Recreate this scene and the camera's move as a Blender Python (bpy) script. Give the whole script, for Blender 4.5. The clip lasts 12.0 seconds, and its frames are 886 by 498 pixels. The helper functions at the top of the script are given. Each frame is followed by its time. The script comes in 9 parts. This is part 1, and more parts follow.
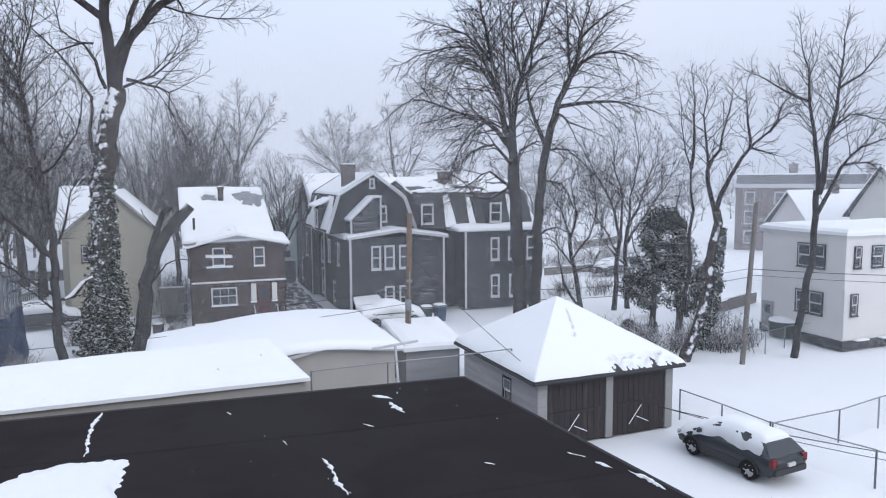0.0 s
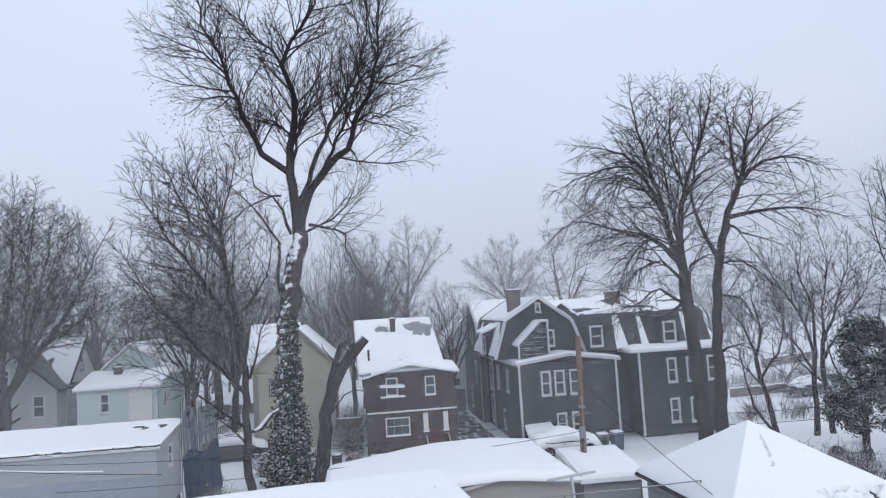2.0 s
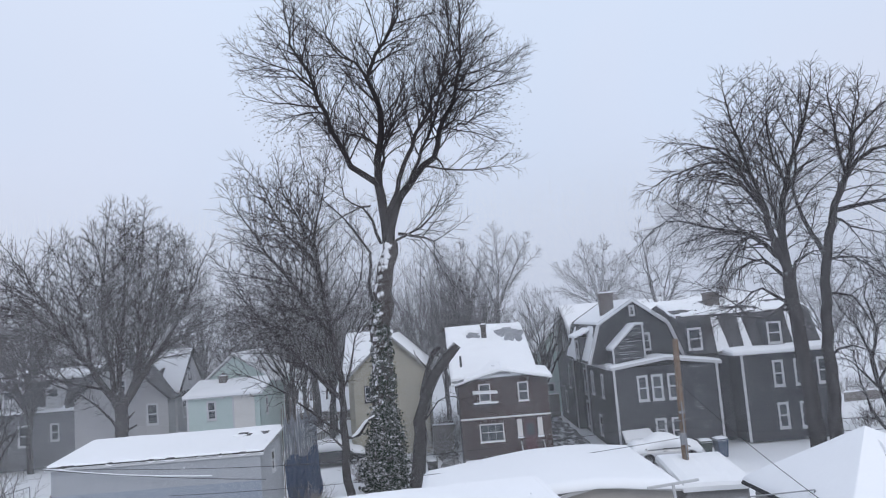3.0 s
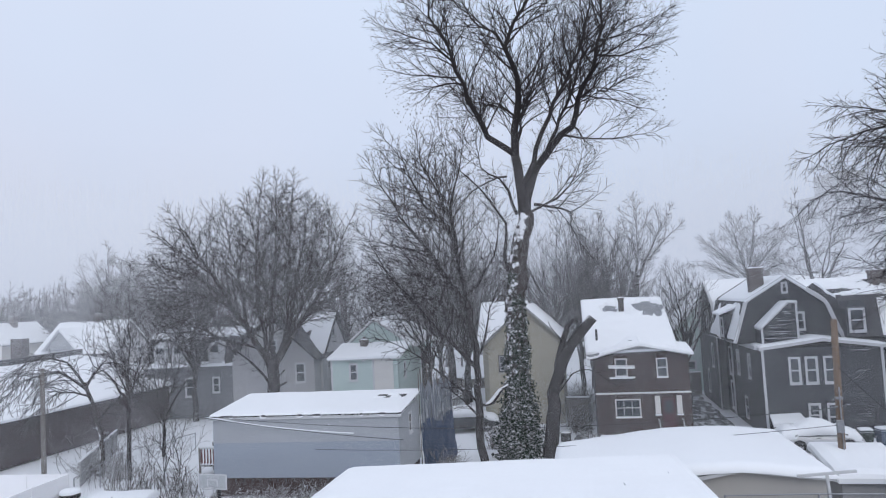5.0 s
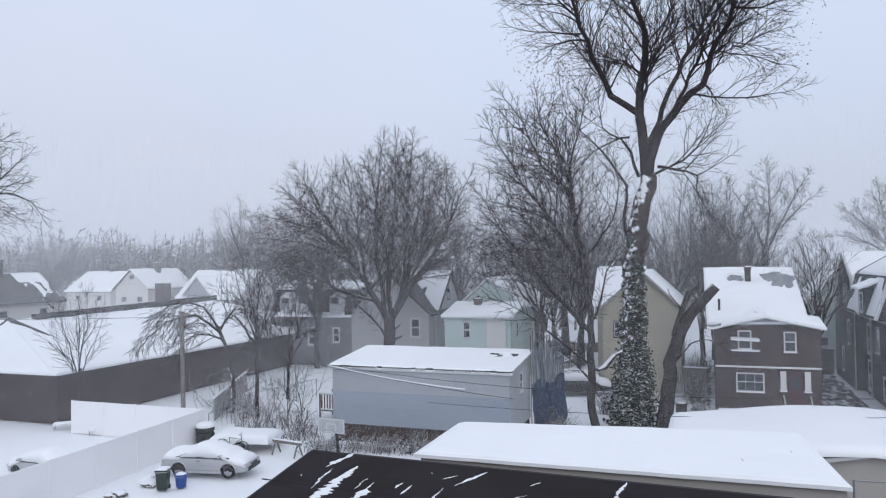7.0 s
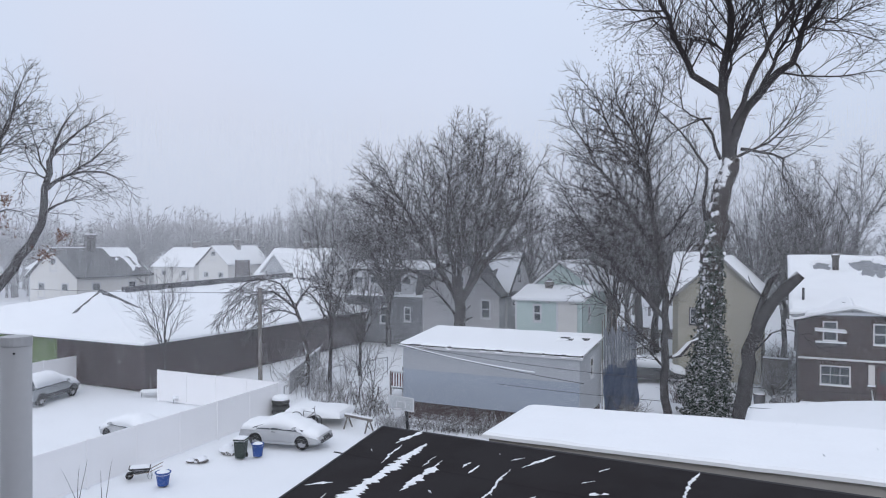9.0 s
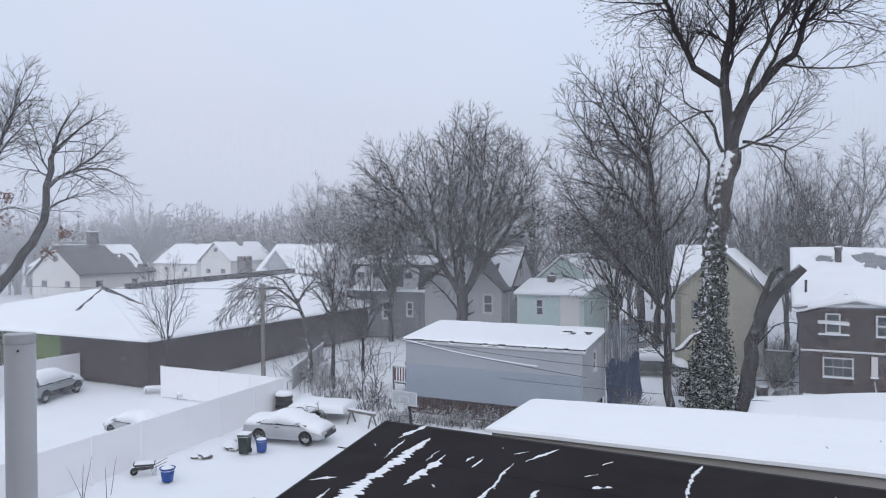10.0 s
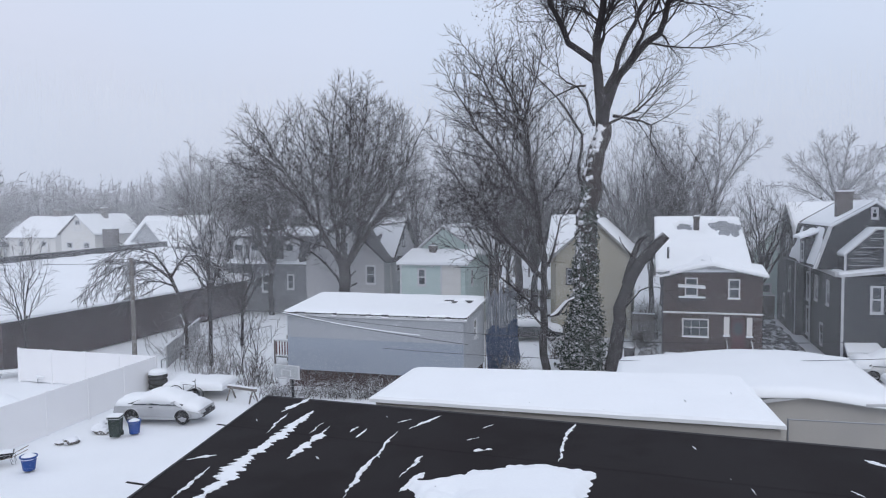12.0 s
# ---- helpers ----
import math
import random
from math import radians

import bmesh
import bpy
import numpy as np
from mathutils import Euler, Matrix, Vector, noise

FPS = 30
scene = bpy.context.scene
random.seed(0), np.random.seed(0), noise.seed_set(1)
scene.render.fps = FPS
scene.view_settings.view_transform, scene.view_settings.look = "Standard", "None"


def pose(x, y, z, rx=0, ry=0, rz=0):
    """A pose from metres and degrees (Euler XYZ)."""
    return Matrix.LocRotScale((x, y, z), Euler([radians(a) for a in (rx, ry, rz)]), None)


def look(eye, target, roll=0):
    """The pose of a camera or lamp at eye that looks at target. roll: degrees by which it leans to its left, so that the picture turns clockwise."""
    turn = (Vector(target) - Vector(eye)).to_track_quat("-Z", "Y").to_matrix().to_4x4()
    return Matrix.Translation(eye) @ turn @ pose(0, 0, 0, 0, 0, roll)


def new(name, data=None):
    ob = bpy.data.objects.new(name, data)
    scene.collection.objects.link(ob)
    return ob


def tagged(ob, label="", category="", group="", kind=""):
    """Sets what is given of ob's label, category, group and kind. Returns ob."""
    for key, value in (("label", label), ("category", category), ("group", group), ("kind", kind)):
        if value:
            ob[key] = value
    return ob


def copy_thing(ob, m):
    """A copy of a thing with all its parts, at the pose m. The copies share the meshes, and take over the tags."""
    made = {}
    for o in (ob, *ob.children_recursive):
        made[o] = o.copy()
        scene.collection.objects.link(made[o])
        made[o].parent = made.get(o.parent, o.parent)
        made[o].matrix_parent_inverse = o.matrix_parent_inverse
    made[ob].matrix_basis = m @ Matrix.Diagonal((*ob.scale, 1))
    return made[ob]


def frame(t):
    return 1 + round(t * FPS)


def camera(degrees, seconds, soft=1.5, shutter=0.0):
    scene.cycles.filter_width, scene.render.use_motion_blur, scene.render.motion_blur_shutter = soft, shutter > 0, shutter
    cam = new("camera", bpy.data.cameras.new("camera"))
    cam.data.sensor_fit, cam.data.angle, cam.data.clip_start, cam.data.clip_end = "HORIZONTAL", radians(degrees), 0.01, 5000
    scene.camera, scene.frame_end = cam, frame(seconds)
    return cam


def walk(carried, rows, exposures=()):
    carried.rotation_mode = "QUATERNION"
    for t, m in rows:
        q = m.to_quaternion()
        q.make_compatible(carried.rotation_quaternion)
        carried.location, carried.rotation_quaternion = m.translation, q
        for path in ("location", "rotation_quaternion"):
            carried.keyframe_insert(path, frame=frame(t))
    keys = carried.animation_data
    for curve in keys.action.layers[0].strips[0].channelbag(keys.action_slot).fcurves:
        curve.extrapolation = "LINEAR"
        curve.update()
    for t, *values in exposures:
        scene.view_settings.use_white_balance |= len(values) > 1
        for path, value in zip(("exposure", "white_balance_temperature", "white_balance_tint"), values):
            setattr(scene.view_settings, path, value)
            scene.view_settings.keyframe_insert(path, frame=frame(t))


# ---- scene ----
# ---------------------------------------------------------------- camera
cam = camera(63.6, 12.0, soft=1.1)
ROWS = [  # seconds, place, yaw, pitch, lean
    (0.0, -0.03, 0.0, 9.15, -20.08, -5.74, -0.37),
    (0.5, -0.03, 0.0, 9.15, -16.83, -2.89, -1.13),
    (1.0, -0.03, 0.0, 9.15, -13.7, 0.27, -1.84),
    (1.5, -0.03, 0.0, 9.15, -10.61, 2.95, -2.62),
    (2.0, -0.03, 0.0, 9.15, -7.24, 4.67, -3.47),
    (2.5, -0.03, 0.0, 9.15, -3.71, 5.46, -4.26),
    (3.0, -0.03, 0.0, 9.15, -0.18, 5.64, -4.64),
    (5.0, -0.03, 0.0, 9.15, 10.83, 4.01, -3.03),
    (5.5, -0.03, 0.0, 9.15, 13.18, 3.37, -2.28),
    (6.0, -0.03, 0.0, 9.15, 15.59, 2.69, -1.68),
    (6.5, -0.03, 0.0, 9.15, 17.98, 1.9, -1.2),
    (7.0, -0.03, 0.0, 9.15, 20.19, 1.14, -0.88),
    (9.0, -0.03, 0.0, 9.15, 25.93, -0.3, 0.13),
    (9.5, -0.03, 0.0, 9.15, 26.34, -0.43, 0.06),
    (10.0, -0.03, 0.0, 9.15, 26.09, -0.72, -0.25),
    (10.5, -0.03, 0.0, 9.15, 24.92, -1.15, -0.56),
    (11.0, -0.03, 0.0, 9.15, 22.76, -1.73, -0.74),
    (11.5, -0.03, 0.0, 9.15, 19.69, -2.38, -0.69),
    (12.0, -0.03, 0.0, 9.15, 16.68, -3.12, -0.47),
]


def heading(x, y, z, yaw, pitch, lean):
    a, b = radians(yaw), radians(pitch)
    way = Vector((-math.sin(a) * math.cos(b), math.cos(a) * math.cos(b), math.sin(b)))
    return look((x, y, z), Vector((x, y, z)) + way, lean)


walk(cam, [(row[0], heading(*row[1:])) for row in ROWS], [(0, 0.23), (1, 0.15), (2.0, 0.05), (3.0, 0.02), (12.0, 0.0)])

# ---------------------------------------------------------------- sky and sun
SUN_EL, SUN_AZ = 32.0, 150.0
world = bpy.data.worlds.new("snowy_sky")
scene.world = world
world.use_nodes = True
wn, wl = world.node_tree.nodes, world.node_tree.links
wn.clear()
w_out = wn.new("ShaderNodeOutputWorld")
w_bg = wn.new("ShaderNodeBackground")
w_sky = wn.new("ShaderNodeTexSky")
w_sky.sky_type, w_sky.sun_disc = "NISHITA", False
w_sky.sun_elevation, w_sky.sun_rotation = radians(SUN_EL), radians(SUN_AZ)
w_sky.air_density, w_sky.dust_density = 1.0, 4.0
w_geo = wn.new("ShaderNodeTexCoord")
w_sep = wn.new("ShaderNodeSeparateXYZ")
w_ramp = wn.new("ShaderNodeValToRGB")
w_ramp.color_ramp.elements[0].position, w_ramp.color_ramp.elements[0].color = 0.0, (5.97, 6.5, 7.8, 1)
w_ramp.color_ramp.elements[1].position, w_ramp.color_ramp.elements[1].color = 1.0, (8.8, 9.5, 11.1, 1)
w_mid = w_ramp.color_ramp.elements.new(0.22)
w_mid.color = (6.98, 7.45, 8.98, 1)
w_cloud = wn.new("ShaderNodeTexNoise")
w_cloud.inputs["Scale"].default_value, w_cloud.inputs["Detail"].default_value = 2.2, 3
w_tone = wn.new("ShaderNodeMapRange")
w_tone.inputs["To Min"].default_value, w_tone.inputs["To Max"].default_value = 0.95, 1.05
w_mul = wn.new("ShaderNodeMix")
w_mul.data_type, w_mul.blend_type = "RGBA", "MULTIPLY"
w_mul.inputs[0].default_value = 1.0
w_mix = wn.new("ShaderNodeMix")
w_mix.data_type = "RGBA"
w_mix.inputs[0].default_value = 0.93
wl.new(w_geo.outputs["Generated"], w_sep.inputs[0])
wl.new(w_sep.outputs["Z"], w_ramp.inputs[0])
wl.new(w_geo.outputs["Generated"], w_cloud.inputs["Vector"])
wl.new(w_cloud.outputs["Fac"], w_tone.inputs["Value"])
wl.new(w_ramp.outputs[0], w_mul.inputs[6])
wl.new(w_tone.outputs[0], w_mul.inputs[7])
wl.new(w_sky.outputs[0], w_mix.inputs[6])
w_blue = wn.new("ShaderNodeTexNoise")
w_blue.inputs["Scale"].default_value, w_blue.inputs["Detail"].default_value = 1.6, 2
w_far = wn.new("ShaderNodeMapRange")
w_far.inputs["From Min"].default_value, w_far.inputs["From Max"].default_value = 0.42, 0.62
wl.new(w_geo.outputs["Generated"], w_blue.inputs["Vector"])
wl.new(w_blue.outputs["Fac"], w_far.inputs["Value"])
w_tint = wn.new("ShaderNodeMix")
w_tint.data_type, w_tint.blend_type = "RGBA", "MULTIPLY"
w_tint.inputs[7].default_value = (0.945, 1.005, 1.035, 1)
wl.new(w_far.outputs[0], w_tint.inputs[0])
wl.new(w_mul.outputs[2], w_tint.inputs[6])
wl.new(w_tint.outputs[2], w_mix.inputs[7])
wl.new(w_mix.outputs[2], w_bg.inputs["Color"])
w_bg.inputs["Strength"].default_value = 0.1
wl.new(w_bg.outputs[0], w_out.inputs[0])

sun_data = bpy.data.lights.new("sun", "SUN")
sun_data.energy, sun_data.angle, sun_data.color = 0.65, radians(30), (1.0, 0.98, 0.96)
sun = new("sun", sun_data)
sa, se = radians(SUN_AZ), radians(SUN_EL)
sun.matrix_world = look((0, 0, 0), (-math.sin(sa) * math.cos(se), -math.cos(sa) * math.cos(se), -math.sin(se)))


# ---------------------------------------------------------------- materials
def material(name, colour, rough=0.8, scale=3.0, vary=0.25, fine=40.0, fine_vary=0.12, bump=0.15, metal=0.0, stain=None, stain_at=0.62, spec=0.3, stretch=(1, 1, 1), each=0.0):
    """A plain surface with stains at a large scale and grain at a small one, in metres."""
    m = bpy.data.materials.new(name)
    m.use_nodes = True
    n, l = m.node_tree.nodes, m.node_tree.links
    b = n["Principled BSDF"]
    tc = n.new("ShaderNodeTexCoord")
    mp = n.new("ShaderNodeMapping")
    mp.inputs["Scale"].default_value = stretch
    l.new(tc.outputs["Object"], mp.inputs["Vector"])
    big, small = n.new("ShaderNodeTexNoise"), n.new("ShaderNodeTexNoise")
    big.inputs["Scale"].default_value, big.inputs["Detail"].default_value = scale, 5
    small.inputs["Scale"].default_value, small.inputs["Detail"].default_value = fine, 3
    l.new(mp.outputs[0], big.inputs["Vector"])
    l.new(mp.outputs[0], small.inputs["Vector"])
    tone = n.new("ShaderNodeMath")
    tone.operation = "MULTIPLY_ADD"
    tone.inputs[1].default_value, tone.inputs[2].default_value = vary * 2, 1 - vary
    l.new(big.outputs["Fac"], tone.inputs[0])
    tone2 = n.new("ShaderNodeMath")
    tone2.operation = "MULTIPLY_ADD"
    tone2.inputs[1].default_value, tone2.inputs[2].default_value = fine_vary * 2, 1 - fine_vary
    l.new(small.outputs["Fac"], tone2.inputs[0])
    mul = n.new("ShaderNodeMath")
    mul.operation = "MULTIPLY"
    l.new(tone.outputs[0], mul.inputs[0])
    l.new(tone2.outputs[0], mul.inputs[1])
    last = mul.outputs[0]
    if each:
        oi = n.new("ShaderNodeObjectInfo")
        er = n.new("ShaderNodeMath")
        er.operation = "MULTIPLY_ADD"
        er.inputs[1].default_value, er.inputs[2].default_value = each * 2, 1 - each
        l.new(oi.outputs["Random"], er.inputs[0])
        e2 = n.new("ShaderNodeMath")
        e2.operation = "MULTIPLY"
        l.new(last, e2.inputs[0])
        l.new(er.outputs[0], e2.inputs[1])
        last = e2.outputs[0]
    vm = n.new("ShaderNodeVectorMath")
    vm.operation = "SCALE"
    vm.inputs[0].default_value = colour
    l.new(last, vm.inputs["Scale"])
    col = vm.outputs[0]
    if stain:
        st = n.new("ShaderNodeTexNoise")
        st.inputs["Scale"].default_value, st.inputs["Detail"].default_value = scale * 1.7, 6
        l.new(mp.outputs[0], st.inputs["Vector"])
        rg = n.new("ShaderNodeMapRange")
        rg.inputs["From Min"].default_value, rg.inputs["From Max"].default_value = stain_at - 0.05, stain_at + 0.05
        l.new(st.outputs["Fac"], rg.inputs["Value"])
        mx = n.new("ShaderNodeMix")
        mx.data_type = "RGBA"
        mx.inputs[7].default_value = (*stain, 1)
        l.new(rg.outputs[0], mx.inputs[0])
        l.new(col, mx.inputs[6])
        col = mx.outputs[2]
    l.new(col, b.inputs["Base Color"])
    b.inputs["Roughness"].default_value, b.inputs["Metallic"].default_value = rough, metal
    b.inputs["Specular IOR Level"].default_value = spec
    if bump:
        bp = n.new("ShaderNodeBump")
        bp.inputs["Strength"].default_value, bp.inputs["Distance"].default_value = bump, 0.02
        l.new(small.outputs["Fac"], bp.inputs["Height"])
        l.new(bp.outputs[0], b.inputs["Normal"])
    return m


def snow_dusted(name, bark, facing=(0.0, 0.0, 1.0), at=0.55, soft=0.25, amount=0.5, scale=4.0, each=0.0):
    """Bark or leaves with snow lying or blown on the faces that look one way."""
    m = material(name, bark, 0.95, 2.0, 0.3, 25.0, 0.3, 0.5, spec=0.1, stretch=(1, 1, 0.35), each=each)
    n, l = m.node_tree.nodes, m.node_tree.links
    b = n["Principled BSDF"]
    old = b.inputs["Base Color"].links[0].from_socket
    ge = n.new("ShaderNodeNewGeometry")
    dt = n.new("ShaderNodeVectorMath")
    dt.operation = "DOT_PRODUCT"
    dt.inputs[1].default_value = Vector(facing).normalized()
    l.new(ge.outputs["Normal"], dt.inputs[0])
    nz = n.new("ShaderNodeTexNoise")
    nz.inputs["Scale"].default_value, nz.inputs["Detail"].default_value = scale, 4
    tc = n.new("ShaderNodeTexCoord")
    l.new(tc.outputs["Object"], nz.inputs["Vector"])
    ad = n.new("ShaderNodeMath")
    ad.operation = "MULTIPLY_ADD"
    ad.inputs[1].default_value = amount * 2
    l.new(nz.outputs["Fac"], ad.inputs[0])
    l.new(dt.outputs["Value"], ad.inputs[2])
    rg = n.new("ShaderNodeMapRange")
    rg.inputs["From Min"].default_value, rg.inputs["From Max"].default_value = at + amount, at + amount + soft
    l.new(ad.outputs[0], rg.inputs["Value"])
    mx = n.new("ShaderNodeMix")
    mx.data_type = "RGBA"
    mx.inputs[7].default_value = (0.82, 0.84, 0.88, 1)
    l.new(rg.outputs[0], mx.inputs[0])
    l.new(old, mx.inputs[6])
    l.new(mx.outputs[2], b.inputs["Base Color"])
    return m


def glass(name, tint=(0.05, 0.06, 0.07)):
    """A window pane over a dim room: dark, smooth, and mirror-like at a slant."""
    m = bpy.data.materials.new(name)
    m.use_nodes = True
    b = m.node_tree.nodes["Principled BSDF"]
    b.inputs["Base Color"].default_value = (*tint, 1)
    b.inputs["Roughness"].default_value = 0.06
    b.inputs["Specular IOR Level"].default_value = 0.6
    return m


SNOW = material("snow", (0.86, 0.88, 0.91), 0.75, 0.5, 0.03, 14.0, 0.03, 0.12, spec=0.25)
SNOW_ROOF = material("roof_snow", (0.87, 0.89, 0.92), 0.75, 0.35, 0.03, 9.0, 0.02, 0.1, spec=0.25)
RUBBER = material("black_roofing", (0.0155, 0.0122, 0.0135), 0.7, 0.3, 0.4, 30.0, 0.25, 0.2, stain=(0.0195, 0.0165, 0.018), stain_at=0.5, spec=0.14)
SHINGLE = material("asphalt_shingle", (0.075, 0.075, 0.08), 0.95, 2.0, 0.3, 60.0, 0.3, 0.4)
SIDING_DARK = material("charcoal_siding", (0.038, 0.041, 0.049), 0.6, 1.0, 0.2, 30.0, 0.1, 0.1, stretch=(0.3, 0.3, 3))
SIDING_GREY = material("grey_vinyl_siding", (0.36, 0.38, 0.41), 0.38, 0.6, 0.12, 25.0, 0.06, 0.05, stretch=(0.3, 0.3, 2), spec=0.5)
SIDING_TAUPE = material("taupe_siding", (0.42, 0.42, 0.435), 0.6, 0.8, 0.12, 25.0, 0.08, 0.08, stretch=(0.3, 0.3, 2))
SIDING_MINT = material("mint_siding", (0.47, 0.57, 0.55), 0.6, 0.8, 0.1, 25.0, 0.08, 0.08, stretch=(0.3, 0.3, 2))
SIDING_YELLOW = material("pale_yellow_siding", (0.39, 0.37, 0.30), 0.7, 0.8, 0.15, 25.0, 0.1, 0.08, stretch=(0.3, 0.3, 2))
SIDING_WHITE = material("white_siding", (0.66, 0.65, 0.63), 0.6, 0.8, 0.1, 25.0, 0.06, 0.06, stretch=(0.3, 0.3, 2))
SIDING_WORN = material("weathered_grey_boards", (0.33, 0.33, 0.335), 0.85, 1.5, 0.35, 40.0, 0.25, 0.3, stretch=(0.25, 0.25, 3))
STUCCO = material("white_stucco", (0.68, 0.66, 0.65), 0.9, 0.8, 0.08, 30.0, 0.06, 0.2)
TAN = material("tan_stucco", (0.42, 0.405, 0.385), 0.9, 0.7, 0.12, 30.0, 0.08, 0.2)
TRIM = material("white_trim", (0.56, 0.57, 0.59), 0.55, 2.0, 0.08, 30.0, 0.05, 0.05)
TRIM_DARK = material("dark_trim", (0.05, 0.05, 0.055), 0.6, 2.0, 0.2, 30.0, 0.1, 0.05)
GLASS = glass("window_glass")
VINYL = material("white_vinyl", (0.86, 0.86, 0.88), 0.45, 0.5, 0.05, 20.0, 0.03, 0.03, spec=0.4)
TIMBER = material("weathered_pole", (0.20, 0.15, 0.115), 0.9, 1.0, 0.25, 20.0, 0.25, 0.4, stretch=(4, 4, 0.4))
TIMBER_GREY = material("grey_timber", (0.17, 0.155, 0.145), 0.9, 1.0, 0.25, 20.0, 0.25, 0.4, stretch=(4, 4, 0.4))
METAL = material("galvanised_metal", (0.32, 0.33, 0.35), 0.45, 3.0, 0.15, 40.0, 0.1, 0.05, metal=0.7)
CONCRETE = material("concrete", (0.30, 0.30, 0.30), 0.95, 1.0, 0.2, 30.0, 0.15, 0.3)
DOOR_DARK = material("dark_garage_door", (0.045, 0.040, 0.043), 0.7, 1.0, 0.35, 30.0, 0.2, 0.2, stretch=(3, 3, 0.4), stain=(0.075, 0.062, 0.058))
BARK = snow_dusted("bark", (0.045, 0.041, 0.043), (0, 0, 1), 0.75, 0.3, 0.25)
BARK_SNOWY = snow_dusted("snow_blown_bark", (0.058, 0.05, 0.049), (-0.45, -0.8, 0.3), 0.9, 0.2, 1.1, 2.6)
TWIG = material("twigs", (0.045, 0.040, 0.042), 0.95, 2.0, 0.3, 20.0, 0.2, 0.0, spec=0.1)
IVY = snow_dusted("ivy_leaves", (0.022, 0.033, 0.024), (0, -0.2, 1), 0.67, 0.3, 0.42, 3.0)
IVY_DARK = snow_dusted("ivy_leaves_sheltered", (0.017, 0.025, 0.019), (0, -0.2, 1), 0.7, 0.3, 0.4, 2.0)
# Far-woods twigs: upper faces whitened, putting distance haze into the colour.
TWIG_WOODS = snow_dusted("haze_paled_twigs", (0.056, 0.049, 0.05), (0, 0, 1), 0.5, 0.5, 0.2, 1.0)
BRUSH = snow_dusted("brush_twigs", (0.075, 0.062, 0.058), (0, 0, 1), 0.35, 0.3, 0.5, 3.0)
PAINT_BLACK = material("black_plastic", (0.02, 0.021, 0.024), 0.5, 2.0, 0.2, 30.0, 0.1, 0.05)
PAINT_BLUE = material("blue_plastic", (0.02, 0.07, 0.27), 0.45, 2.0, 0.2, 30.0, 0.1, 0.05)
BLUE_NET = material("blue_netting", (0.07, 0.11, 0.2), 0.8, 1.2, 0.4, 20.0, 0.3, 0.3, stretch=(1.5, 1.5, 0.3))


def brick_material(name, light, dark, mortar, width=0.22, height=0.075):
    m = material(name, light, 0.9, 0.9, 0.5, 25.0, 0.35, 0.0)
    n, l = m.node_tree.nodes, m.node_tree.links
    b = n["Principled BSDF"]
    tc = n.new("ShaderNodeTexCoord")
    sp, cb, sm = n.new("ShaderNodeSeparateXYZ"), n.new("ShaderNodeCombineXYZ"), n.new("ShaderNodeMath")
    l.new(tc.outputs["Object"], sp.inputs[0])
    l.new(sp.outputs["X"], sm.inputs[0])
    l.new(sp.outputs["Y"], sm.inputs[1])
    l.new(sm.outputs[0], cb.inputs["X"])
    l.new(sp.outputs["Z"], cb.inputs["Y"])
    br = n.new("ShaderNodeTexBrick")
    br.inputs["Scale"].default_value = 1.0
    br.inputs["Brick Width"].default_value, br.inputs["Row Height"].default_value = width, height
    br.inputs["Mortar Size"].default_value = 0.006
    br.inputs["Color1"].default_value, br.inputs["Color2"].default_value, br.inputs["Mortar"].default_value = (*light, 1), (*dark, 1), (*mortar, 1)
    l.new(cb.outputs[0], br.inputs["Vector"])
    old = b.inputs["Base Color"].links[0].from_socket
    mx = n.new("ShaderNodeMix")
    mx.data_type = "RGBA"
    mx.inputs[0].default_value = 0.6
    l.new(old, mx.inputs[6])
    l.new(br.outputs["Color"], mx.inputs[7])
    l.new(mx.outputs[2], b.inputs["Base Color"])
    bp = n.new("ShaderNodeBump")
    bp.inputs["Strength"].default_value, bp.inputs["Distance"].default_value = 0.4, 0.01
    bp.invert = True
    l.new(br.outputs["Fac"], bp.inputs["Height"])
    l.new(bp.outputs[0], b.inputs["Normal"])
    return m


BRICK = brick_material("red_brick", (0.066, 0.043, 0.041), (0.036, 0.025, 0.026), (0.10, 0.09, 0.087))
BRICK_DARK = brick_material("dark_brick", (0.050, 0.031, 0.033), (0.025, 0.0165, 0.019), (0.05, 0.04, 0.043))
BRICK_CHIMNEY = brick_material("chimney_brick", (0.16, 0.14, 0.135), (0.12, 0.105, 0.10), (0.19, 0.18, 0.175))


# ---------------------------------------------------------------- building blocks
def link(name, bm, mat, parent=None, label=""):
    me = bpy.data.meshes.new(name)
    bm.to_mesh(me)
    bm.free()
    me.materials.append(mat)
    ob = new(name, me)
    if parent is not None:
        ob.parent = parent
    if label:
        ob["label"] = label
    return ob


def part(name, bm, mat, parent, label=""):
    return link(name, bm, mat, parent, label)


def thing(name, label, category, group="", at=(0, 0, 0), kind=""):
    ob = new(name)
    ob.empty_display_size = 0.3
    ob.matrix_basis = pose(*at)
    return tagged(ob, label, category, group, kind)


def solid(verts, faces, bm=None):
    bm = bm or bmesh.new()
    vs = [bm.verts.new(v) for v in verts]
    for f in faces:
        bm.faces.new([vs[i] for i in f])
    return bm


def box(x0, y0, z0, x1, y1, z1, bm=None):
    v = [(x, y, z) for z in (z0, z1) for x, y in ((x0, y0), (x1, y0), (x1, y1), (x0, y1))]
    return solid(v, [(3, 2, 1, 0), (4, 5, 6, 7), (0, 1, 5, 4), (1, 2, 6, 5), (2, 3, 7, 6), (3, 0, 4, 7)], bm)


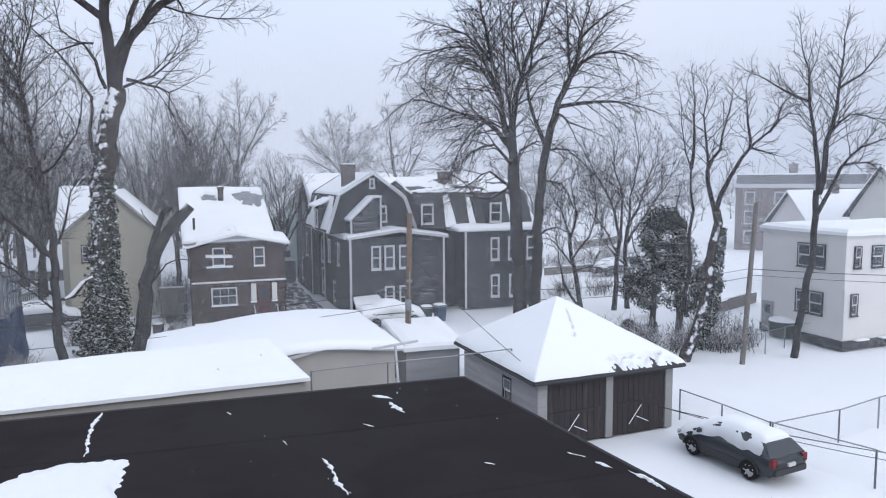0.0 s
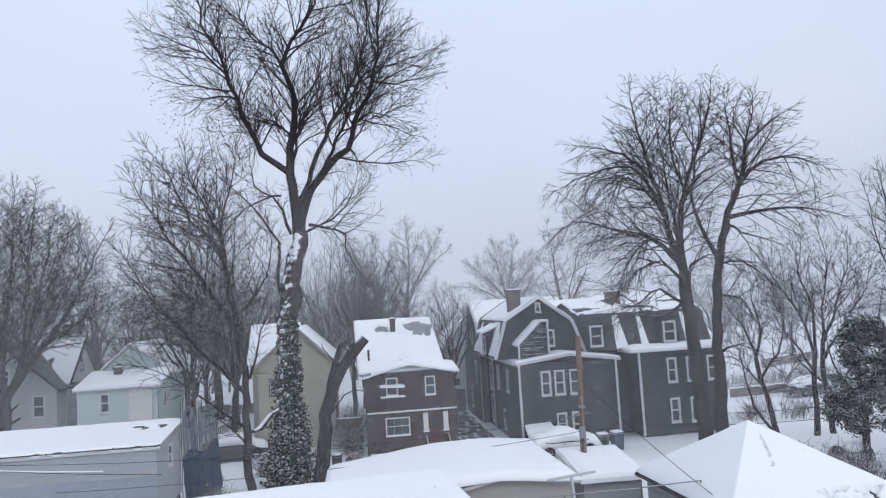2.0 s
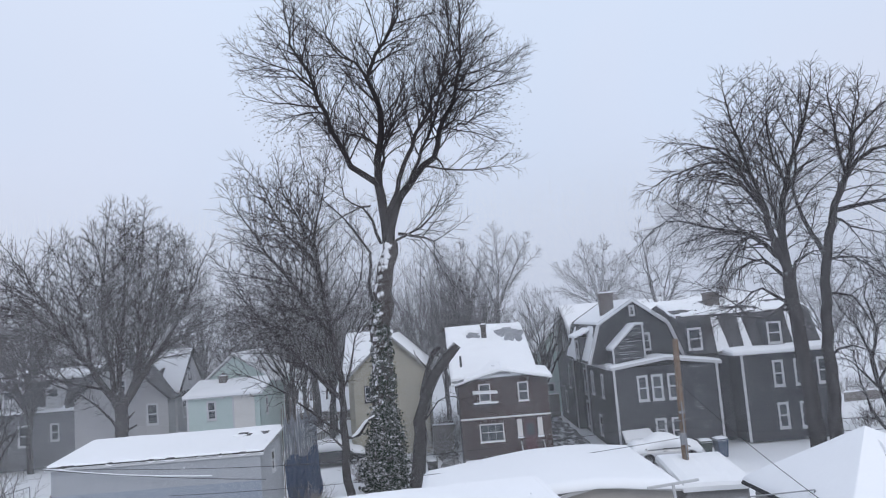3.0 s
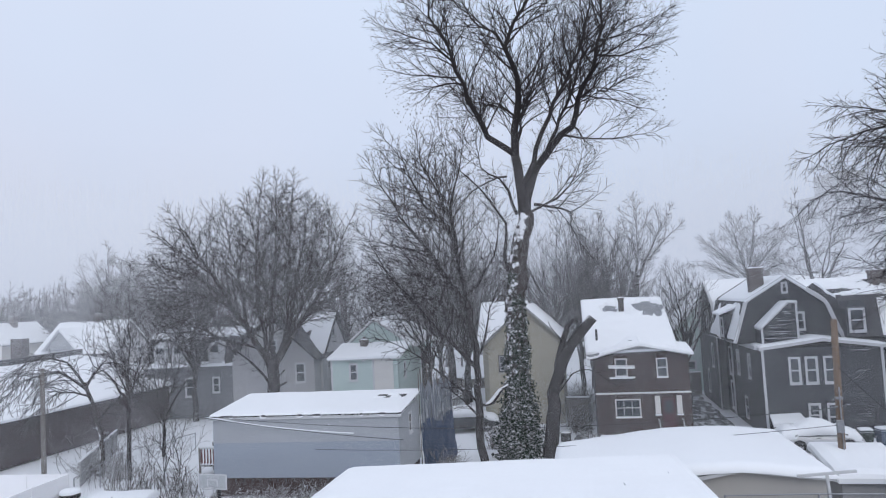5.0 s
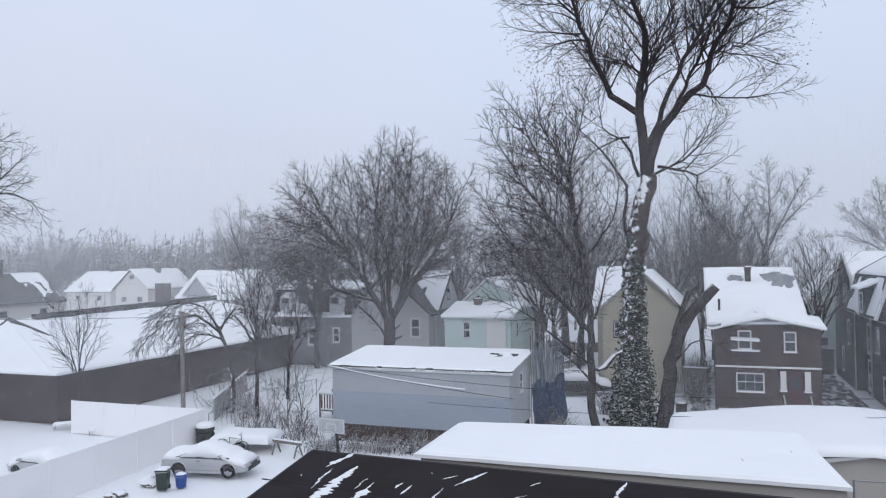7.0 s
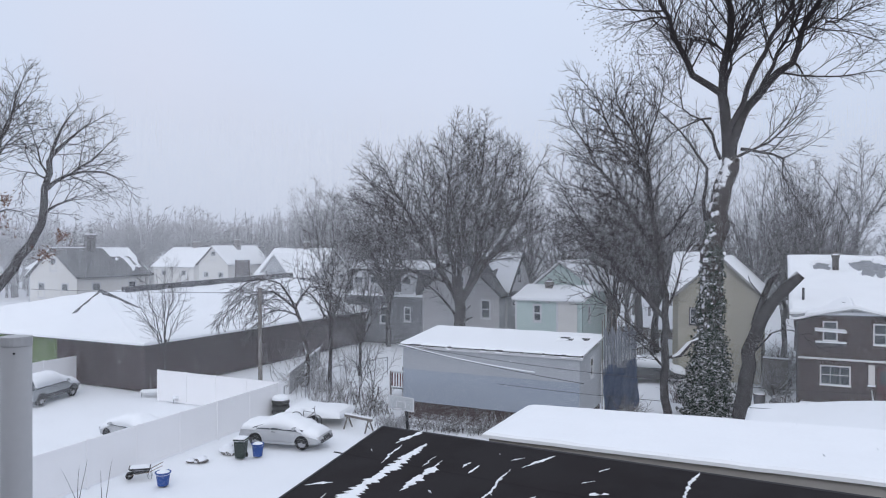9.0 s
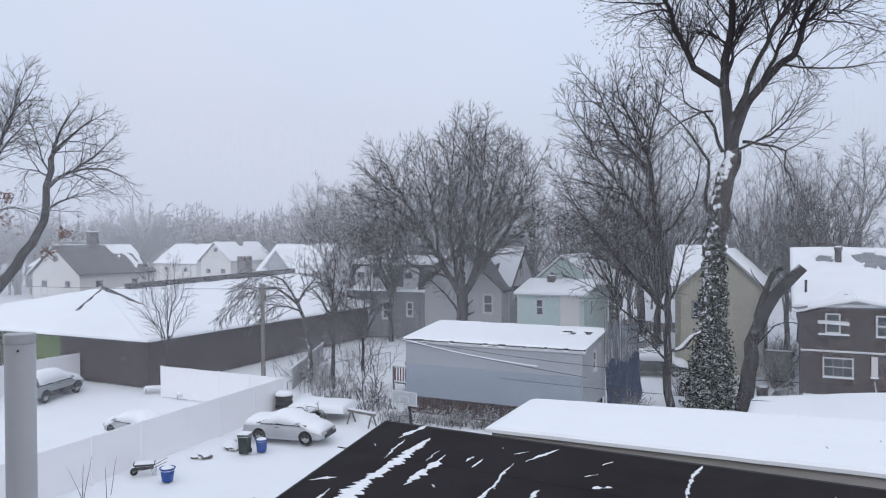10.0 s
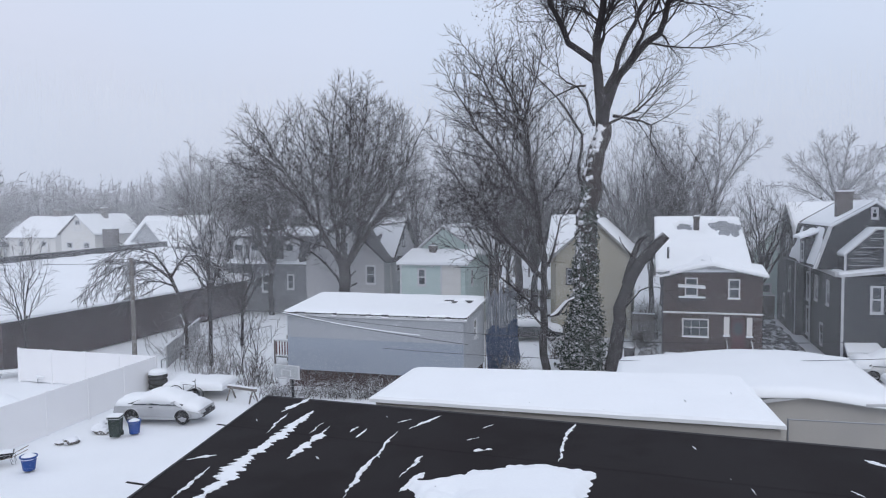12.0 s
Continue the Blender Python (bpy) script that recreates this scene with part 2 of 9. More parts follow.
def soft_box(x0, y0, z0, x1, y1, z1, r=0.02, bm=None):
    b2 = box(x0, y0, z0, x1, y1, z1)
    bmesh.ops.bevel(b2, geom=b2.edges[:], offset=r, segments=2, affect="EDGES", profile=0.5)
    if bm is None:
        return b2
    return merge(bm, b2)


def merge(bm, other):
    me = bpy.data.meshes.new("scratch")
    other.to_mesh(me)
    other.free()
    bm.from_mesh(me)
    bpy.data.meshes.remove(me)
    return bm


def prism(outline, axis, a, b, bm=None):
    """An outline in the two other axes (in xyz order), drawn out along one axis from a to b."""
    def at(p, d):
        return {"x": (d, p[0], p[1]), "y": (p[0], d, p[1]), "z": (p[0], p[1], d)}[axis]
    n = len(outline)
    v = [at(p, a) for p in outline] + [at(p, b) for p in outline]
    f = [tuple(range(n)), tuple(range(2 * n - 1, n - 1, -1))] + [(i, n + i, n + (i + 1) % n, (i + 1) % n) for i in range(n)]
    bm = solid(v, f, bm)
    bmesh.ops.recalc_face_normals(bm, faces=bm.faces[:])
    return bm


def tube(points, radii, sides=8, bm=None, cap=True):
    bm = bm or bmesh.new()
    pts = [Vector(p) for p in points]
    rings = []
    side = None
    for i, p in enumerate(pts):
        d = (pts[min(i + 1, len(pts) - 1)] - pts[max(i - 1, 0)]).normalized()
        if side is None:
            side = d.orthogonal().normalized()
        side = (side - d * side.dot(d)).normalized()
        other = d.cross(side)
        r = radii[i] if isinstance(radii, (list, tuple)) else radii
        rings.append([bm.verts.new(p + (side * math.cos(k * 2 * math.pi / sides) + other * math.sin(k * 2 * math.pi / sides)) * r) for k in range(sides)])
    for a, b in zip(rings, rings[1:]):
        for k in range(sides):
            bm.faces.new((a[k], a[(k + 1) % sides], b[(k + 1) % sides], b[k]))
    if cap:
        bm.faces.new(rings[0][::-1])
        bm.faces.new(rings[-1])
    return bm


def smooth(ob):
    ob.data.polygons.foreach_set("use_smooth", [True] * len(ob.data.polygons))
    return ob


def snow_slab(corners, thick=0.14, step=0.5, lip=0.09, rough=0.03, seed=0, over=0.05, bare=None):
    """Snow lying on a four-cornered surface (corners in order round it), thick in the middle and rounded off at its edges."""
    a, b, c, d = (Vector(p) for p in corners)
    u_n = max(2, int(((b - a).length + (c - d).length) / 2 / step))
    v_n = max(2, int(((d - a).length + (c - b).length) / 2 / step))
    us = [0.0] + [min(1, 0.02 + 0.96 * i / u_n) for i in range(u_n + 1)] + [1.0]
    vs = [0.0] + [min(1, 0.02 + 0.96 * i / v_n) for i in range(v_n + 1)] + [1.0]
    lu, lv = (b - a).length, (d - a).length
    bm = bmesh.new()
    top = []
    for v in vs:
        row = []
        for u in us:
            p = (a * (1 - u) + b * u) * (1 - v) + (d * (1 - u) + c * u) * v
            e = min(u * lu, (1 - u) * lu, v * lv, (1 - v) * lv)
            k = min(1.0, e / max(lip, 0.01))
            h = thick * (0.35 + 0.65 * math.sqrt(k * (2 - k)))
            h += rough * noise.noise(Vector((p.x * 0.9 + seed, p.y * 0.9, p.z))) * (0.4 + k)
            if e < 0.001:
                m = (a + b + c + d) / 4
                out = (p - m)
                out.z = 0
                p = p + out.normalized() * over * (0.6 + 0.8 * noise.noise(Vector((p.x * 1.3, p.y * 1.3, seed + 7))))
                h *= 0.75
            h = max(h, 0.02)
            if bare and bare(p):
                h = -0.04
            row.append(bm.verts.new((p.x, p.y, p.z + h)))
        top.append(row)
    for i in range(len(vs) - 1):
        for j in range(len(us) - 1):
            bm.faces.new((top[i][j], top[i][j + 1], top[i + 1][j + 1], top[i + 1][j]))
    rim = [top[0][j] for j in range(len(us))] + [top[i][-1] for i in range(1, len(vs))] + [top[-1][j] for j in range(len(us) - 2, -1, -1)] + [top[i][0] for i in range(len(vs) - 2, 0, -1)]
    low = [bm.verts.new((v.co.x, v.co.y, v.co.z - 0.06 - thick * 0.5)) for v in rim]
    for k in range(len(rim)):
        n = (k + 1) % len(rim)
        bm.faces.new((rim[n], rim[k], low[k], low[n]))
    bmesh.ops.recalc_face_normals(bm, faces=bm.faces[:])
    return bm


def roof_plate(corners, thick=0.12):
    """A roof plane: four corners (or three) drawn down by its thickness."""
    top = [Vector(p) for p in corners]
    low = [p - Vector((0, 0, thick)) for p in top]
    n = len(top)
    bm = solid(top + low, [tuple(range(n)), tuple(range(2 * n - 1, n - 1, -1))] + [(i, n + i, n + (i + 1) % n, (i + 1) % n) for i in range(n)])
    bmesh.ops.recalc_face_normals(bm, faces=bm.faces[:])
    return bm


class Face:
    """An upright wall plane: u runs along it, w stands out of it. way: the way it looks, one of -y, +y, -x, +x; at: its place on that axis."""

    def __init__(self, way, at):
        self.way, self.at = way, at

    def p(self, u, z, w=0.0):
        if self.way == "-y":
            return (u, self.at - w, z)
        if self.way == "+y":
            return (u, self.at + w, z)
        if self.way == "-x":
            return (self.at - w, u, z)
        return (self.at + w, u, z)

    def box(self, u0, z0, w0, u1, z1, w1, bm=None):
        a, b = self.p(u0, z0, w0), self.p(u1, z1, w1)
        return box(min(a[0], b[0]), min(a[1], b[1]), min(a[2], b[2]), max(a[0], b[0]), max(a[1], b[1]), max(a[2], b[2]), bm)


def lap_wall(face, u0, u1, z0, top, holes=(), course=0.16, depth=0.042, bm=None):
    """Lapped boards on a wall. top: a height, or a function of u (gable). holes: (u0, z0, u1, z1) left open."""
    bm = bm or bmesh.new()
    f = top if callable(top) else (lambda u: top)
    zmax = max(f(u0 + (u1 - u0) * i / 24) for i in range(25))
    z = z0
    while z < zmax - 0.02:
        zt = min(z + course, zmax)
        mid = (z + zt) / 2
        lo, hi = u0, u1
        if callable(top):
            ok = [u0 + (u1 - u0) * i / 200 for i in range(201) if f(u0 + (u1 - u0) * i / 200) >= mid]
            if not ok:
                break
            lo, hi = ok[0], ok[-1]
        spans = [(lo, hi)]
        for h in holes:
            if h[1] < zt - 0.005 and h[3] > z + 0.005:
                spans = [s for a, b in spans for s in ((a, min(b, h[0])), (max(a, h[2]), b)) if s[1] - s[0] > 0.01]
        for a, b in spans:
            v = [face.p(a, z, 0.0), face.p(b, z, 0.0), face.p(b, zt, 0.0), face.p(a, zt, 0.0),
                 face.p(a, z, depth), face.p(b, z, depth), face.p(b, zt, 0.004), face.p(a, zt, 0.004)]
            solid(v, [(4, 5, 6, 7), (0, 1, 5, 4), (3, 7, 6, 2), (0, 4, 7, 3), (1, 2, 6, 5)], bm)
        z += course
    bmesh.ops.recalc_face_normals(bm, faces=bm.faces[:])
    return bm


def window(parent, face, u, z, w, h, trim=None, trim_w=0.09, split=True, sill_snow=0.0, out=0.03, panes=1):
    """A sash window set in a wall: casing, sashes, panes, sill."""
    trim = trim or TRIM
    bm = bmesh.new()
    t = trim_w
    face.box(u - w / 2 - t, z - t, -0.05, u - w / 2, z + h + t, out, bm)
    face.box(u + w / 2, z - t, -0.05, u + w / 2 + t, z + h + t, out, bm)
    face.box(u - w / 2, z + h, -0.05, u + w / 2, z + h + t, out + 0.004, bm)
    face.box(u - w / 2, z - t, -0.05, u + w / 2, z, out + 0.004, bm)
    ob = part("window", bm, trim, parent)
    halves = ((z, z + h / 2), (z + h / 2, z + h)) if split else ((z, z + h),)
    for i, (a, b) in enumerate(halves):
        d = 0.018 - 0.03 * (1 - i)
        bm = bmesh.new()
        s = 0.045
        face.box(u - w / 2, a, d - 0.03, u - w / 2 + s, b, d, bm)
        face.box(u + w / 2 - s, a, d - 0.03, u + w / 2, b, d, bm)
        face.box(u - w / 2 + s, a, d - 0.03, u + w / 2 - s, a + s, d, bm)
        face.box(u - w / 2 + s, b - s, d - 0.03, u + w / 2 - s, b, d, bm)
        for k in range(1, panes):
            c = u - w / 2 + w * k / panes
            face.box(c - 0.015, a + s, d - 0.03, c + 0.015, b - s, d, bm)
        part("sash", bm, TRIM, ob)
        part("pane", face.box(u - w / 2 + s, a + s, d - 0.024, u + w / 2 - s, b - s, d - 0.016), GLASS, ob)
    part("sill", face.box(u - w / 2 - t - 0.03, z - t - 0.04, -0.02, u + w / 2 + t + 0.03, z - t, out + 0.06), trim, ob)
    if sill_snow:
        bm = face.box(u - w / 2 - t, z - t, out, u + w / 2 + t, z - t + sill_snow, out + 0.07)
        part("sill_snow", bm, SNOW, ob, "ridge of snow on the sill")
    return ob


def hole(u, z, w, h, t=0.09):
    return (u - w / 2 - t, z - t, u + w / 2 + t, z + h + t)


def core(parent, x0, y0, x1, y1, z0, z1, mat, inset=0.06):
    """The wall body behind the boards."""
    return part("wall", box(x0 + inset, y0 + inset, z0, x1 - inset, y1 - inset, z1), mat, parent)


# ---------------------------------------------------------------- ground
def spread(near, far, n_near, n_far):
    inner = [-near + 2 * near * i / n_near for i in range(n_near + 1)]
    outer = [near + (far - near) * ((i + 1) / n_far) ** 3 for i in range(n_far)]
    return [-v for v in outer[::-1]] + inner + outer


def ground_height(x, y):
    h = 0.07 * noise.noise(Vector((x * 0.16, y * 0.16, 3.1))) + 0.03 * noise.noise(Vector((x * 0.7, y * 0.7, 8.0)))
    return h - 0.05


gx, gy = spread(60, 2600, 150, 14), spread(75, 2600, 175, 14)
bm = bmesh.new()
grid = [[bm.verts.new((x, y, ground_height(x, y))) for x in gx] for y in gy]
for i in range(len(gy) - 1):
    for j in range(len(gx) - 1):
        bm.faces.new((grid[i][j], grid[i][j + 1], grid[i + 1][j + 1], grid[i + 1][j]))
ground = link("ground", bm, SNOW)
smooth(ground)
tagged(ground, "snow-covered yards and lanes between the houses", "ground", kind="structure")


def ground_strip(name, label, corners, seed):
    """A strip of dark ground patched with white, a little above the snow, ragged at its edges."""
    a, b, c, d = (Vector((x, y, 0)) for x, y in corners)
    bm = bmesh.new()
    rows = []
    nu, nv = 14, 40
    for j in range(nv + 1):
        row = []
        for i in range(nu + 1):
            u, v = i / nu, j / nv
            p = (a.lerp(b, u)).lerp(d.lerp(c, u), v)
            edge = min(u, 1 - u, v * 2, (1 - v) * 2)
            p.x += 0.25 * noise.noise(Vector((p.y * 0.6, u * 3, seed)))
            row.append(bm.verts.new((p.x, p.y, ground_height(p.x, p.y) + 0.02 + (0.04 if edge > 0.01 else -0.1))))
        rows.append(row)
    for j in range(nv):
        for i in range(nu):
            bm.faces.new((rows[j][i], rows[j][i + 1], rows[j + 1][i + 1], rows[j + 1][i]))
    ob = link(name, bm, STRIP_GREY)
    smooth(ob)
    return tagged(ob, label, "driveway", kind="structure")


STRIP_GREY = material("dark_strip_under_thin_snow", (0.10, 0.10, 0.108), 0.6, 0.8, 0.3, 12.0, 0.3, 0.3, stain=(0.62, 0.64, 0.68), stain_at=0.53, stretch=(1.6, 0.5, 1))
ground_strip("driveway", "dark driveway thinly covered with snow", [(6.3, 42.6), (9.3, 42.6), (9.2, 66), (6.2, 66)], 2.0)
ground_strip("side_passage", "narrow dark passage beside the brick house", [(-1.2, 41.6), (0.1, 41.6), (0.1, 58), (-1.2, 58)], 5.0)

# ---------------------------------------------------------------- near roofs
def quad_block(corners, z0, z1):
    v = [(x, y, z) for z in (z0, z1) for x, y in corners]
    bm = solid(v, [(3, 2, 1, 0), (4, 5, 6, 7), (0, 1, 5, 4), (1, 2, 6, 5), (2, 3, 7, 6), (3, 0, 4, 7)])
    bmesh.ops.recalc_face_normals(bm, faces=bm.faces[:])
    return bm


BLACK = [(-12.44, 20.87), (7.96, 20.05), (9.95, 0.6), (-8.7, 0.6)]
low = thing("flat_roofed_building", "low building with a flat black rubber roof swept by wind", "building")
part("wall", quad_block([(x * 0.985, y * 0.985 + 0.1) for x, y in BLACK], 0, 2.85), BRICK_DARK, low)
part("roof", quad_block(BLACK, 2.85, 3.0), RUBBER, low, "black rubber roof with streaks of snow")
bm = bmesh.new()
for (xa, ya), (xb, yb) in zip(BLACK, BLACK[1:] + BLACK[:1]):
    tube([(xa, ya, 2.99), (xb, yb, 2.99)], 0.045, 6, bm)
part("roof_edge", bm, TRIM_DARK, low)

# the long white roof behind it
WHITE = [(-9.04, 21.45), (3.5, 21.75), (2.75, 26.3), (-8.75, 25.2)]
white = thing("long_outbuilding", "long low outbuilding with a flat roof under deep snow", "building")
part("wall", quad_block([(-8.85, 21.6), (3.4, 21.9), (2.65, 26.1), (-8.6, 25.1)], 0, 2.9), TAN, white)
part("roof", quad_block(WHITE, 2.9, 2.97), TRIM, white, "white roof edge")
part("roof_snow", snow_slab([(-9.04, 21.45, 2.97), (3.5, 21.75, 2.97), (2.75, 26.3, 3.3), (-8.75, 25.2, 3.2)], 0.1, 0.4, 0.12, 0.03, 4, 0.02), SNOW_ROOF, white)

# the tan garage with a shallow gable
tan_g = thing("tan_garage", "tan stucco garage with a shallow gable roof under snow", "garage")
part("wall", prism([(3.5, 0), (7.6, 0), (7.6, 2.4), (4.85, 2.72), (3.5, 2.4)], "y", 26.5, 33.5), TAN, tan_g)
part("roof", prism([(3.2, 2.4), (4.85, 2.74), (7.85, 2.42), (7.85, 2.54), (4.85, 2.87), (3.2, 2.53)], "y", 26.2, 33.8), TRIM, tan_g, "white roof edge")
bm = bmesh.new()
NU, NV = 60, 24
sheet = []
for j in range(NV + 1):
    row = []
    for i in range(NU + 1):
        x = -1.6 + 9.5 * i / NU
        y0, y1 = (26.15 if x > 3 else 26.15 + (3 - x) * 0.4), (33.8 if x > 3 else 33.8 - (3 - x) * 0.25)
        y = y0 + (y1 - y0) * j / NV
        e = min(x + 1.6, 7.9 - x, y - y0, y1 - y)
        k = min(1.0, e / 0.3)
        z = 2.32 + 0.08 * (x + 1.6) if x < 4.85 else 2.836 - 0.095 * (x - 4.85)
        z += 0.05 + 0.18 * math.sqrt(k * (2 - k)) - 0.05 * math.exp(-((x - 4.85) / 0.8) ** 2) + 0.035 * noise.noise(Vector((x * 0.7, y * 0.7, 3.0)))
        row.append(bm.verts.new((x, y, z)))
    sheet.append(row)
for j in range(NV):
    for i in range(NU):
        bm.faces.new((sheet[j][i], sheet[j][i + 1], sheet[j + 1][i + 1], sheet[j + 1][i]))
for j, line in ((0, sheet[0]), (NV, sheet[-1])):
    foot = [bm.verts.new((v.co.x, v.co.y, v.co.z - 0.1)) for v in line]
    for i in range(NU):
        bm.faces.new((line[i + 1], line[i], foot[i], foot[i + 1]))
bmesh.ops.recalc_face_normals(bm, faces=bm.faces[:])
smooth(part("roof_snow", bm, SNOW_ROOF, tan_g))

# the hip-roofed double garage
GX0, GX1, GY0, GY1, GE = 11.15, 16.75, 21.2, 27.15, 2.3
gar = thing("double_garage", "weathered two-door garage with a snowy hip roof", "garage")
core(gar, GX0, GY0, GX1, GY1, 0, GE, TRIM_DARK)
front, left = Face("-y", GY0), Face("-x", GX0)
part("siding", lap_wall(left, GY0, GY1, 0, GE, [hole(23.4, 1.0, 0.55, 0.85)], 0.13), SIDING_WORN, gar)
window(gar, left, 23.4, 1.0, 0.55, 0.85, TRIM_DARK, 0.06)
bm = lap_wall(front, GX0, GX0 + 0.35, 0, GE)
part("siding", bm, SIDING_WORN, gar)
part("pier", soft_box(13.85, GY0 - 0.06, 0, 14.15, GY0 + 0.1, GE), CONCRETE, gar)
part("pier", soft_box(16.42, GY0 - 0.06, 0, 16.75, GY0 + 0.1, GE), CONCRETE, gar)
for a, b in ((GX0 + 0.36, 13.84), (14.16, 16.41)):
    door = part("garage_door", front.box(a, 0.02, -0.05, b, 2.1, -0.02), DOOR_DARK, gar, "dark worn plank garage door")
    n = 10
    for i in range(n):
        part("plank", front.box(a + (b - a) * i / n + 0.006, 0.02, -0.02, a + (b - a) * (i + 1) / n - 0.006, 2.1, 0.0), DOOR_DARK, door)
    part("cross_brace", front.box(a, 1.05, 0.0, b, 1.15, 0.02), DOOR_DARK, door)
    for k in (-1, 1):
        m_ = (a + b) / 2
        part("snow_line", tube([(m_ - k * 0.42, GY0 - 0.03, 0.35), (m_ + k * 0.1, GY0 - 0.03, 0.8 + 0.2 * k)], 0.018, 5), SNOW, door)
    part("lintel", front.box(a, 2.1, -0.02, b, GE, 0.02), TRIM_DARK, gar)
o, pk = 0.32, (13.83, 24.4, 4.42)
ec = [(GX0 - o, GY0 - o, GE), (GX1 + o, GY0 - o, GE), (GX1 + o, GY1 + o, GE), (GX0 - o, GY1 + o, GE)]
v = ec + [(x, y, z + 0.1) for x, y, z in ec] + [pk]
bm = solid(v, [(3, 2, 1, 0), (0, 1, 5, 4), (1, 2, 6, 5), (2, 3, 7, 6), (3, 0, 4, 7), (4, 5, 8), (5, 6, 8), (6, 7, 8), (7, 4, 8)])
part("roof", bm, SHINGLE, gar, "dark shingles showing through the snow")


def hip_snow(corners, apex, thick, seed, n=26, bare=None):
    """Snow on a hip roof: each side is a fan of strips from eave to apex, thinner at the eave."""
    bm = bmesh.new()
    ap = Vector(apex)
    for k in range(4):
        a, b = Vector(corners[k]), Vector(corners[(k + 1) % 4])
        rows = []
        for i in range(n + 1):
            v = i / n
            row = []
            for j in range(n + 1):
                u = j / n
                p = (a * (1 - u) + b * u) * (1 - v) + ap * v
                edge = min(1, v * 9)
                h = thick * (0.25 + 0.75 * math.sqrt(edge * (2 - edge))) + 0.03 * noise.noise(Vector((p.x, p.y, seed)))
                if bare and bare(k, u, v, p):
                    h = -0.04
                row.append(bm.verts.new((p.x, p.y, p.z + h)))
            rows.append(row)
        for i in range(n):
            for j in range(n):
                bm.faces.new((rows[i][j], rows[i][j + 1], rows[i + 1][j + 1], rows[i + 1][j]))
    bmesh.ops.remove_doubles(bm, verts=bm.verts[:], dist=0.004)
    return bm


def worn(k, u, v, p):
    n1 = noise.noise(Vector((p.x * 3.2, p.y * 3.2, 1.0)))
    return ((k == 0 and 0.5 < u < 0.95 and v < 0.15 and n1 + 0.2 + 1.2 * noise.noise(Vector((p.x * 9, p.y * 9, 4.0))) - v * 3 > 0) or (k == 0 and abs(u - 0.2 - v * 0.3) < 0.02 and 0.45 < v < 0.8 and n1 > -0.25))


snow = part("roof_snow", hip_snow([(x, y, z + 0.08) for x, y, z in ec], pk, 0.16, 2, 64, worn), SNOW_ROOF, gar)
smooth(snow)
bm = bmesh.new()
for a, b in zip(ec, ec[1:] + ec[:1]):
    tube([(a[0], a[1], a[2] + 0.02), (b[0], b[1], b[2] + 0.02)], 0.055, 6, bm)
part("gutter", bm, TRIM_DARK, gar)
gar.matrix_basis = Matrix.Translation((10.63, 20.5, 0)) @ Matrix.Rotation(radians(2.4), 4, "Z") @ Matrix.Translation((-GX0 + o, -GY0 + o, 0))

# lean-to between pole and garage
lean = thing("lean_to_shed", "low dark lean-to shed with a snow-laden roof", "shed")
part("wall", box(8.9, 29.2, 0, 11.4, 32.4, 1.7), SIDING_WORN, lean)
part("roof", roof_plate([(8.75, 29.0, 1.75), (11.6, 29.0, 1.72), (11.6, 32.6, 2.2), (8.75, 32.6, 2.25)]), SHINGLE, lean)
part("roof_snow", snow_slab([(8.75, 29.0, 1.75), (11.6, 29.0, 1.72), (11.6, 32.6, 2.2), (8.75, 32.6, 2.25)], 0.25, 0.35, 0.35, 0.06, 9), SNOW_ROOF, lean)


# ---------------------------------------------------------------- houses
def gable_fn(u0, u1, eave, peak, up=None):
    up = (u0 + u1) / 2 if up is None else up
    return lambda u: eave + (peak - eave) * ((u - u0) / (up - u0) if u < up else (u1 - u) / (u1 - up))


def chimney(parent, x, y, z0, z1, w, d, mat=None):
    bm = box(x - w / 2, y - d / 2, z0, x + w / 2, y + d / 2, z1 - 0.2)
    box(x - w / 2 - 0.05, y - d / 2 - 0.05, z1 - 0.2, x + w / 2 + 0.05, y + d / 2 + 0.05, z1 - 0.04, bm)
    ob = part("chimney", bm, mat or BRICK_CHIMNEY, parent, "brick chimney")
    part("chimney_cap", box(x - w / 2 + 0.03, y - d / 2 + 0.03, z1 - 0.04, x + w / 2 - 0.03, y + d / 2 - 0.03, z1 + 0.05), SNOW, ob)
    part("flue", tube([(x, y, z1), (x, y, z1 + 0.18)], 0.1, 8), BRICK_CHIMNEY, ob)
    return ob


# brick house
bh = thing("brick_house", "two-storey red brick house with a long snowy roof", "house")
f = Face("-y", 44.5)
BW = [(1.95, 3.98, 0.66, 1.02), (4.31, 3.88, 0.58, 1.08), (2.2, 1.56, 1.42, 1.02)]
part("wall", prism([(0.38, 0), (5.85, 0), (5.85, 5.1), (3.0, 5.62), (0.38, 5.0)], "y", 44.56, 54.5), BRICK, bh)
for u, z, w, h in BW:
    window(bh, f, u, z, w, h, STUCCO, 0.035, split=w < 1.2, sill_snow=0.05, panes=3 if w > 1.2 else 1, out=0.02)
part("window_bar", f.box(1.46, 2.08, 0.0, 2.94, 2.12, 0.03), STUCCO, bh)
part("awning", roof_plate([(1.2, 44.5, 4.66), (2.72, 44.5, 4.6), (2.72, 44.12, 4.5), (1.2, 44.12, 4.56)], 0.07), SNOW, bh, "snow-edged window awning")
part("flower_box", soft_box(1.25, 44.2, 3.74, 2.7, 44.5, 3.86), TRIM_DARK, bh, "dark window box")
part("box_snow", soft_box(1.22, 44.17, 3.86, 2.73, 44.48, 3.95, 0.03), SNOW, bh, "snow in the window box")
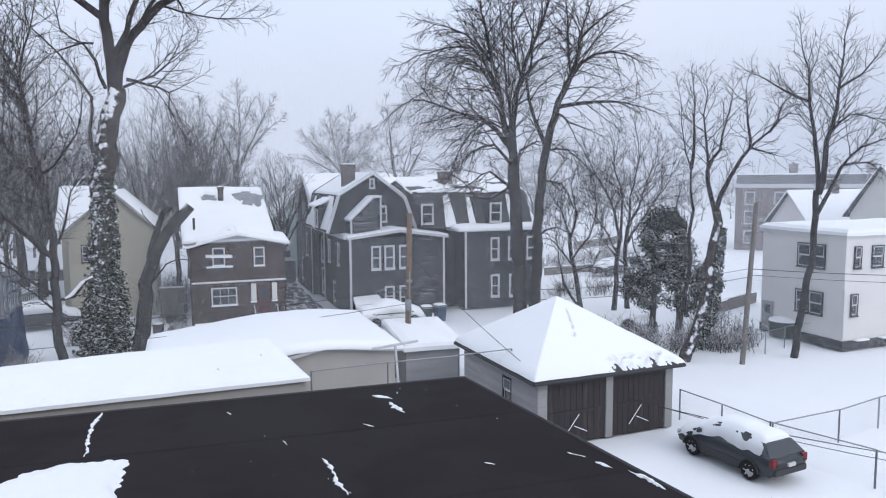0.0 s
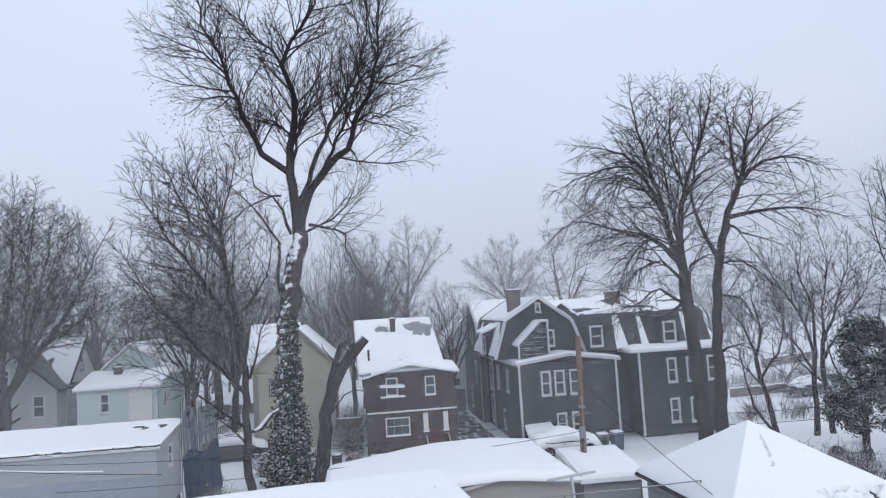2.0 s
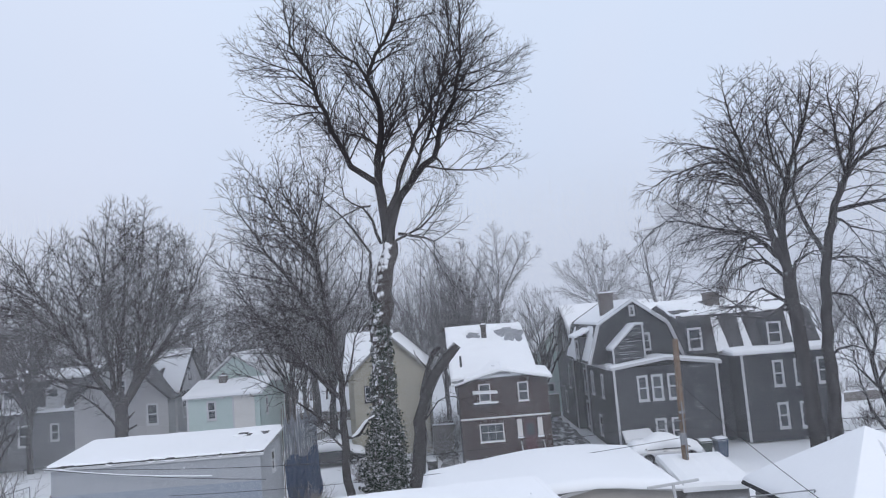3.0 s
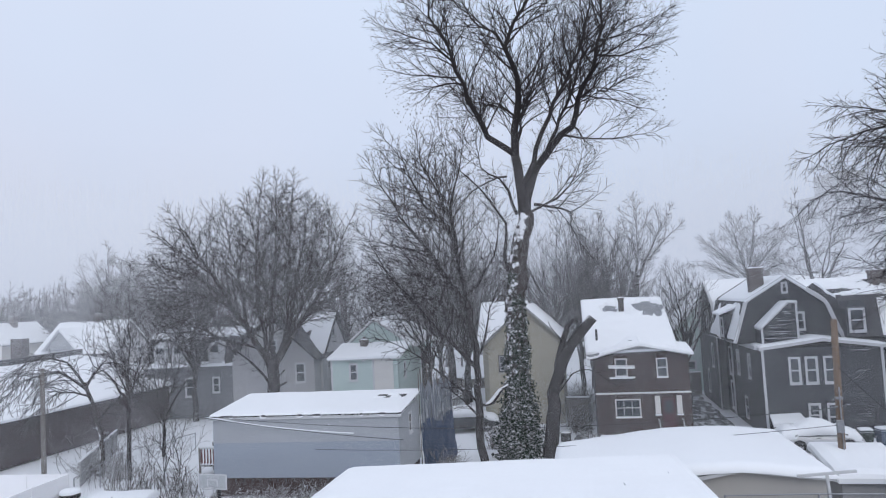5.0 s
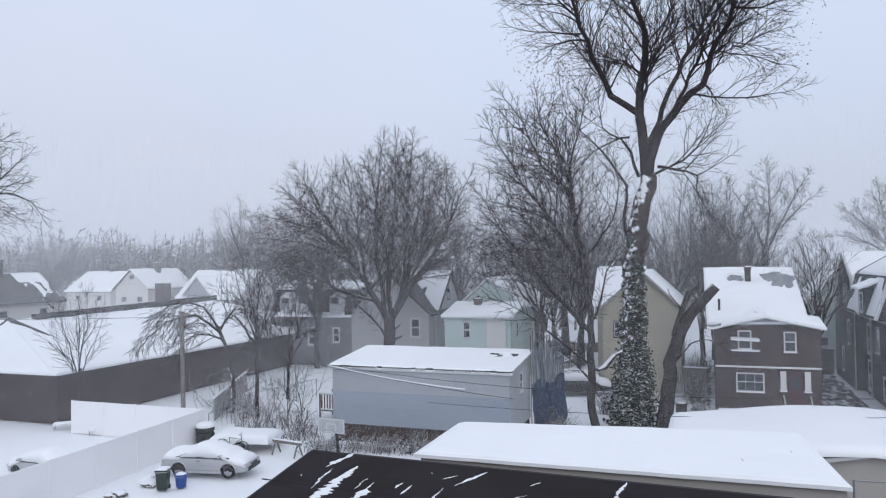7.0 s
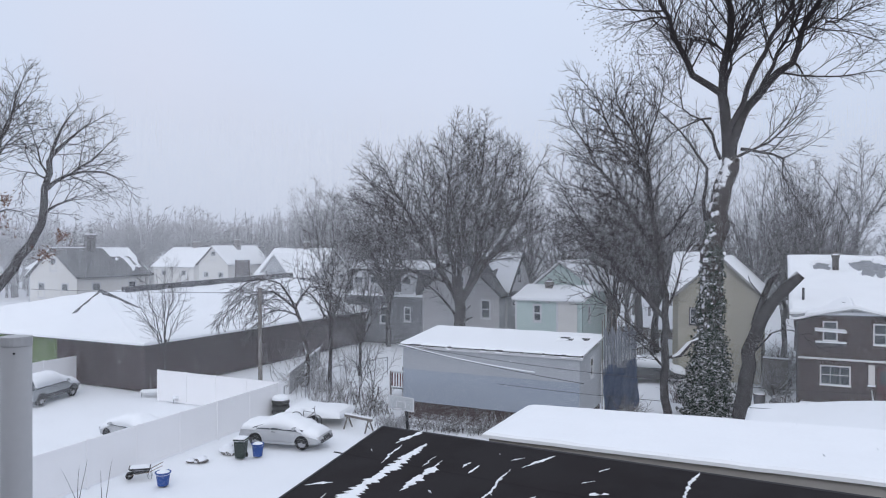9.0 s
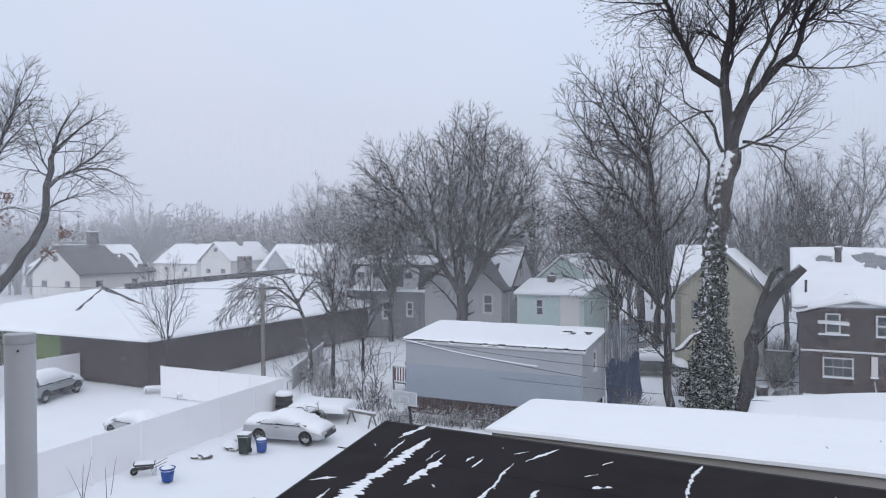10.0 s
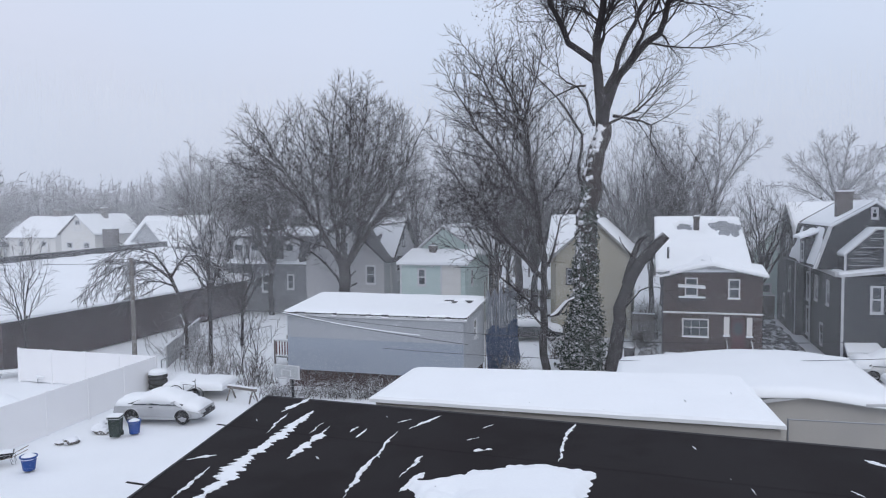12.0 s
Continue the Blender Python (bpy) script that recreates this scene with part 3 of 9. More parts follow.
part("ledge", soft_box(0.36, 44.4, 2.91, 5.88, 44.56, 2.97), STUCCO, bh, "white string course")
part("ledge_snow", soft_box(0.36, 44.38, 2.97, 5.88, 44.54, 3.01, 0.015), SNOW, bh)
part("door", f.box(4.18, 0.6, 0.0, 4.9, 2.66, 0.05), material("maroon_door", (0.07, 0.02, 0.025), 0.5), bh, "dark red front door")
part("door_panel", f.box(4.3, 1.75, 0.05, 4.78, 2.5, 0.07), GLASS, bh, "dark glazed door panel")
for u in (3.92, 5.16):
    part("sidelight", f.box(u - 0.15, 1.72, 0.0, u + 0.15, 2.77, 0.04), STUCCO, bh, "white side window")
    part("sidelight_sill", f.box(u - 0.2, 1.62, 0.0, u + 0.2, 1.7, 0.1), SNOW, bh)
part("downpipe", tube([(0.34, 44.44, 0.2), (0.34, 44.44, 5.0)], 0.05, 6), TRIM_DARK, bh)
ROOF_B = [(-0.05, 44.5, 5.42), (5.3, 44.5, 5.55), (5.5, 54.5, 8.42), (-0.2, 54.5, 8.5)]
FROST = material("frosted_shingle", (0.24, 0.25, 0.27), 0.95, 3.0, 0.5, 40.0, 0.35, 0.3)
part("roof", roof_plate(ROOF_B, 0.16), FROST, bh)
part("roof", roof_plate([(-0.2, 54.5, 8.45), (5.5, 54.5, 8.42), (5.5, 62, 5.2), (-0.2, 62, 5.2)], 0.16), SHINGLE, bh)


def thawed(p):
    n1 = 0.4 * noise.noise(Vector((p.x * 1.3, p.y * 1.1, 3.0))) + 0.3 * noise.noise(Vector((p.x * 4, p.y * 3, 1.0)))
    return math.hypot((p.x - 4.45) / 1.35, (p.y - 52.1) / 2.0) + n1 < 0.88 or math.hypot((p.x - 1.85) / 0.75, (p.y - 52.3) / 0.9) + n1 < 0.85


part("roof_snow", snow_slab(ROOF_B, 0.16, 0.14, 0.3, 0.06, 12, bare=thawed), SNOW_ROOF, bh)
# bowed front eave, slating up to its middle
EAVE_B = [(0.0, 5.06), (3.02, 5.74), (6.1, 5.1)]
part("fascia", prism(EAVE_B + [(6.1, 5.24), (3.02, 5.9), (0.0, 5.2)], "y", 44.05, 44.5), TRIM, bh, "white gable trim")
for k, (a, b) in enumerate(zip(EAVE_B, EAVE_B[1:])):
    part("roof", roof_plate([(a[0], 44.0, a[1] + 0.15), (b[0], 44.0, b[1] + 0.15), (b[0], 46.6, b[1] + 0.5), (a[0], 46.6, a[1] + 0.4)], 0.1), FROST, bh)
    part("roof_snow", snow_slab([(a[0], 44.0, a[1] + 0.15), (b[0], 44.0, b[1] + 0.15), (b[0], 46.6, b[1] + 0.5), (a[0], 46.6, a[1] + 0.4)], 0.13, 0.16, 0.14, 0.05, 14 + k, 0.02, bare=(lambda p: p.x < 0.9 and p.y < 44.75 and noise.noise(Vector((p.x * 9, 0.5, 2.0))) > -0.1) if k == 0 else None), SNOW_ROOF, bh)
part("snow_crack", tube([(2.1, 46.0, 6.05), (2.7, 45.0, 6.0), (3.4, 44.6, 5.98)], [0.02, 0.06, 0.02], 5), FROST, bh, "crack along the slipped roof snow")
part("vent", tube([(0.65, 46.2, 5.9), (0.65, 46.2, 6.75)], 0.07, 8), TRIM_DARK, bh, "dark soil pipe")
chimney(bh, 2.54, 51.5, 7.0, 8.62, 0.36, 0.36, material("sooty_brick", (0.07, 0.062, 0.06), 0.9, 3.0, 0.3))
for k in range(3):
    part("step", box(3.95, 43.3 + k * 0.35, 0, 5.2, 44.46, 0.18 + 0.17 * k), CONCRETE, bh)
    part("step_snow", soft_box(4.0, 43.32 + k * 0.35, 0.18 + 0.17 * k, 5.15, 43.6 + k * 0.35, 0.25 + 0.17 * k, 0.02), SNOW, bh)
for x in (3.9, 5.25):
    part("railing", tube([(x, 44.4, 1.42), (x, 44.0, 1.4), (x, 42.9, 0.75), (x, 42.9, 0.0)], 0.035, 6), TRIM, bh, "white stair railing")
part("low_wall", soft_box(0.5, 43.6, 0, 2.95, 43.95, 0.5), BRICK_DARK, bh, "low brick planter wall")
part("wall_snow", soft_box(0.46, 43.55, 0.5, 3.0, 44.0, 0.64, 0.05), SNOW, bh)
part("wall", prism([(44.6, 0), (54.5, 0), (62, 0), (62, 5), (54.5, 8.2), (44.6, 5.0)], "x", 0.4, 5.3), SIDING_GREY, bh)

# charcoal house with gambrel roofs
dh = thing("gambrel_house", "charcoal-sided house with white trim and snowy gambrel roofs", "house")
X0, X1, YF = 10.05, 16.6, 45.2
f = Face("-y", YF)
sidef = Face("-x", X0)
WIN = [(11.83, 3.2, 0.5, 1.42), (12.74, 3.2, 0.54, 1.42), (13.72, 3.2, 0.5, 1.42), (12.72, 0.72, 0.52, 1.2), (13.72, 0.5, 0.5, 1.42)]
core(dh, X0, YF, X1, 56, 0, 5.2, SIDING_DARK)
part("siding", lap_wall(f, X0, X1, 0, 5.22, [hole(*w) for w in WIN]), SIDING_DARK, dh)
SW = [(48.5, 3.2, 0.75, 1.4), (51.8, 3.1, 0.9, 1.5), (54.5, 2.8, 0.9, 1.8), (50.1, 0.5, 0.9, 1.2), (54.4, 0.4, 0.9, 1.8)]
part("siding", lap_wall(sidef, YF, 56, 0, 5.32, [hole(*w) for w in SW]), SIDING_DARK, dh)
for w in WIN:
    window(dh, f, *w, trim_w=0.085)
for w in SW:
    window(dh, sidef, *w, trim_w=0.085)
for u in (X0 + 0.06, X1 - 0.06):
    part("corner_board", f.box(u - 0.07, 0, 0.0, u + 0.07, 5.16, 0.05), TRIM, dh)
part("fascia", prism([(X0 - 0.15, 5.14), (13.4, 5.58), (X1 + 0.2, 5.08), (X1 + 0.2, 5.25), (13.4, 5.75), (X0 - 0.15, 5.31)], "y", YF - 0.3, YF + 2.2), TRIM, dh, "white eave trim")
part("roof_snow", prism([(X0 - 0.15, 5.31), (13.4, 5.75), (X1 + 0.2, 5.25), (X1 + 0.1, 5.38), (13.4, 5.86), (X0 - 0.05, 5.43)], "y", YF - 0.28, YF + 2.2), SNOW_ROOF, dh)
part("soffit", box(X0 - 0.3, YF + 0.3, 5.16, X0 + 0.05, 56, 5.4), TRIM, dh, "white side eave")
# front gambrel: steep lower slopes, flatter upper slopes
GYF = YF + 2.2
GAM = [(9.15, 5.45), (9.95, 7.95), (12.24, 9.33), (14.36, 7.72), (15.2, 5.4)]
part("gable_wall", prism(GAM, "y", GYF + 0.1, 57), SIDING_DARK, dh)
gf = Face("-y", GYF + 0.1)


def gambrel_top(u):
    for (a, za), (b, zb) in zip(GAM, GAM[1:]):
        if a <= u <= b:
            return za + (zb - za) * (u - a) / (b - a)
    return 5.5


GW = [(12.95, 6.2, 0.42, 0.95), (12.22, 8.52, 0.2, 0.5)]
part("siding", lap_wall(gf, 9.15, 15.2, 5.4, gambrel_top, [hole(*w) for w in GW]), SIDING_DARK, dh)
for w in GW:
    window(dh, gf, *w, trim_w=0.1)
for (xa, za), (xb, zb) in zip(GAM, GAM[1:]):
    d = Vector((xb - xa, zb - za)).normalized()
    nrm = Vector((-d.y, d.x))
    pr = [(xa, za), (xb, zb), (xb + nrm.x * 0.2, zb + nrm.y * 0.2), (xa + nrm.x * 0.2, za + nrm.y * 0.2)]
    part("roof", prism(pr, "y", GYF - 0.15, 57), SHINGLE, dh)
    part("rake_board", prism([(xa + nrm.x * 0.0, za + nrm.y * 0.0), (xb, zb), (xb + nrm.x * 0.22, zb + nrm.y * 0.22), (xa + nrm.x * 0.22, za + nrm.y * 0.22)], "y", GYF - 0.22, GYF - 0.12), TRIM, dh)
part("roof_snow", snow_slab([(9.0, GYF - 0.2, 5.55), (9.82, GYF - 0.2, 8.05), (9.82, 56, 8.05), (9.0, 56, 5.55)], 0.14, 0.4, 0.2, 0.05, 21), SNOW_ROOF, dh)
part("roof_snow", snow_slab([(9.82, GYF - 0.2, 8.05), (12.24, GYF - 0.2, 9.48), (12.24, 56, 9.48), (9.82, 56, 8.05)], 0.14, 0.4, 0.2, 0.05, 22), SNOW_ROOF, dh)
part("roof_snow", snow_slab([(12.24, GYF - 0.2, 9.48), (14.5, GYF - 0.2, 7.85), (14.5, 56, 7.85), (12.24, 56, 9.48)], 0.12, 0.4, 0.2, 0.05, 23), SNOW_ROOF, dh)
# stair hood on the lower roof: a lean-to with a slanting top
part("stair_hood", prism([(10.3, 5.3), (12.37, 5.5), (12.37, 7.82), (11.9, 7.82), (10.33, 6.35)], "y", YF + 0.6, GYF), SIDING_DARK, dh, "slant-topped stair hood with lapped boards")
hf = Face("-y", YF + 0.6)
part("siding", lap_wall(hf, 10.3, 12.37, 5.45, lambda u: 6.3 + (u - 10.3) * 0.92 if u < 11.9 else 7.78, (), 0.13, 0.03), SIDING_DARK, dh)
bm = bmesh.new()
for i in range(17):
    z = 5.78 + i * 0.13
    if i % 3 == 1:
        continue
    u0 = 10.4 if z < 6.3 else 10.35 + (z - 6.3) / 0.92
    if u0 < 11.9:
        hf.box(u0 + 0.1 + 0.1 * (i % 3), z, 0.025, 12.3 - 0.3 * ((i * 7) % 4), z + 0.016, 0.045, bm)
lines = part("snow_lines", bm, SNOW, dh, "snow caught on the laps of the boards")
lines["kind"] = "stuff"
bm = bmesh.new()
rl = random.Random(8)
for i in range(11):
    z = 0.7 + 0.13 * rl.randint(0, 34)
    u = rl.uniform(14.9, 15.9)
    Face("-y", YF).box(u - rl.uniform(0.1, 0.5), z, 0.02, min(u + rl.uniform(0.05, 0.4), 16.1), z + 0.012, 0.044, bm)
lines = part("snow_lines", bm, SNOW, dh, "snow caught on the laps of the boards")
lines["kind"] = "stuff"
part("hood_trim", prism([(10.25, 6.3), (11.88, 7.82), (12.42, 7.82), (12.42, 7.89), (11.85, 7.89), (10.25, 6.38)], "y", YF + 0.45, GYF), TRIM, dh)
part("hood_snow", prism([(10.25, 6.39), (11.85, 7.9), (12.4, 7.9), (12.4, 7.97), (11.82, 7.97), (10.25, 6.48)], "y", YF + 0.5, GYF), SNOW, dh)
part("hood_post", hf.box(12.28, 5.5, 0.0, 12.4, 7.84, 0.05), TRIM, dh)
part("hood_post", hf.box(10.28, 5.35, 0.0, 10.4, 6.36, 0.05), TRIM, dh)
# main body behind, ridge along x
part("wall", box(9.5, 56, 0, 24, 64, 5.4), SIDING_DARK, dh)
GM = [(55.8, 5.5), (56.8, 7.7), (59.5, 9.1), (62.5, 7.7), (63.5, 5.5)]
part("gable_wall", prism(GM, "x", 9.55, 23), SIDING_DARK, dh)
for (ya, za), (yb, zb) in zip(GM[:2], GM[1:3]):
    part("roof_snow", snow_slab([(9.4, ya, za + 0.02), (23, ya, za + 0.02), (23, yb, zb + 0.02), (9.4, yb, zb + 0.02)], 0.16, 0.5, 0.25, 0.05, 31), SNOW_ROOF, dh)
gs = Face("-x", 9.5)
part("siding", lap_wall(gs, 56, 63.5, 0, 5.4, [hole(58.2, 3.0, 0.8, 1.6), hole(60.6, 0.8, 0.8, 1.6)]), SIDING_DARK, dh)
for u, z, h in ((59.6, 5.95, 1.15), (58.2, 3.0, 1.6), (60.6, 0.8, 1.6)):
    window(dh, gs, u, z, 0.8, h, trim_w=0.09)
part("corner_board", gs.box(55.95, 0, 0, 56.1, 5.4, 0.05), TRIM, dh)
part("downpipe", tube([(9.95, 53.4, 0), (9.95, 53.4, 5.2)], 0.06, 6), TRIM, dh)
for (ya, za), (yb, zb) in zip(GM, GM[1:]):
    part("rake_board", prism([(ya, za), (yb, zb), (yb, zb + 0.22), (ya, za + 0.22)], "x", 9.35, 9.5), TRIM, dh)
chimney(dh, 10.84, 48.7, 7.9, 10.1, 0.84, 0.7)
# dormer on the left slope
part("dormer", prism([(49.6, 5.5), (51.4, 5.5), (51.4, 7.2), (49.6, 7.2)], "x", 8.95, 10.6), SIDING_DARK, dh)
window(dh, Face("-x", 8.93), 50.5, 5.8, 0.8, 1.1, trim_w=0.09)
part("dormer_roof", roof_plate([(8.6, 49.3, 7.25), (8.6, 51.7, 7.25), (11.2, 51.7, 8.3), (11.2, 49.3, 8.3)], 0.1), TRIM, dh)
part("dormer_snow", snow_slab([(8.6, 49.3, 7.25), (8.6, 51.7, 7.25), (11.2, 51.7, 8.3), (11.2, 49.3, 8.3)], 0.12, 0.4, 0.2, 0.03, 33), SNOW_ROOF, dh)
# back entry hood
part("entry_hood", roof_plate([(10.15, 44.0, 1.1), (12.05, 44.0, 1.15), (11.9, 45.2, 1.5), (10.25, 45.2, 1.45)], 0.2), SNOW, dh, "snow-capped porch hood")
part("entry_wall", box(10.4, 44.2, 0, 11.7, 45.15, 0.95), CONCRETE, dh)

# second gambrel house
d2 = thing("twin_gambrel_house", "charcoal house with a snow-streaked mansard roof behind a bare tree", "house", at=(-0.28, 0, 0))
f = Face("-y", 45.6)
W2 = [(20.8, 3.4, 0.5, 1.45), (22.15, 3.4, 0.5, 1.45), (23.6, 3.4, 0.5, 1.45), (20.82, 0.8, 0.5, 1.42), (22.25, 0.75, 0.54, 1.44)]
core(d2, 18.5, 45.6, 24.4, 58, 0, 5.5, SIDING_DARK)
core(d2, 16.3, 47.5, 18.6, 58, 0, 5.4, SIDING_DARK)
part("siding", lap_wall(f, 18.5, 24.4, 0, 5.5, [hole(*w) for w in W2]), SIDING_DARK, d2)
for w in W2:
    window(d2, f, *w, trim_w=0.1)
lf = Face("-y", 47.5)
part("siding", lap_wall(lf, 16.3, 18.5, 0, 5.4, [hole(17.2, 3.9, 0.5, 1.3)]), SIDING_DARK, d2)
window(d2, lf, 17.2, 3.9, 0.5, 1.3, trim_w=0.09)
part("corner_board", f.box(18.5, 0, 0, 18.66, 5.5, 0.05), TRIM, d2)
part("eave", box(17.9, 45.1, 5.42, 24.7, 47.6, 5.58), TRIM, d2)
part("eave_snow", snow_slab([(17.9, 45.1, 5.58), (24.7, 45.1, 5.58), (24.7, 47.4, 5.75), (17.9, 47.4, 5.75)], 0.16, 0.4, 0.2, 0.05, 41), SNOW_ROOF, d2)
MS = [(46.8, 5.6), (48.2, 8.1), (52, 9.0), (57, 8.1), (58, 5.6)]
part("mansard", prism(MS, "x", 15.6, 24.4), SHINGLE, d2, "dark mansard shingles streaked with snow")
part("roof_snow", snow_slab([(15.5, 48.2, 8.1), (24.5, 48.2, 8.1), (24.5, 52, 9.0), (15.5, 52, 9.0)], 0.12, 0.22, 0.3, 0.05, 42, bare=lambda p: noise.noise(Vector((p.x * 0.6, p.y * 0.9, 8.0))) + 0.4 * noise.noise(Vector((p.x * 2.5, p.y * 2.5, 1.0))) > 0.12), SNOW_ROOF, d2)
for x in (16.15, 21.3):
    part("dormer", prism([(x - 0.6, 5.7), (x + 0.6, 5.7), (x + 0.6, 7.3), (x + 0.35, 7.75), (x - 0.35, 7.75), (x - 0.6, 7.3)], "y", 46.6, 49), SIDING_DARK, d2)
    window(d2, Face("-y", 46.58), x, 6.0, 0.75, 1.25, trim_w=0.09)
for i, (x, w) in enumerate(((17.6, 0.8), (19.4, 0.5), (22.6, 0.5))):
    part("roof_snow", snow_slab([(x, 46.85, 5.8), (x + w, 46.85, 5.8), (x + w * 0.8, 48.0, 7.9), (x + w * 0.3, 48.0, 7.9)], 0.07, 0.1, 0.1, 0.04, 45 + i, bare=lambda p: noise.noise(Vector((p.x * 2.2, p.z * 1.6, 4.0))) + 0.5 * noise.noise(Vector((p.x * 6, p.z * 6, 1.0))) > -0.12), SNOW_ROOF, d2)
chimney(d2, 18.9, 50.5, 8.2, 9.6, 0.9, 0.8)

# pale yellow house behind the ivy tree
yh = thing("yellow_house", "pale yellow clapboard house with a snowy gable roof", "house")
f = Face("-y", 51.6)
GYL = gable_fn(-7.0, -1.75, 5.9, 8.25, -4.25)
part("wall", prism([(-6.94, 0), (-1.81, 0), (-1.81, 5.85), (-4.25, 8.2), (-6.94, 5.85)], "y", 51.66, 62), SIDING_YELLOW, yh)
YW = [(-6.0, 3.8, 0.42, 1.05)]
part("siding", lap_wall(f, -7.0, -1.75, 0, GYL, [hole(*w) for w in YW], 0.19, 0.045), SIDING_YELLOW, yh)
for w in YW:
    window(yh, f, *w, trim=TRIM_DARK, trim_w=0.07)
for a, b in (((-7.25, 5.6), (-4.25, 8.28)), ((-4.25, 8.28), (-1.45, 5.6))):
    part("roof", prism([a, b, (b[0], b[1] + 0.16), (a[0], a[1] + 0.16)], "y", 51.3, 62), SHINGLE, yh)
    part("rake_board", prism([a, b, (b[0], b[1] + 0.18), (a[0], a[1] + 0.18)], "y", 51.22, 51.3), SIDING_WORN, yh)
part("roof_snow", snow_slab([(-7.25, 51.4, 5.74), (-4.25, 51.4, 8.42), (-4.25, 62, 8.42), (-7.25, 62, 5.74)], 0.08, 0.4, 0.2, 0.05, 51), SNOW_ROOF, yh)
part("roof_snow", snow_slab([(-4.25, 51.4, 8.42), (-1.45, 51.4, 5.74), (-1.45, 62, 5.74), (-4.25, 62, 8.42)], 0.08, 0.4, 0.2, 0.05, 52), SNOW_ROOF, yh)
# its side wing, the ridge running across
part("wall", box(-7.6, 53.2, 0, -4.4, 58.8, 6.0), SIDING_YELLOW, yh)
part("gable_wall", prism([(53.1, 6.0), (58.9, 6.0), (56.0, 8.5)], "x", -7.6, -4.4), SIDING_YELLOW, yh)
part("roof", roof_plate([(-7.9, 52.8, 5.9), (-4.3, 52.8, 5.9), (-4.3, 56.0, 8.65), (-7.9, 56.0, 8.65)], 0.15), SHINGLE, yh)
part("roof_snow", snow_slab([(-7.9, 52.8, 5.9), (-4.3, 52.8, 5.9), (-4.3, 56.0, 8.65), (-7.9, 56.0, 8.65)], 0.15, 0.3, 0.2, 0.05, 53), SNOW_ROOF, yh)

# mint house
mh = thing("mint_house", "mint green clapboard house with a snowy roof", "house")
f = Face("-y", 50.8)
MW = [(-16.93, 3.56, 0.52, 1.15)]
core(mh, -18.6, 50.8, -13.5, 58, 0, 5.15, SIDING_MINT)
part("siding", lap_wall(f, -18.6, -15.4, 0, 5.15, [hole(*w) for w in MW], 0.17), SIDING_MINT, mh)
for w in MW:
    window(mh, f, *w, trim_w=0.09)
part("siding", lap_wall(f, -15.36, -13.9, 0, 5.15, (), 0.17), SIDING_WHITE, mh, "white clapboard addition")
part("siding", lap_wall(Face("+x", -13.5), 50.9, 58, 0, 5.15, [hole(52.6, 3.5, 0.5, 1.1)], 0.17), SIDING_MINT, mh)
window(mh, Face("+x", -13.5), 52.6, 3.5, 0.5, 1.1, trim_w=0.08)
part("corner_board", f.box(-15.46, 0, 0, -15.34, 5.15, 0.05), TRIM, mh)
part("corner_board", f.box(-18.66, 0, 0, -18.54, 5.15, 0.05), TRIM, mh)
part("porch_lamp", soft_box(-16.2, 50.5, 4.9, -15.95, 50.75, 5.1, 0.03), TRIM, mh, "small white lamp under the eave")
MR = [(-18.85, 50.5, 5.2), (-13.3, 50.5, 5.2), (-13.3, 54, 6.0), (-18.85, 54, 6.0)]
part("roof", roof_plate(MR, 0.17), TRIM, mh)
part("roof_snow", snow_slab(MR, 0.15, 0.3, 0.2, 0.06, 61), SNOW_ROOF, mh)
part("gable_wall", prism([(-18.6, 5.0), (-13.5, 5.0), (-13.5, 5.9), (-16.2, 7.75), (-18.6, 5.7)], "y", 54.2, 63), SIDING_MINT, mh)
part("siding", lap_wall(Face("-y", 54.2), -18.6, -13.5, 5.9, gable_fn(-18.6, -13.5, 5.65, 7.7, -16.2), (), 0.17), SIDING_MINT, mh)
for a, b in (((-18.9, 5.5), (-16.2, 7.8)), ((-16.2, 7.8), (-13.1, 5.6))):
    part("roof", prism([a, b, (b[0], b[1] + 0.15), (a[0], a[1] + 0.15)], "y", 53.9, 63), TRIM, mh)
    part("roof_snow", snow_slab([(a[0], 53.95, a[1] + 0.15), (b[0], 53.95, b[1] + 0.15), (b[0], 63, b[1] + 0.15), (a[0], 63, a[1] + 0.15)], 0.1, 0.4, 0.2, 0.06, 62, bare=(lambda p: noise.noise(Vector((p.x * 1.5, p.y * 0.9, 6.0))) > 0.22)), SNOW_ROOF, mh)
chimney(mh, -16.7, 53.0, 5.6, 6.4, 0.5, 0.5)

# taupe house with cross gables
th = thing("taupe_house", "taupe clapboard house with snowy cross-gable roofs", "house")
f = Face("-y", 54.0)
TW = [(-22.4, 3.22, 0.72, 1.42), (-24.8, 5.75, 0.9, 0.8)]
GT = gable_fn(-28.2, -21.2, 5.2, 8.35, -24.77)
part("wall", prism([(-28.14, 0), (-21.26, 0), (-21.26, 5.15), (-24.77, 8.25), (-28.14, 5.15)], "y", 54.06, 66), SIDING_TAUPE, th)
part("siding", lap_wall(f, -28.2, -21.2, 0, GT, [hole(*w) for w in TW], 0.17), SIDING_TAUPE, th)
for w in TW:
    window(th, f, *w, trim_w=0.09)
for a, b in (((-28.6, 4.9), (-24.77, 8.4)), ((-24.77, 8.4), (-20.85, 4.9))):
    part("roof", prism([a, b, (b[0], b[1] + 0.18), (a[0], a[1] + 0.18)], "y", 53.6, 66), SHINGLE, th)
    part("rake_board", prism([a, b, (b[0], b[1] + 0.2), (a[0], a[1] + 0.2)], "y", 53.5, 53.6), TRIM_DARK, th)
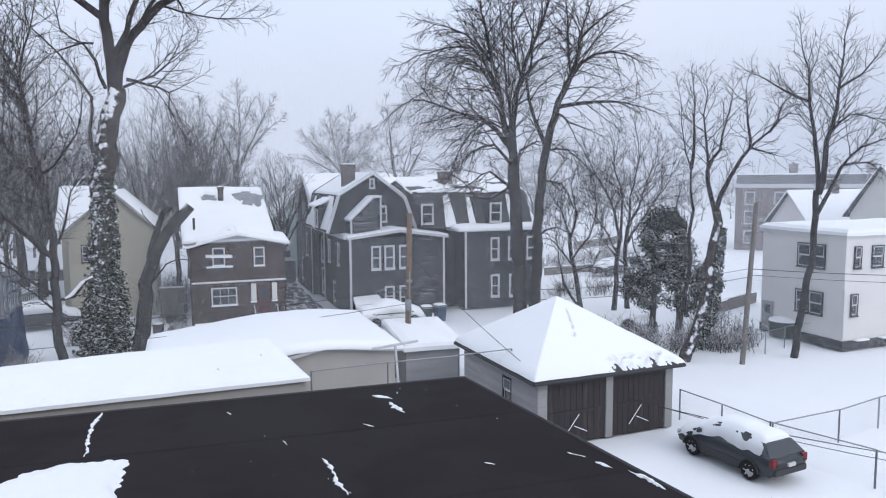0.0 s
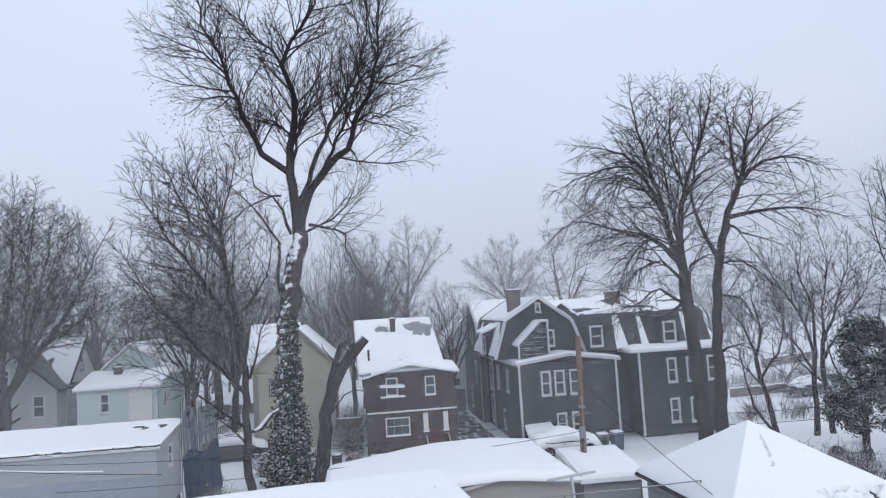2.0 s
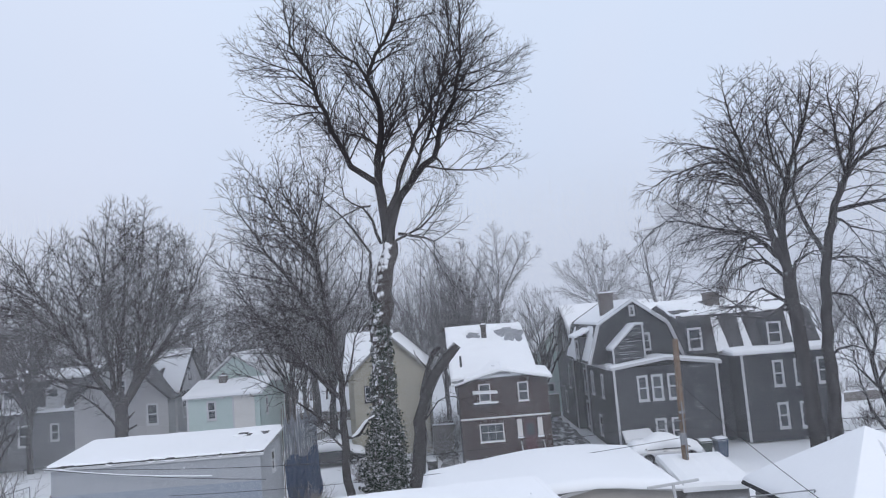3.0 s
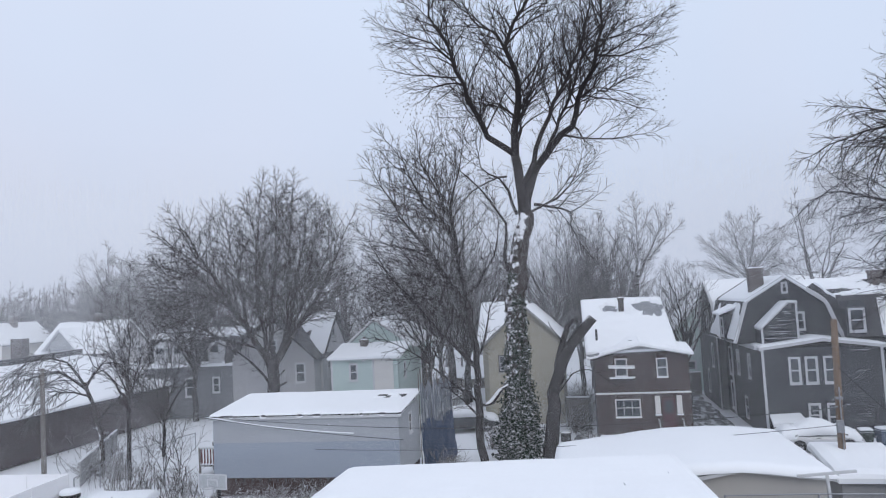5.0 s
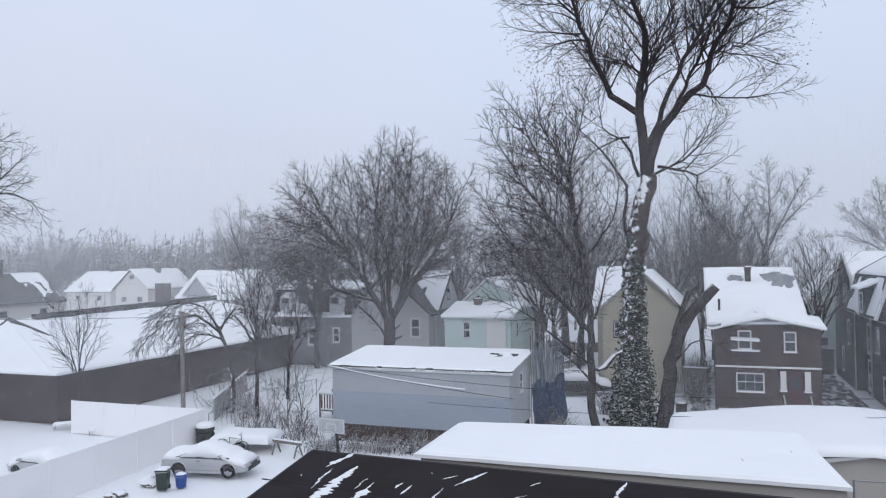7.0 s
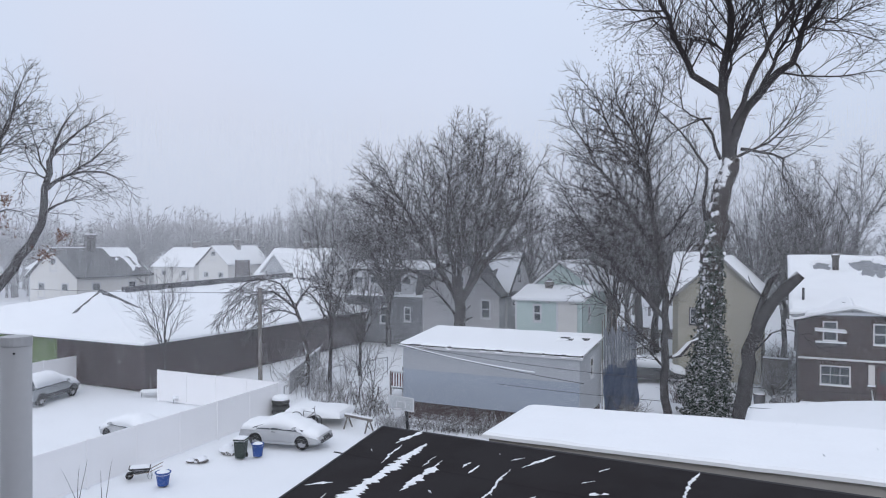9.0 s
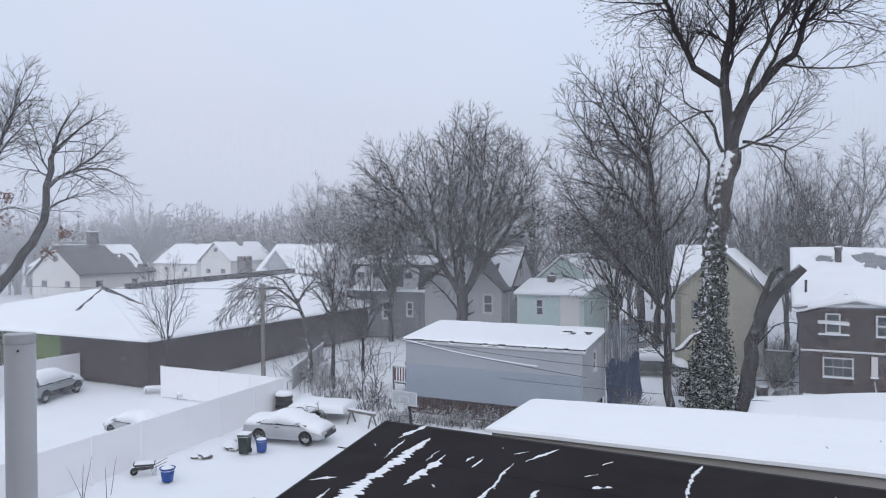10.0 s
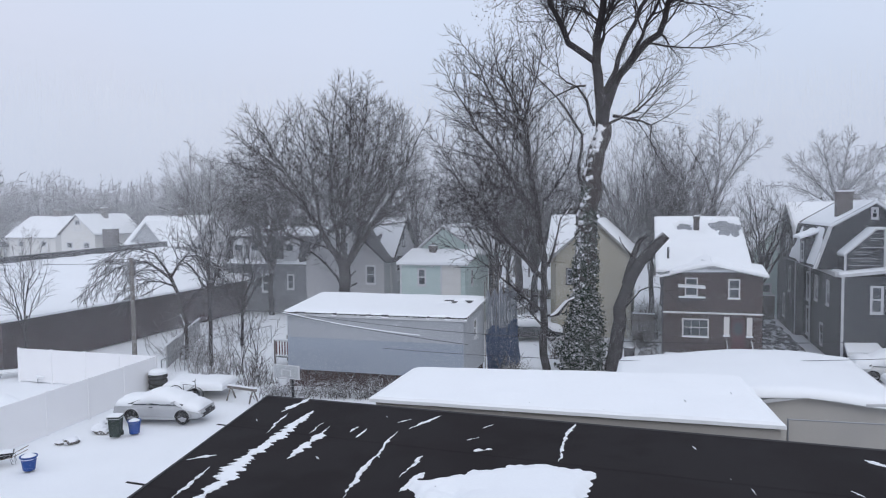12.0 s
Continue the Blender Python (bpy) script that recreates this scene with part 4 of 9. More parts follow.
part("roof_snow", snow_slab([(-28.6, 53.7, 5.1), (-24.77, 53.7, 8.58), (-24.77, 66, 8.58), (-28.6, 66, 5.1)], 0.05, 0.3, 0.2, 0.06, 72, bare=lambda p: noise.noise(Vector((p.x * 0.9, p.y * 0.7, 2.0))) > -0.05), SNOW_ROOF, th)
CR = [(-24.6, 55.4, 5.35), (-20.75, 55.4, 5.35), (-20.75, 58.6, 8.5), (-24.6, 58.6, 8.5)]
part("gable_wall", prism([(55.5, 0.0), (61.7, 0.0), (61.7, 5.3), (58.6, 8.35), (55.5, 5.3)], "x", -25.5, -21.1), SIDING_TAUPE, th)
sf = Face("+x", -21.1)
CW = [(58.4, 6.1, 0.55, 0.95), (57.0, 3.3, 0.75, 1.4), (60.0, 1.0, 0.8, 1.5)]
part("siding", lap_wall(sf, 55.5, 61.7, 0, gable_fn(55.5, 61.7, 5.3, 8.35), [hole(*w) for w in CW], 0.17), SIDING_TAUPE, th)
for w in CW:
    window(th, sf, *w, trim=TRIM_DARK if w[1] > 5 else None, trim_w=0.08)
part("roof", roof_plate(CR, 0.16), SHINGLE, th)
part("rake_board", prism([(55.3, 5.15), (58.6, 8.4), (58.6, 8.62), (55.3, 5.37)], "x", -20.8, -20.7), TRIM_DARK, th)
part("rake_board", prism([(61.9, 5.15), (58.6, 8.4), (58.6, 8.62), (61.9, 5.37)], "x", -20.8, -20.7), TRIM_DARK, th)
part("roof_snow", snow_slab(CR, 0.13, 0.14, 0.2, 0.05, 73, bare=lambda p: p.x < -22.6 and p.y < 57.4 and noise.noise(Vector((p.x * 1.3 + p.y * 1.3, p.y - p.x, 5.0))) > 0.1), SNOW_ROOF, th)
part("roof", roof_plate([(-24.6, 58.6, 8.5), (-20.75, 58.6, 8.5), (-20.75, 61.9, 5.2), (-24.6, 61.9, 5.2)], 0.16), SHINGLE, th)
chimney(th, -24.2, 62, 8.0, 9.2, 0.6, 0.6)

# mansard house in the shade of the trees
ms = thing("mansard_house", "grey house with a snowy mansard roof and dormers", "house")
core(ms, -38.5, 57.5, -29.9, 66, 0, 4.5, SIDING_TAUPE)
f = Face("-y", 57.5)
SWN = [(-36.5, 1.9, 0.9, 1.5), (-34.0, 1.9, 0.9, 1.5), (-31.6, 2.2, 0.55, 1.2)]
part("siding", lap_wall(f, -38.5, -29.9, 0, 4.5, [hole(*w) for w in SWN], 0.16), material("slate_siding", (0.16, 0.165, 0.18), 0.6, 0.8), ms)
for w in SWN:
    window(ms, f, *w, trim_w=0.09)
part("mansard", prism([(57.4, 4.5), (58.6, 6.9), (61.5, 7.6), (66, 4.5)], "x", -38.5, -29.9), SHINGLE, ms)
part("roof_snow", snow_slab([(-38.6, 58.6, 6.92), (-29.8, 58.6, 6.92), (-29.8, 61.5, 7.6), (-38.6, 61.5, 7.6)], 0.15, 0.5, 0.3, 0.05, 81), SNOW_ROOF, ms)
for x in (-36.7, -35.0, -31.5):
    part("dormer", prism([(x - 0.6, 4.7), (x + 0.6, 4.7), (x + 0.6, 6.2), (x, 6.7), (x - 0.6, 6.2)], "y", 57.2, 60), TRIM, ms)
    window(ms, Face("-y", 57.18), x, 5.0, 0.8, 1.2, trim_w=0.08)
part("eave_snow", snow_slab([(-38.7, 57.1, 4.5), (-29.7, 57.1, 4.5), (-29.7, 57.6, 4.8), (-38.7, 57.6, 4.8)], 0.1, 0.4, 0.2, 0.05, 82), SNOW_ROOF, ms)

# grey metal-sided shed on a brick footing
sh = thing("sided_shed", "long grey metal-sided shed with a snow-covered low roof", "shed")
SX0, SX1, SY0, SY1 = -18.55, -9.0, 33.3, 37.5
part("footing", box(SX0 + 0.05, SY0 + 0.05, -0.3, SX1 - 0.05, SY1, 0.9), BRICK, sh, "dark brick footing")
core(sh, SX0, SY0, SX1, SY1, 0.9, 3.85, SIDING_GREY)
for i in range(22):
    part("batten", box(SX0 + 0.2 + i * 0.44, SY0 + 0.02, 0.66, SX0 + 0.26 + i * 0.44, SY0 + 0.05, 0.9), TRIM_DARK, sh)
f = Face("-y", SY0)
SHED_BLUE = material("blue_grey_metal_siding", (0.27, 0.31, 0.37), 0.3, 0.5, 0.15, 20.0, 0.06, 0.05, stretch=(0.25, 0.25, 2), spec=0.6)
part("siding", lap_wall(f, SX0, SX1, 0.9, 2.6, (), 0.142, 0.04), SHED_BLUE, sh, "blue-grey metal siding")
part("siding", lap_wall(f, SX0, SX1, 2.6, 3.85, (), 0.156, 0.04), SIDING_GREY, sh)
part("fascia", box(SX0 - 0.2, SY0 - 0.14, 3.72, SX1 + 0.2, SY0 - 0.05, 3.92), TRIM, sh)
rf = Face("+x", SX1)
part("siding", lap_wall(rf, SY0, SY1, 0.9, 3.85, [hole(35.6, 2.6, 0.55, 0.9)], 0.15, 0.04), SIDING_GREY, sh)
window(sh, rf, 35.6, 2.6, 0.55, 0.9, trim_w=0.07)
part("gable_wall", prism([(SY0, 3.85), (SY1, 3.85), (SY1, 4.3)], "x", SX0 + 0.03, SX1 - 0.03), SIDING_GREY, sh)
RC = [(SX0 - 0.2, SY0 - 0.18, 3.92), (SX1 + 0.2, SY0 - 0.18, 3.92), (SX1 + 0.2, SY1 + 0.2, 4.4), (SX0 - 0.2, SY1 + 0.2, 4.4)]
part("roof", roof_plate(RC, 0.06), SHINGLE, sh)
part("roof_snow", snow_slab(RC, 0.08, 0.14, 0.12, 0.02, 91, 0.0, bare=lambda p: (-11.0 < p.x < -9.3 and 35.9 < p.y < 36.9 and noise.noise(Vector((p.x * 1.6, p.y * 2.5, 5.0))) > -0.15) or (p.y < 33.26 and noise.noise(Vector((p.x * 1.1, 2.0, 5.0))) > 0.1)), SNOW_ROOF, sh)

# blue netting and poles beside the shed
net = thing("netted_scaffold", "scaffold poles draped in faded blue netting beside the shed", "scaffold")
bm = bmesh.new()
N = 30
rows = []
for i in range(N + 1):
    a = i / N
    x, y = -8.75 + 0.95 * a, 37.3 + 3.8 * a
    rows.append([bm.verts.new((x + 0.12 * math.sin(i * 1.7 + k * 0.6), y + 0.1 * math.cos(i * 2.3), 0.05 + k * (0.29 + 0.02 * math.sin(i * 0.31)))) for k in range(10)])
for a, b in zip(rows, rows[1:]):
    for k in range(9):
        bm.faces.new((a[k], b[k], b[k + 1], a[k + 1]))
bmesh.ops.solidify(bm, geom=bm.faces[:], thickness=0.02)
part("netting", bm, BLUE_NET, net)
bm = bmesh.new()
for i in range(90):
    a = i / 89
    x, y = -8.78 + 0.95 * a, 37.25 + 3.8 * a
    tube([(x, y, 2.4), (x + 0.04 * math.sin(i * 1.9), y, 3.6), (x, y, 4.6 + 0.25 * math.sin(i * 0.35))], 0.012, 3, bm)
for k in range(26):
    tube([(-8.78, 37.25, 2.5 + k * 0.08), (-7.83, 41.05, 2.5 + k * 0.08)], 0.01, 3, bm)
part("gauze", bm, material("grey_gauze", (0.24, 0.26, 0.30), 0.8, 1.2), net, "thin grey gauze above the blue netting")
for i in range(13):
    a = i / 12
    part("pole", tube([(-8.85 + 0.95 * a, 37.2 + 3.9 * a, 0), (-8.85 + 0.95 * a + 0.05 * math.sin(i * 5), 37.2 + 3.9 * a, 5.3 + 0.5 * math.sin(i * 2.7))], 0.03, 6), TIMBER_GREY, net)

# big low brick hall with a hipped snow roof
hall = thing("brick_hall", "long low dark brick hall under a broad snowy hip roof", "building")
HX0, HX1, HY0, HY1, HZ = -62.0, -36.1, 31.8, 64.0, 2.85
part("wall", box(HX0, HY0, 0, HX1, HY1, HZ), BRICK_DARK, hall)
part("eave", box(HX0 - 0.35, HY0 - 0.35, HZ, HX1 + 0.35, HY1 + 0.35, HZ + 0.16), TRIM_DARK, hall)
R1, R2 = (-48.8, 38.7, 5.35), (-49.0, 62.5, 5.6)
e = [(HX0 - 0.35, HY0 - 0.35, HZ + 0.16), (HX1 + 0.35, HY0 - 0.35, HZ + 0.16), (HX1 + 0.35, HY1, HZ + 0.16), (HX0 - 0.35, HY1, HZ + 0.16)]
part("roof", solid(e + [R1, R2], [(0, 1, 4), (1, 2, 5, 4), (2, 3, 5), (3, 0, 4, 5)]), SHINGLE, hall)
part("roof_snow", snow_slab([e[1], e[2], R2, R1], 0.15, 0.7, 0.3, 0.06, 101), SNOW_ROOF, hall)
part("roof_snow", snow_slab([e[0], e[1], R1, (R1[0] - 0.3, R1[1], R1[2])], 0.15, 0.7, 0.3, 0.06, 102), SNOW_ROOF, hall)
part("ridge", solid([(-48.2, 40.2, 5.2), (-47.7, 40.2, 5.2), (-48.4, 62.4, 5.45), (-48.9, 62.4, 5.45), (-48.2, 40.2, 5.75), (-47.7, 40.2, 5.75), (-48.4, 62.4, 6.15), (-48.9, 62.4, 6.15)], [(0, 1, 5, 4), (1, 2, 6, 5), (2, 3, 7, 6), (3, 0, 4, 7), (4, 5, 6, 7)]), TRIM_DARK, hall, "dark bare ridge wall")
part("valley_flashing", tube([(R1[0], R1[1], R1[2] + 0.1), (-46.4, 34.65, 4.14)], [0.1, 0.16], 5), TRIM_DARK, hall, "bare dark roof edge")
part("valley_flashing", tube([(R1[0], R1[1], R1[2] + 0.1), (-45.6, 38.0, 4.85), (-42.05, 37.3, 4.22)], [0.22, 0.2, 0.1], 5), TRIM_DARK, hall, "bare dark roof edge")
part("painted_panel", box(-50.5, HY0 - 0.03, 0, -44.3, HY0, HZ), material("green_paint", (0.10, 0.15, 0.05), 0.7), hall, "patch of wall painted green")
for u in (48, 53.5):
    part("vent", tube([(-40.5, u, 4.0), (-40.5, u, 5.1)], 0.1, 8), METAL, hall)

# white rendered house on the right
wh = thing("white_stucco_house", "white stucco house with a flat snowy roof and dark-framed windows", "house")
WX, WY = 31.95, 27.15
f = Face("-y", WY)
lf = Face("-x", WX)
part("wall", box(WX + 0.06, WY + 0.06, 0.5, 43.0, 32.8, 5.95), STUCCO, wh)
part("plinth", box(WX, WY, 0, 43.0, 32.8, 0.5), TRIM_DARK, wh, "dark grey plinth")
for u, z, w, h in ((29.33, 4.2, 1.7, 1.2), (29.36, 1.68, 1.7, 1.14)):
    for k in (-0.5, 0.5):
        window(wh, lf, u + k * (w / 2 + 0.05), z, w / 2 - 0.06, h, TRIM_DARK, 0.07)
for u, z, w, h in ((32.8, 4.35, 0.38, 1.05), (34.2, 4.35, 0.7, 1.05), (32.7, 1.85, 0.38, 1.05), (36.5, 1.85, 0.9, 1.05)):
    window(wh, f, u, z, w, h, TRIM_DARK, 0.06)
part("door", lf.box(31.8, 0.1, 0.0, 32.6, 1.85, 0.05), material("grey_door", (0.3, 0.31, 0.31), 0.6), wh, "grey side door")
part("door_pane", lf.box(32.0, 1.15, 0.05, 32.4, 1.65, 0.06), GLASS, wh)
part("parapet", box(WX - 0.08, WY - 0.08, 5.95, 43.1, 32.9, 6.12), TRIM, wh)
part("roof_snow", snow_slab([(WX - 0.08, WY - 0.08, 6.12), (43, WY - 0.08, 6.12), (43, 32.9, 6.2), (WX - 0.08, 32.9, 6.2)], 0.22, 0.4, 0.25, 0.05, 111), SNOW_ROOF, wh)
part("downpipe", tube([(WX - 0.05, WY - 0.05, 0.6), (WX - 0.05, WY - 0.05, 3.2)], 0.05, 6), TRIM, wh)
for a, b in ((33.2, 33.3), (35.0, 36.2)):
    part("plinth_snow", soft_box(a - 0.5, WY - 0.3, 0.5, b + 0.3, WY + 0.02, 0.58, 0.03), SNOW, wh)


# ---------------------------------------------------------------- trees
class Wood:
    """Collects tapered limbs into one mesh."""

    def __init__(self):
        self.v, self.f = [], []

    def limb(self, pts, radii, sides):
        base, n = len(self.v), len(pts)
        side = None
        ring = [(math.cos(2 * math.pi * k / sides), math.sin(2 * math.pi * k / sides)) for k in range(sides)]
        for i, p in enumerate(pts):
            d = pts[min(i + 1, n - 1)] - pts[max(i - 1, 0)]
            d = d.normalized() if d.length > 1e-6 else Vector((0, 0, 1))
            if side is None:
                side = d.orthogonal()
            side = side - d * side.dot(d)
            side = side.normalized() if side.length > 1e-6 else d.orthogonal().normalized()
            o = d.cross(side)
            r = radii[i]
            for c, s in ring:
                self.v.append((p.x + (side.x * c + o.x * s) * r, p.y + (side.y * c + o.y * s) * r, p.z + (side.z * c + o.z * s) * r))
        for i in range(n - 1):
            a, b = base + i * sides, base + (i + 1) * sides
            for k in range(sides):
                m = (k + 1) % sides
                self.f.append((a + k, a + m, b + m, b + k))
        self.f.append(tuple(base + (n - 1) * sides + k for k in range(sides)))

    def spike(self, p, way, length, r):
        """A single twig, running out to a point."""
        a = way.orthogonal().normalized() * r
        o = way.cross(a)
        i = len(self.v)
        e = p + way * length
        for q in (p + a, p - a * 0.5 + o * 0.87, p - a * 0.5 - o * 0.87, e):
            self.v.append((q.x, q.y, q.z))
        self.f += [(i, i + 1, i + 3), (i + 1, i + 2, i + 3), (i + 2, i, i + 3)]

    def link(self, name, mat, parent=None, label=""):
        me = bpy.data.meshes.new(name)
        me.from_pydata(self.v, [], self.f)
        me.materials.append(mat)
        me.polygons.foreach_set("use_smooth", [True] * len(me.polygons))
        ob = new(name, me)
        if parent is not None:
            ob.parent = parent
        if label:
            ob["label"] = label
        return ob


def bend(rng, start, way, length, segs, wob, lift):
    pts, d = [start.copy()], way.normalized()
    for _ in range(segs):
        d = (d + Vector((rng.gauss(0, wob), rng.gauss(0, wob), rng.gauss(0, wob * 0.7) + lift))).normalized()
        pts.append(pts[-1] + d * (length / segs))
    return pts


def along(pts, t):
    x = t * (len(pts) - 1)
    i = min(int(x), len(pts) - 2)
    return pts[i].lerp(pts[i + 1], x - i), (pts[i + 1] - pts[i]).normalized()


def sprout(rng, way, angle, up):
    axis = way.orthogonal().normalized()
    axis.rotate(Matrix.Rotation(rng.uniform(0, 6.283), 3, way))
    d = way.copy()
    d.rotate(Matrix.Rotation(radians(angle), 3, axis))
    d.z += up
    return d.normalized()


def room_ahead(p, way, env, most):
    """How far one can go from p before leaving a crown made of ellipsoids (across, height, half width, half height, half depth)."""
    far = 0.0
    while far < most:
        q = p + way * (far + 0.4)
        ragged = 1 + 0.16 * noise.noise(q * 0.55)
        if not any(((q.x - e[0]) / e[2]) ** 2 + (q.y / e[4]) ** 2 + ((q.z - e[1]) / e[3]) ** 2 < ragged for e in env):
            break
        far += 0.4
    return far


def ramify(crown, rng, limbs, env, gap, lift=0.018, droop=0.0, tip=0.007, twig_len=0.5, twig_gap=0.24, most=4.2, wob=0.13, fork=(30, 52)):
    """Side branches along each limb, shoots along each branch and twigs along each shoot, each leaning forward as it grows."""
    golden = 2.4
    for line, radii in limbs:
        total = sum((b - a).length for a, b in zip(line, line[1:]))
        n = max(2, int(total / gap))
        turn = rng.uniform(0, 6.28)
        for k in range(n + 2):
            t = min(1.0, 0.12 + 0.88 * (k + rng.uniform(-0.3, 0.3)) / n)
            p, way = along(line, max(0.0, t))
            turn += golden + rng.gauss(0, 0.3)
            d = lean_out(way, rng.uniform(*fork) if t < 0.97 else rng.uniform(5, 25), turn)
            d = (d + Vector((0, 0, 2.2 * lift - 0.15 * droop))).normalized()
            ln = max(room_ahead(p, d, env, most), 0.9) * rng.uniform(0.6, 1.05)
            r = min(radii[min(int(t * (len(radii) - 1)), len(radii) - 1)] * 0.65, 0.011 * ln + 0.012)
            r = max(r, tip * 1.5)
            segs = max(3, int(ln / 0.45))
            branch = bend(rng, p, d, ln, segs, wob, lift - 0.1 * droop)
            crown.limb(branch, [r + (tip * 0.9 - r) * (i / segs) ** 0.8 for i in range(segs + 1)], 4 if r > 0.02 else 3)
            turn_b = rng.uniform(0, 6.28)
            m = max(3, int(ln / 0.3))
            for j in range(m):
                tb = min(1.0, 0.15 + 0.85 * (j + rng.random()) / m)
                q, w = along(branch, tb)
                turn_b += golden
                dd = (lean_out(w, rng.uniform(26, 46), turn_b) + Vector((0, 0, lift * 1.2 - 0.25 * droop))).normalized()
                sl = (0.3 + 0.42 * ln * (1 - tb) * rng.uniform(0.6, 1.2)) + twig_len * 0.4
                shoot = bend(rng, q, dd, sl, 3, wob, lift - 0.12 * droop)
                rs = max(tip * 1.15, min(r * 0.55, 0.007 * sl + 0.007))
                crown.limb(shoot, [rs, rs * 0.85, rs * 0.7, rs * 0.45], 3)
                for i in range(max(2, int(sl / twig_gap))):
                    q2, w2 = along(shoot, min(1.0, rng.uniform(0.2, 1.05)))
                    w3 = (lean_out(w2, rng.uniform(20, 55), rng.uniform(0, 6.28)) + Vector((0, 0, lift - 0.3 * droop))).normalized()
                    crown.spike(q2, w3, twig_len * rng.uniform(0.35, 1.0), tip * 0.9)


def lean_out(way, angle, turn):
    axis = way.orthogonal().normalized()
    axis.rotate(Matrix.Rotation(turn, 3, way))
    d = way.copy()
    d.rotate(Matrix.Rotation(radians(angle), 3, axis))
    return d


def facing(at):
    d = Vector((at[0], at[1], 0)).normalized()
    return Vector((d.y, -d.x, 0)), d


def tree(name, label, at, limbs, env, gap, seed, bark=None, twig=None, group="", depth=1.0, scale=1.0, **growth):
    """limbs: (points as (across, height), radius at foot, radius at tip, depth it reaches, branches or not). gap: metres between side branches."""
    rng = random.Random(seed)
    th_ = thing(name, label, "tree", group, (at[0], at[1], 0))
    side, deep = facing(at)
    trunk, limb_wood, crown = Wood(), Wood(), Wood()
    grown, wood = [], []
    to_world = Matrix((side, deep, (0, 0, 1))).transposed()
    back_turn = to_world.transposed()
    for k, (pts, r0, r1, dep, branch) in enumerate(limbs):
        ctrl = []
        m = len(pts)
        foot = side * (pts[0][0] * scale) + Vector((0, 0, pts[0][1] * scale))
        back = min(wood, key=lambda q: (q - deep * q.dot(deep) - foot).length).dot(deep) if wood else 0.0
        for i, (u, z) in enumerate(pts):
            ctrl.append(side * (u * scale) + deep * (back + dep * depth * i / (m - 1)) + Vector((0, 0, z * scale)))
        fine = []
        for i in range(m - 1):
            p0, p1, p2, p3 = ctrl[max(i - 1, 0)], ctrl[i], ctrl[i + 1], ctrl[min(i + 2, m - 1)]
            steps = max(2, int((p2 - p1).length / 0.7))
            for s in range(steps):
                t = s / steps
                fine.append(0.5 * ((2 * p1) + (p2 - p0) * t + (2 * p0 - 5 * p1 + 4 * p2 - p3) * t * t + (3 * p1 - p0 - 3 * p2 + p3) * t ** 3))
        fine.append(ctrl[-1])
        for i, p in enumerate(fine[1:-1]):
            p += Vector((rng.gauss(0, 0.06), rng.gauss(0, 0.06), rng.gauss(0, 0.03)))
        wood += fine
        n = len(fine)
        radii = [(r0 + (r1 - r0) * (i / (n - 1)) ** 0.85) if not branch else 0.012 + (r0 - 0.012) * (1 - i / (n - 1)) ** 1.1 for i in range(n)]
        (limb_wood if branch else trunk).limb(fine, radii, 9 if r0 > 0.15 else 6)
        if branch:
            grown.append(([back_turn @ p for p in fine], radii))
    fresh = Wood()
    ramify(fresh, rng, grown, [tuple(v * scale for v in e) for e in env], gap, **growth)
    crown.v = [tuple(p) for p in np.array(fresh.v) @ np.array(to_world.transposed())]
    crown.f = fresh.f
    trunk.link("trunk", bark or BARK, th_)
    limb_wood.link("branchwork", BARK, th_, "spreading bare limbs")
    crown.link("crown", twig or TWIG, th_, "bare twigs")
    return th_


def leaf_cloud(n, place, size, seed, flat=0.6):
    """Many small folded leaves, each at a place given by place(rng) with an outward way."""
    rng = random.Random(seed)
    v, f = [], []
    for _ in range(n):
        p, out = place(rng)
        s = size * rng.uniform(0.6, 1.4)
        a = Vector((rng.gauss(0, 1), rng.gauss(0, 1), rng.gauss(0, flat))).normalized()
        nrm = (out + Vector((rng.gauss(0, 0.5), rng.gauss(0, 0.5), rng.gauss(0.3, 0.4)))).normalized()
        a = (a - nrm * a.dot(nrm)).normalized()
        b = nrm.cross(a)
        i = len(v)
        v += [tuple(p - a * s), tuple(p + b * s * 0.7 - nrm * s * 0.25), tuple(p + a * s), tuple(p - b * s * 0.7 - nrm * s * 0.25)]
        f += [(i, i + 1, i + 2), (i, i + 2, i + 3)]
    return v, f


def leaves(name, n, place, size, seed, mat, parent, label=""):
    v, f = leaf_cloud(n, place, size, seed)
    me = bpy.data.meshes.new(name)
    me.from_pydata(v, [], f)
    me.materials.append(mat)
    ob = new(name, me)
    ob.parent = parent
    if label:
        ob["label"] = label
    return ob


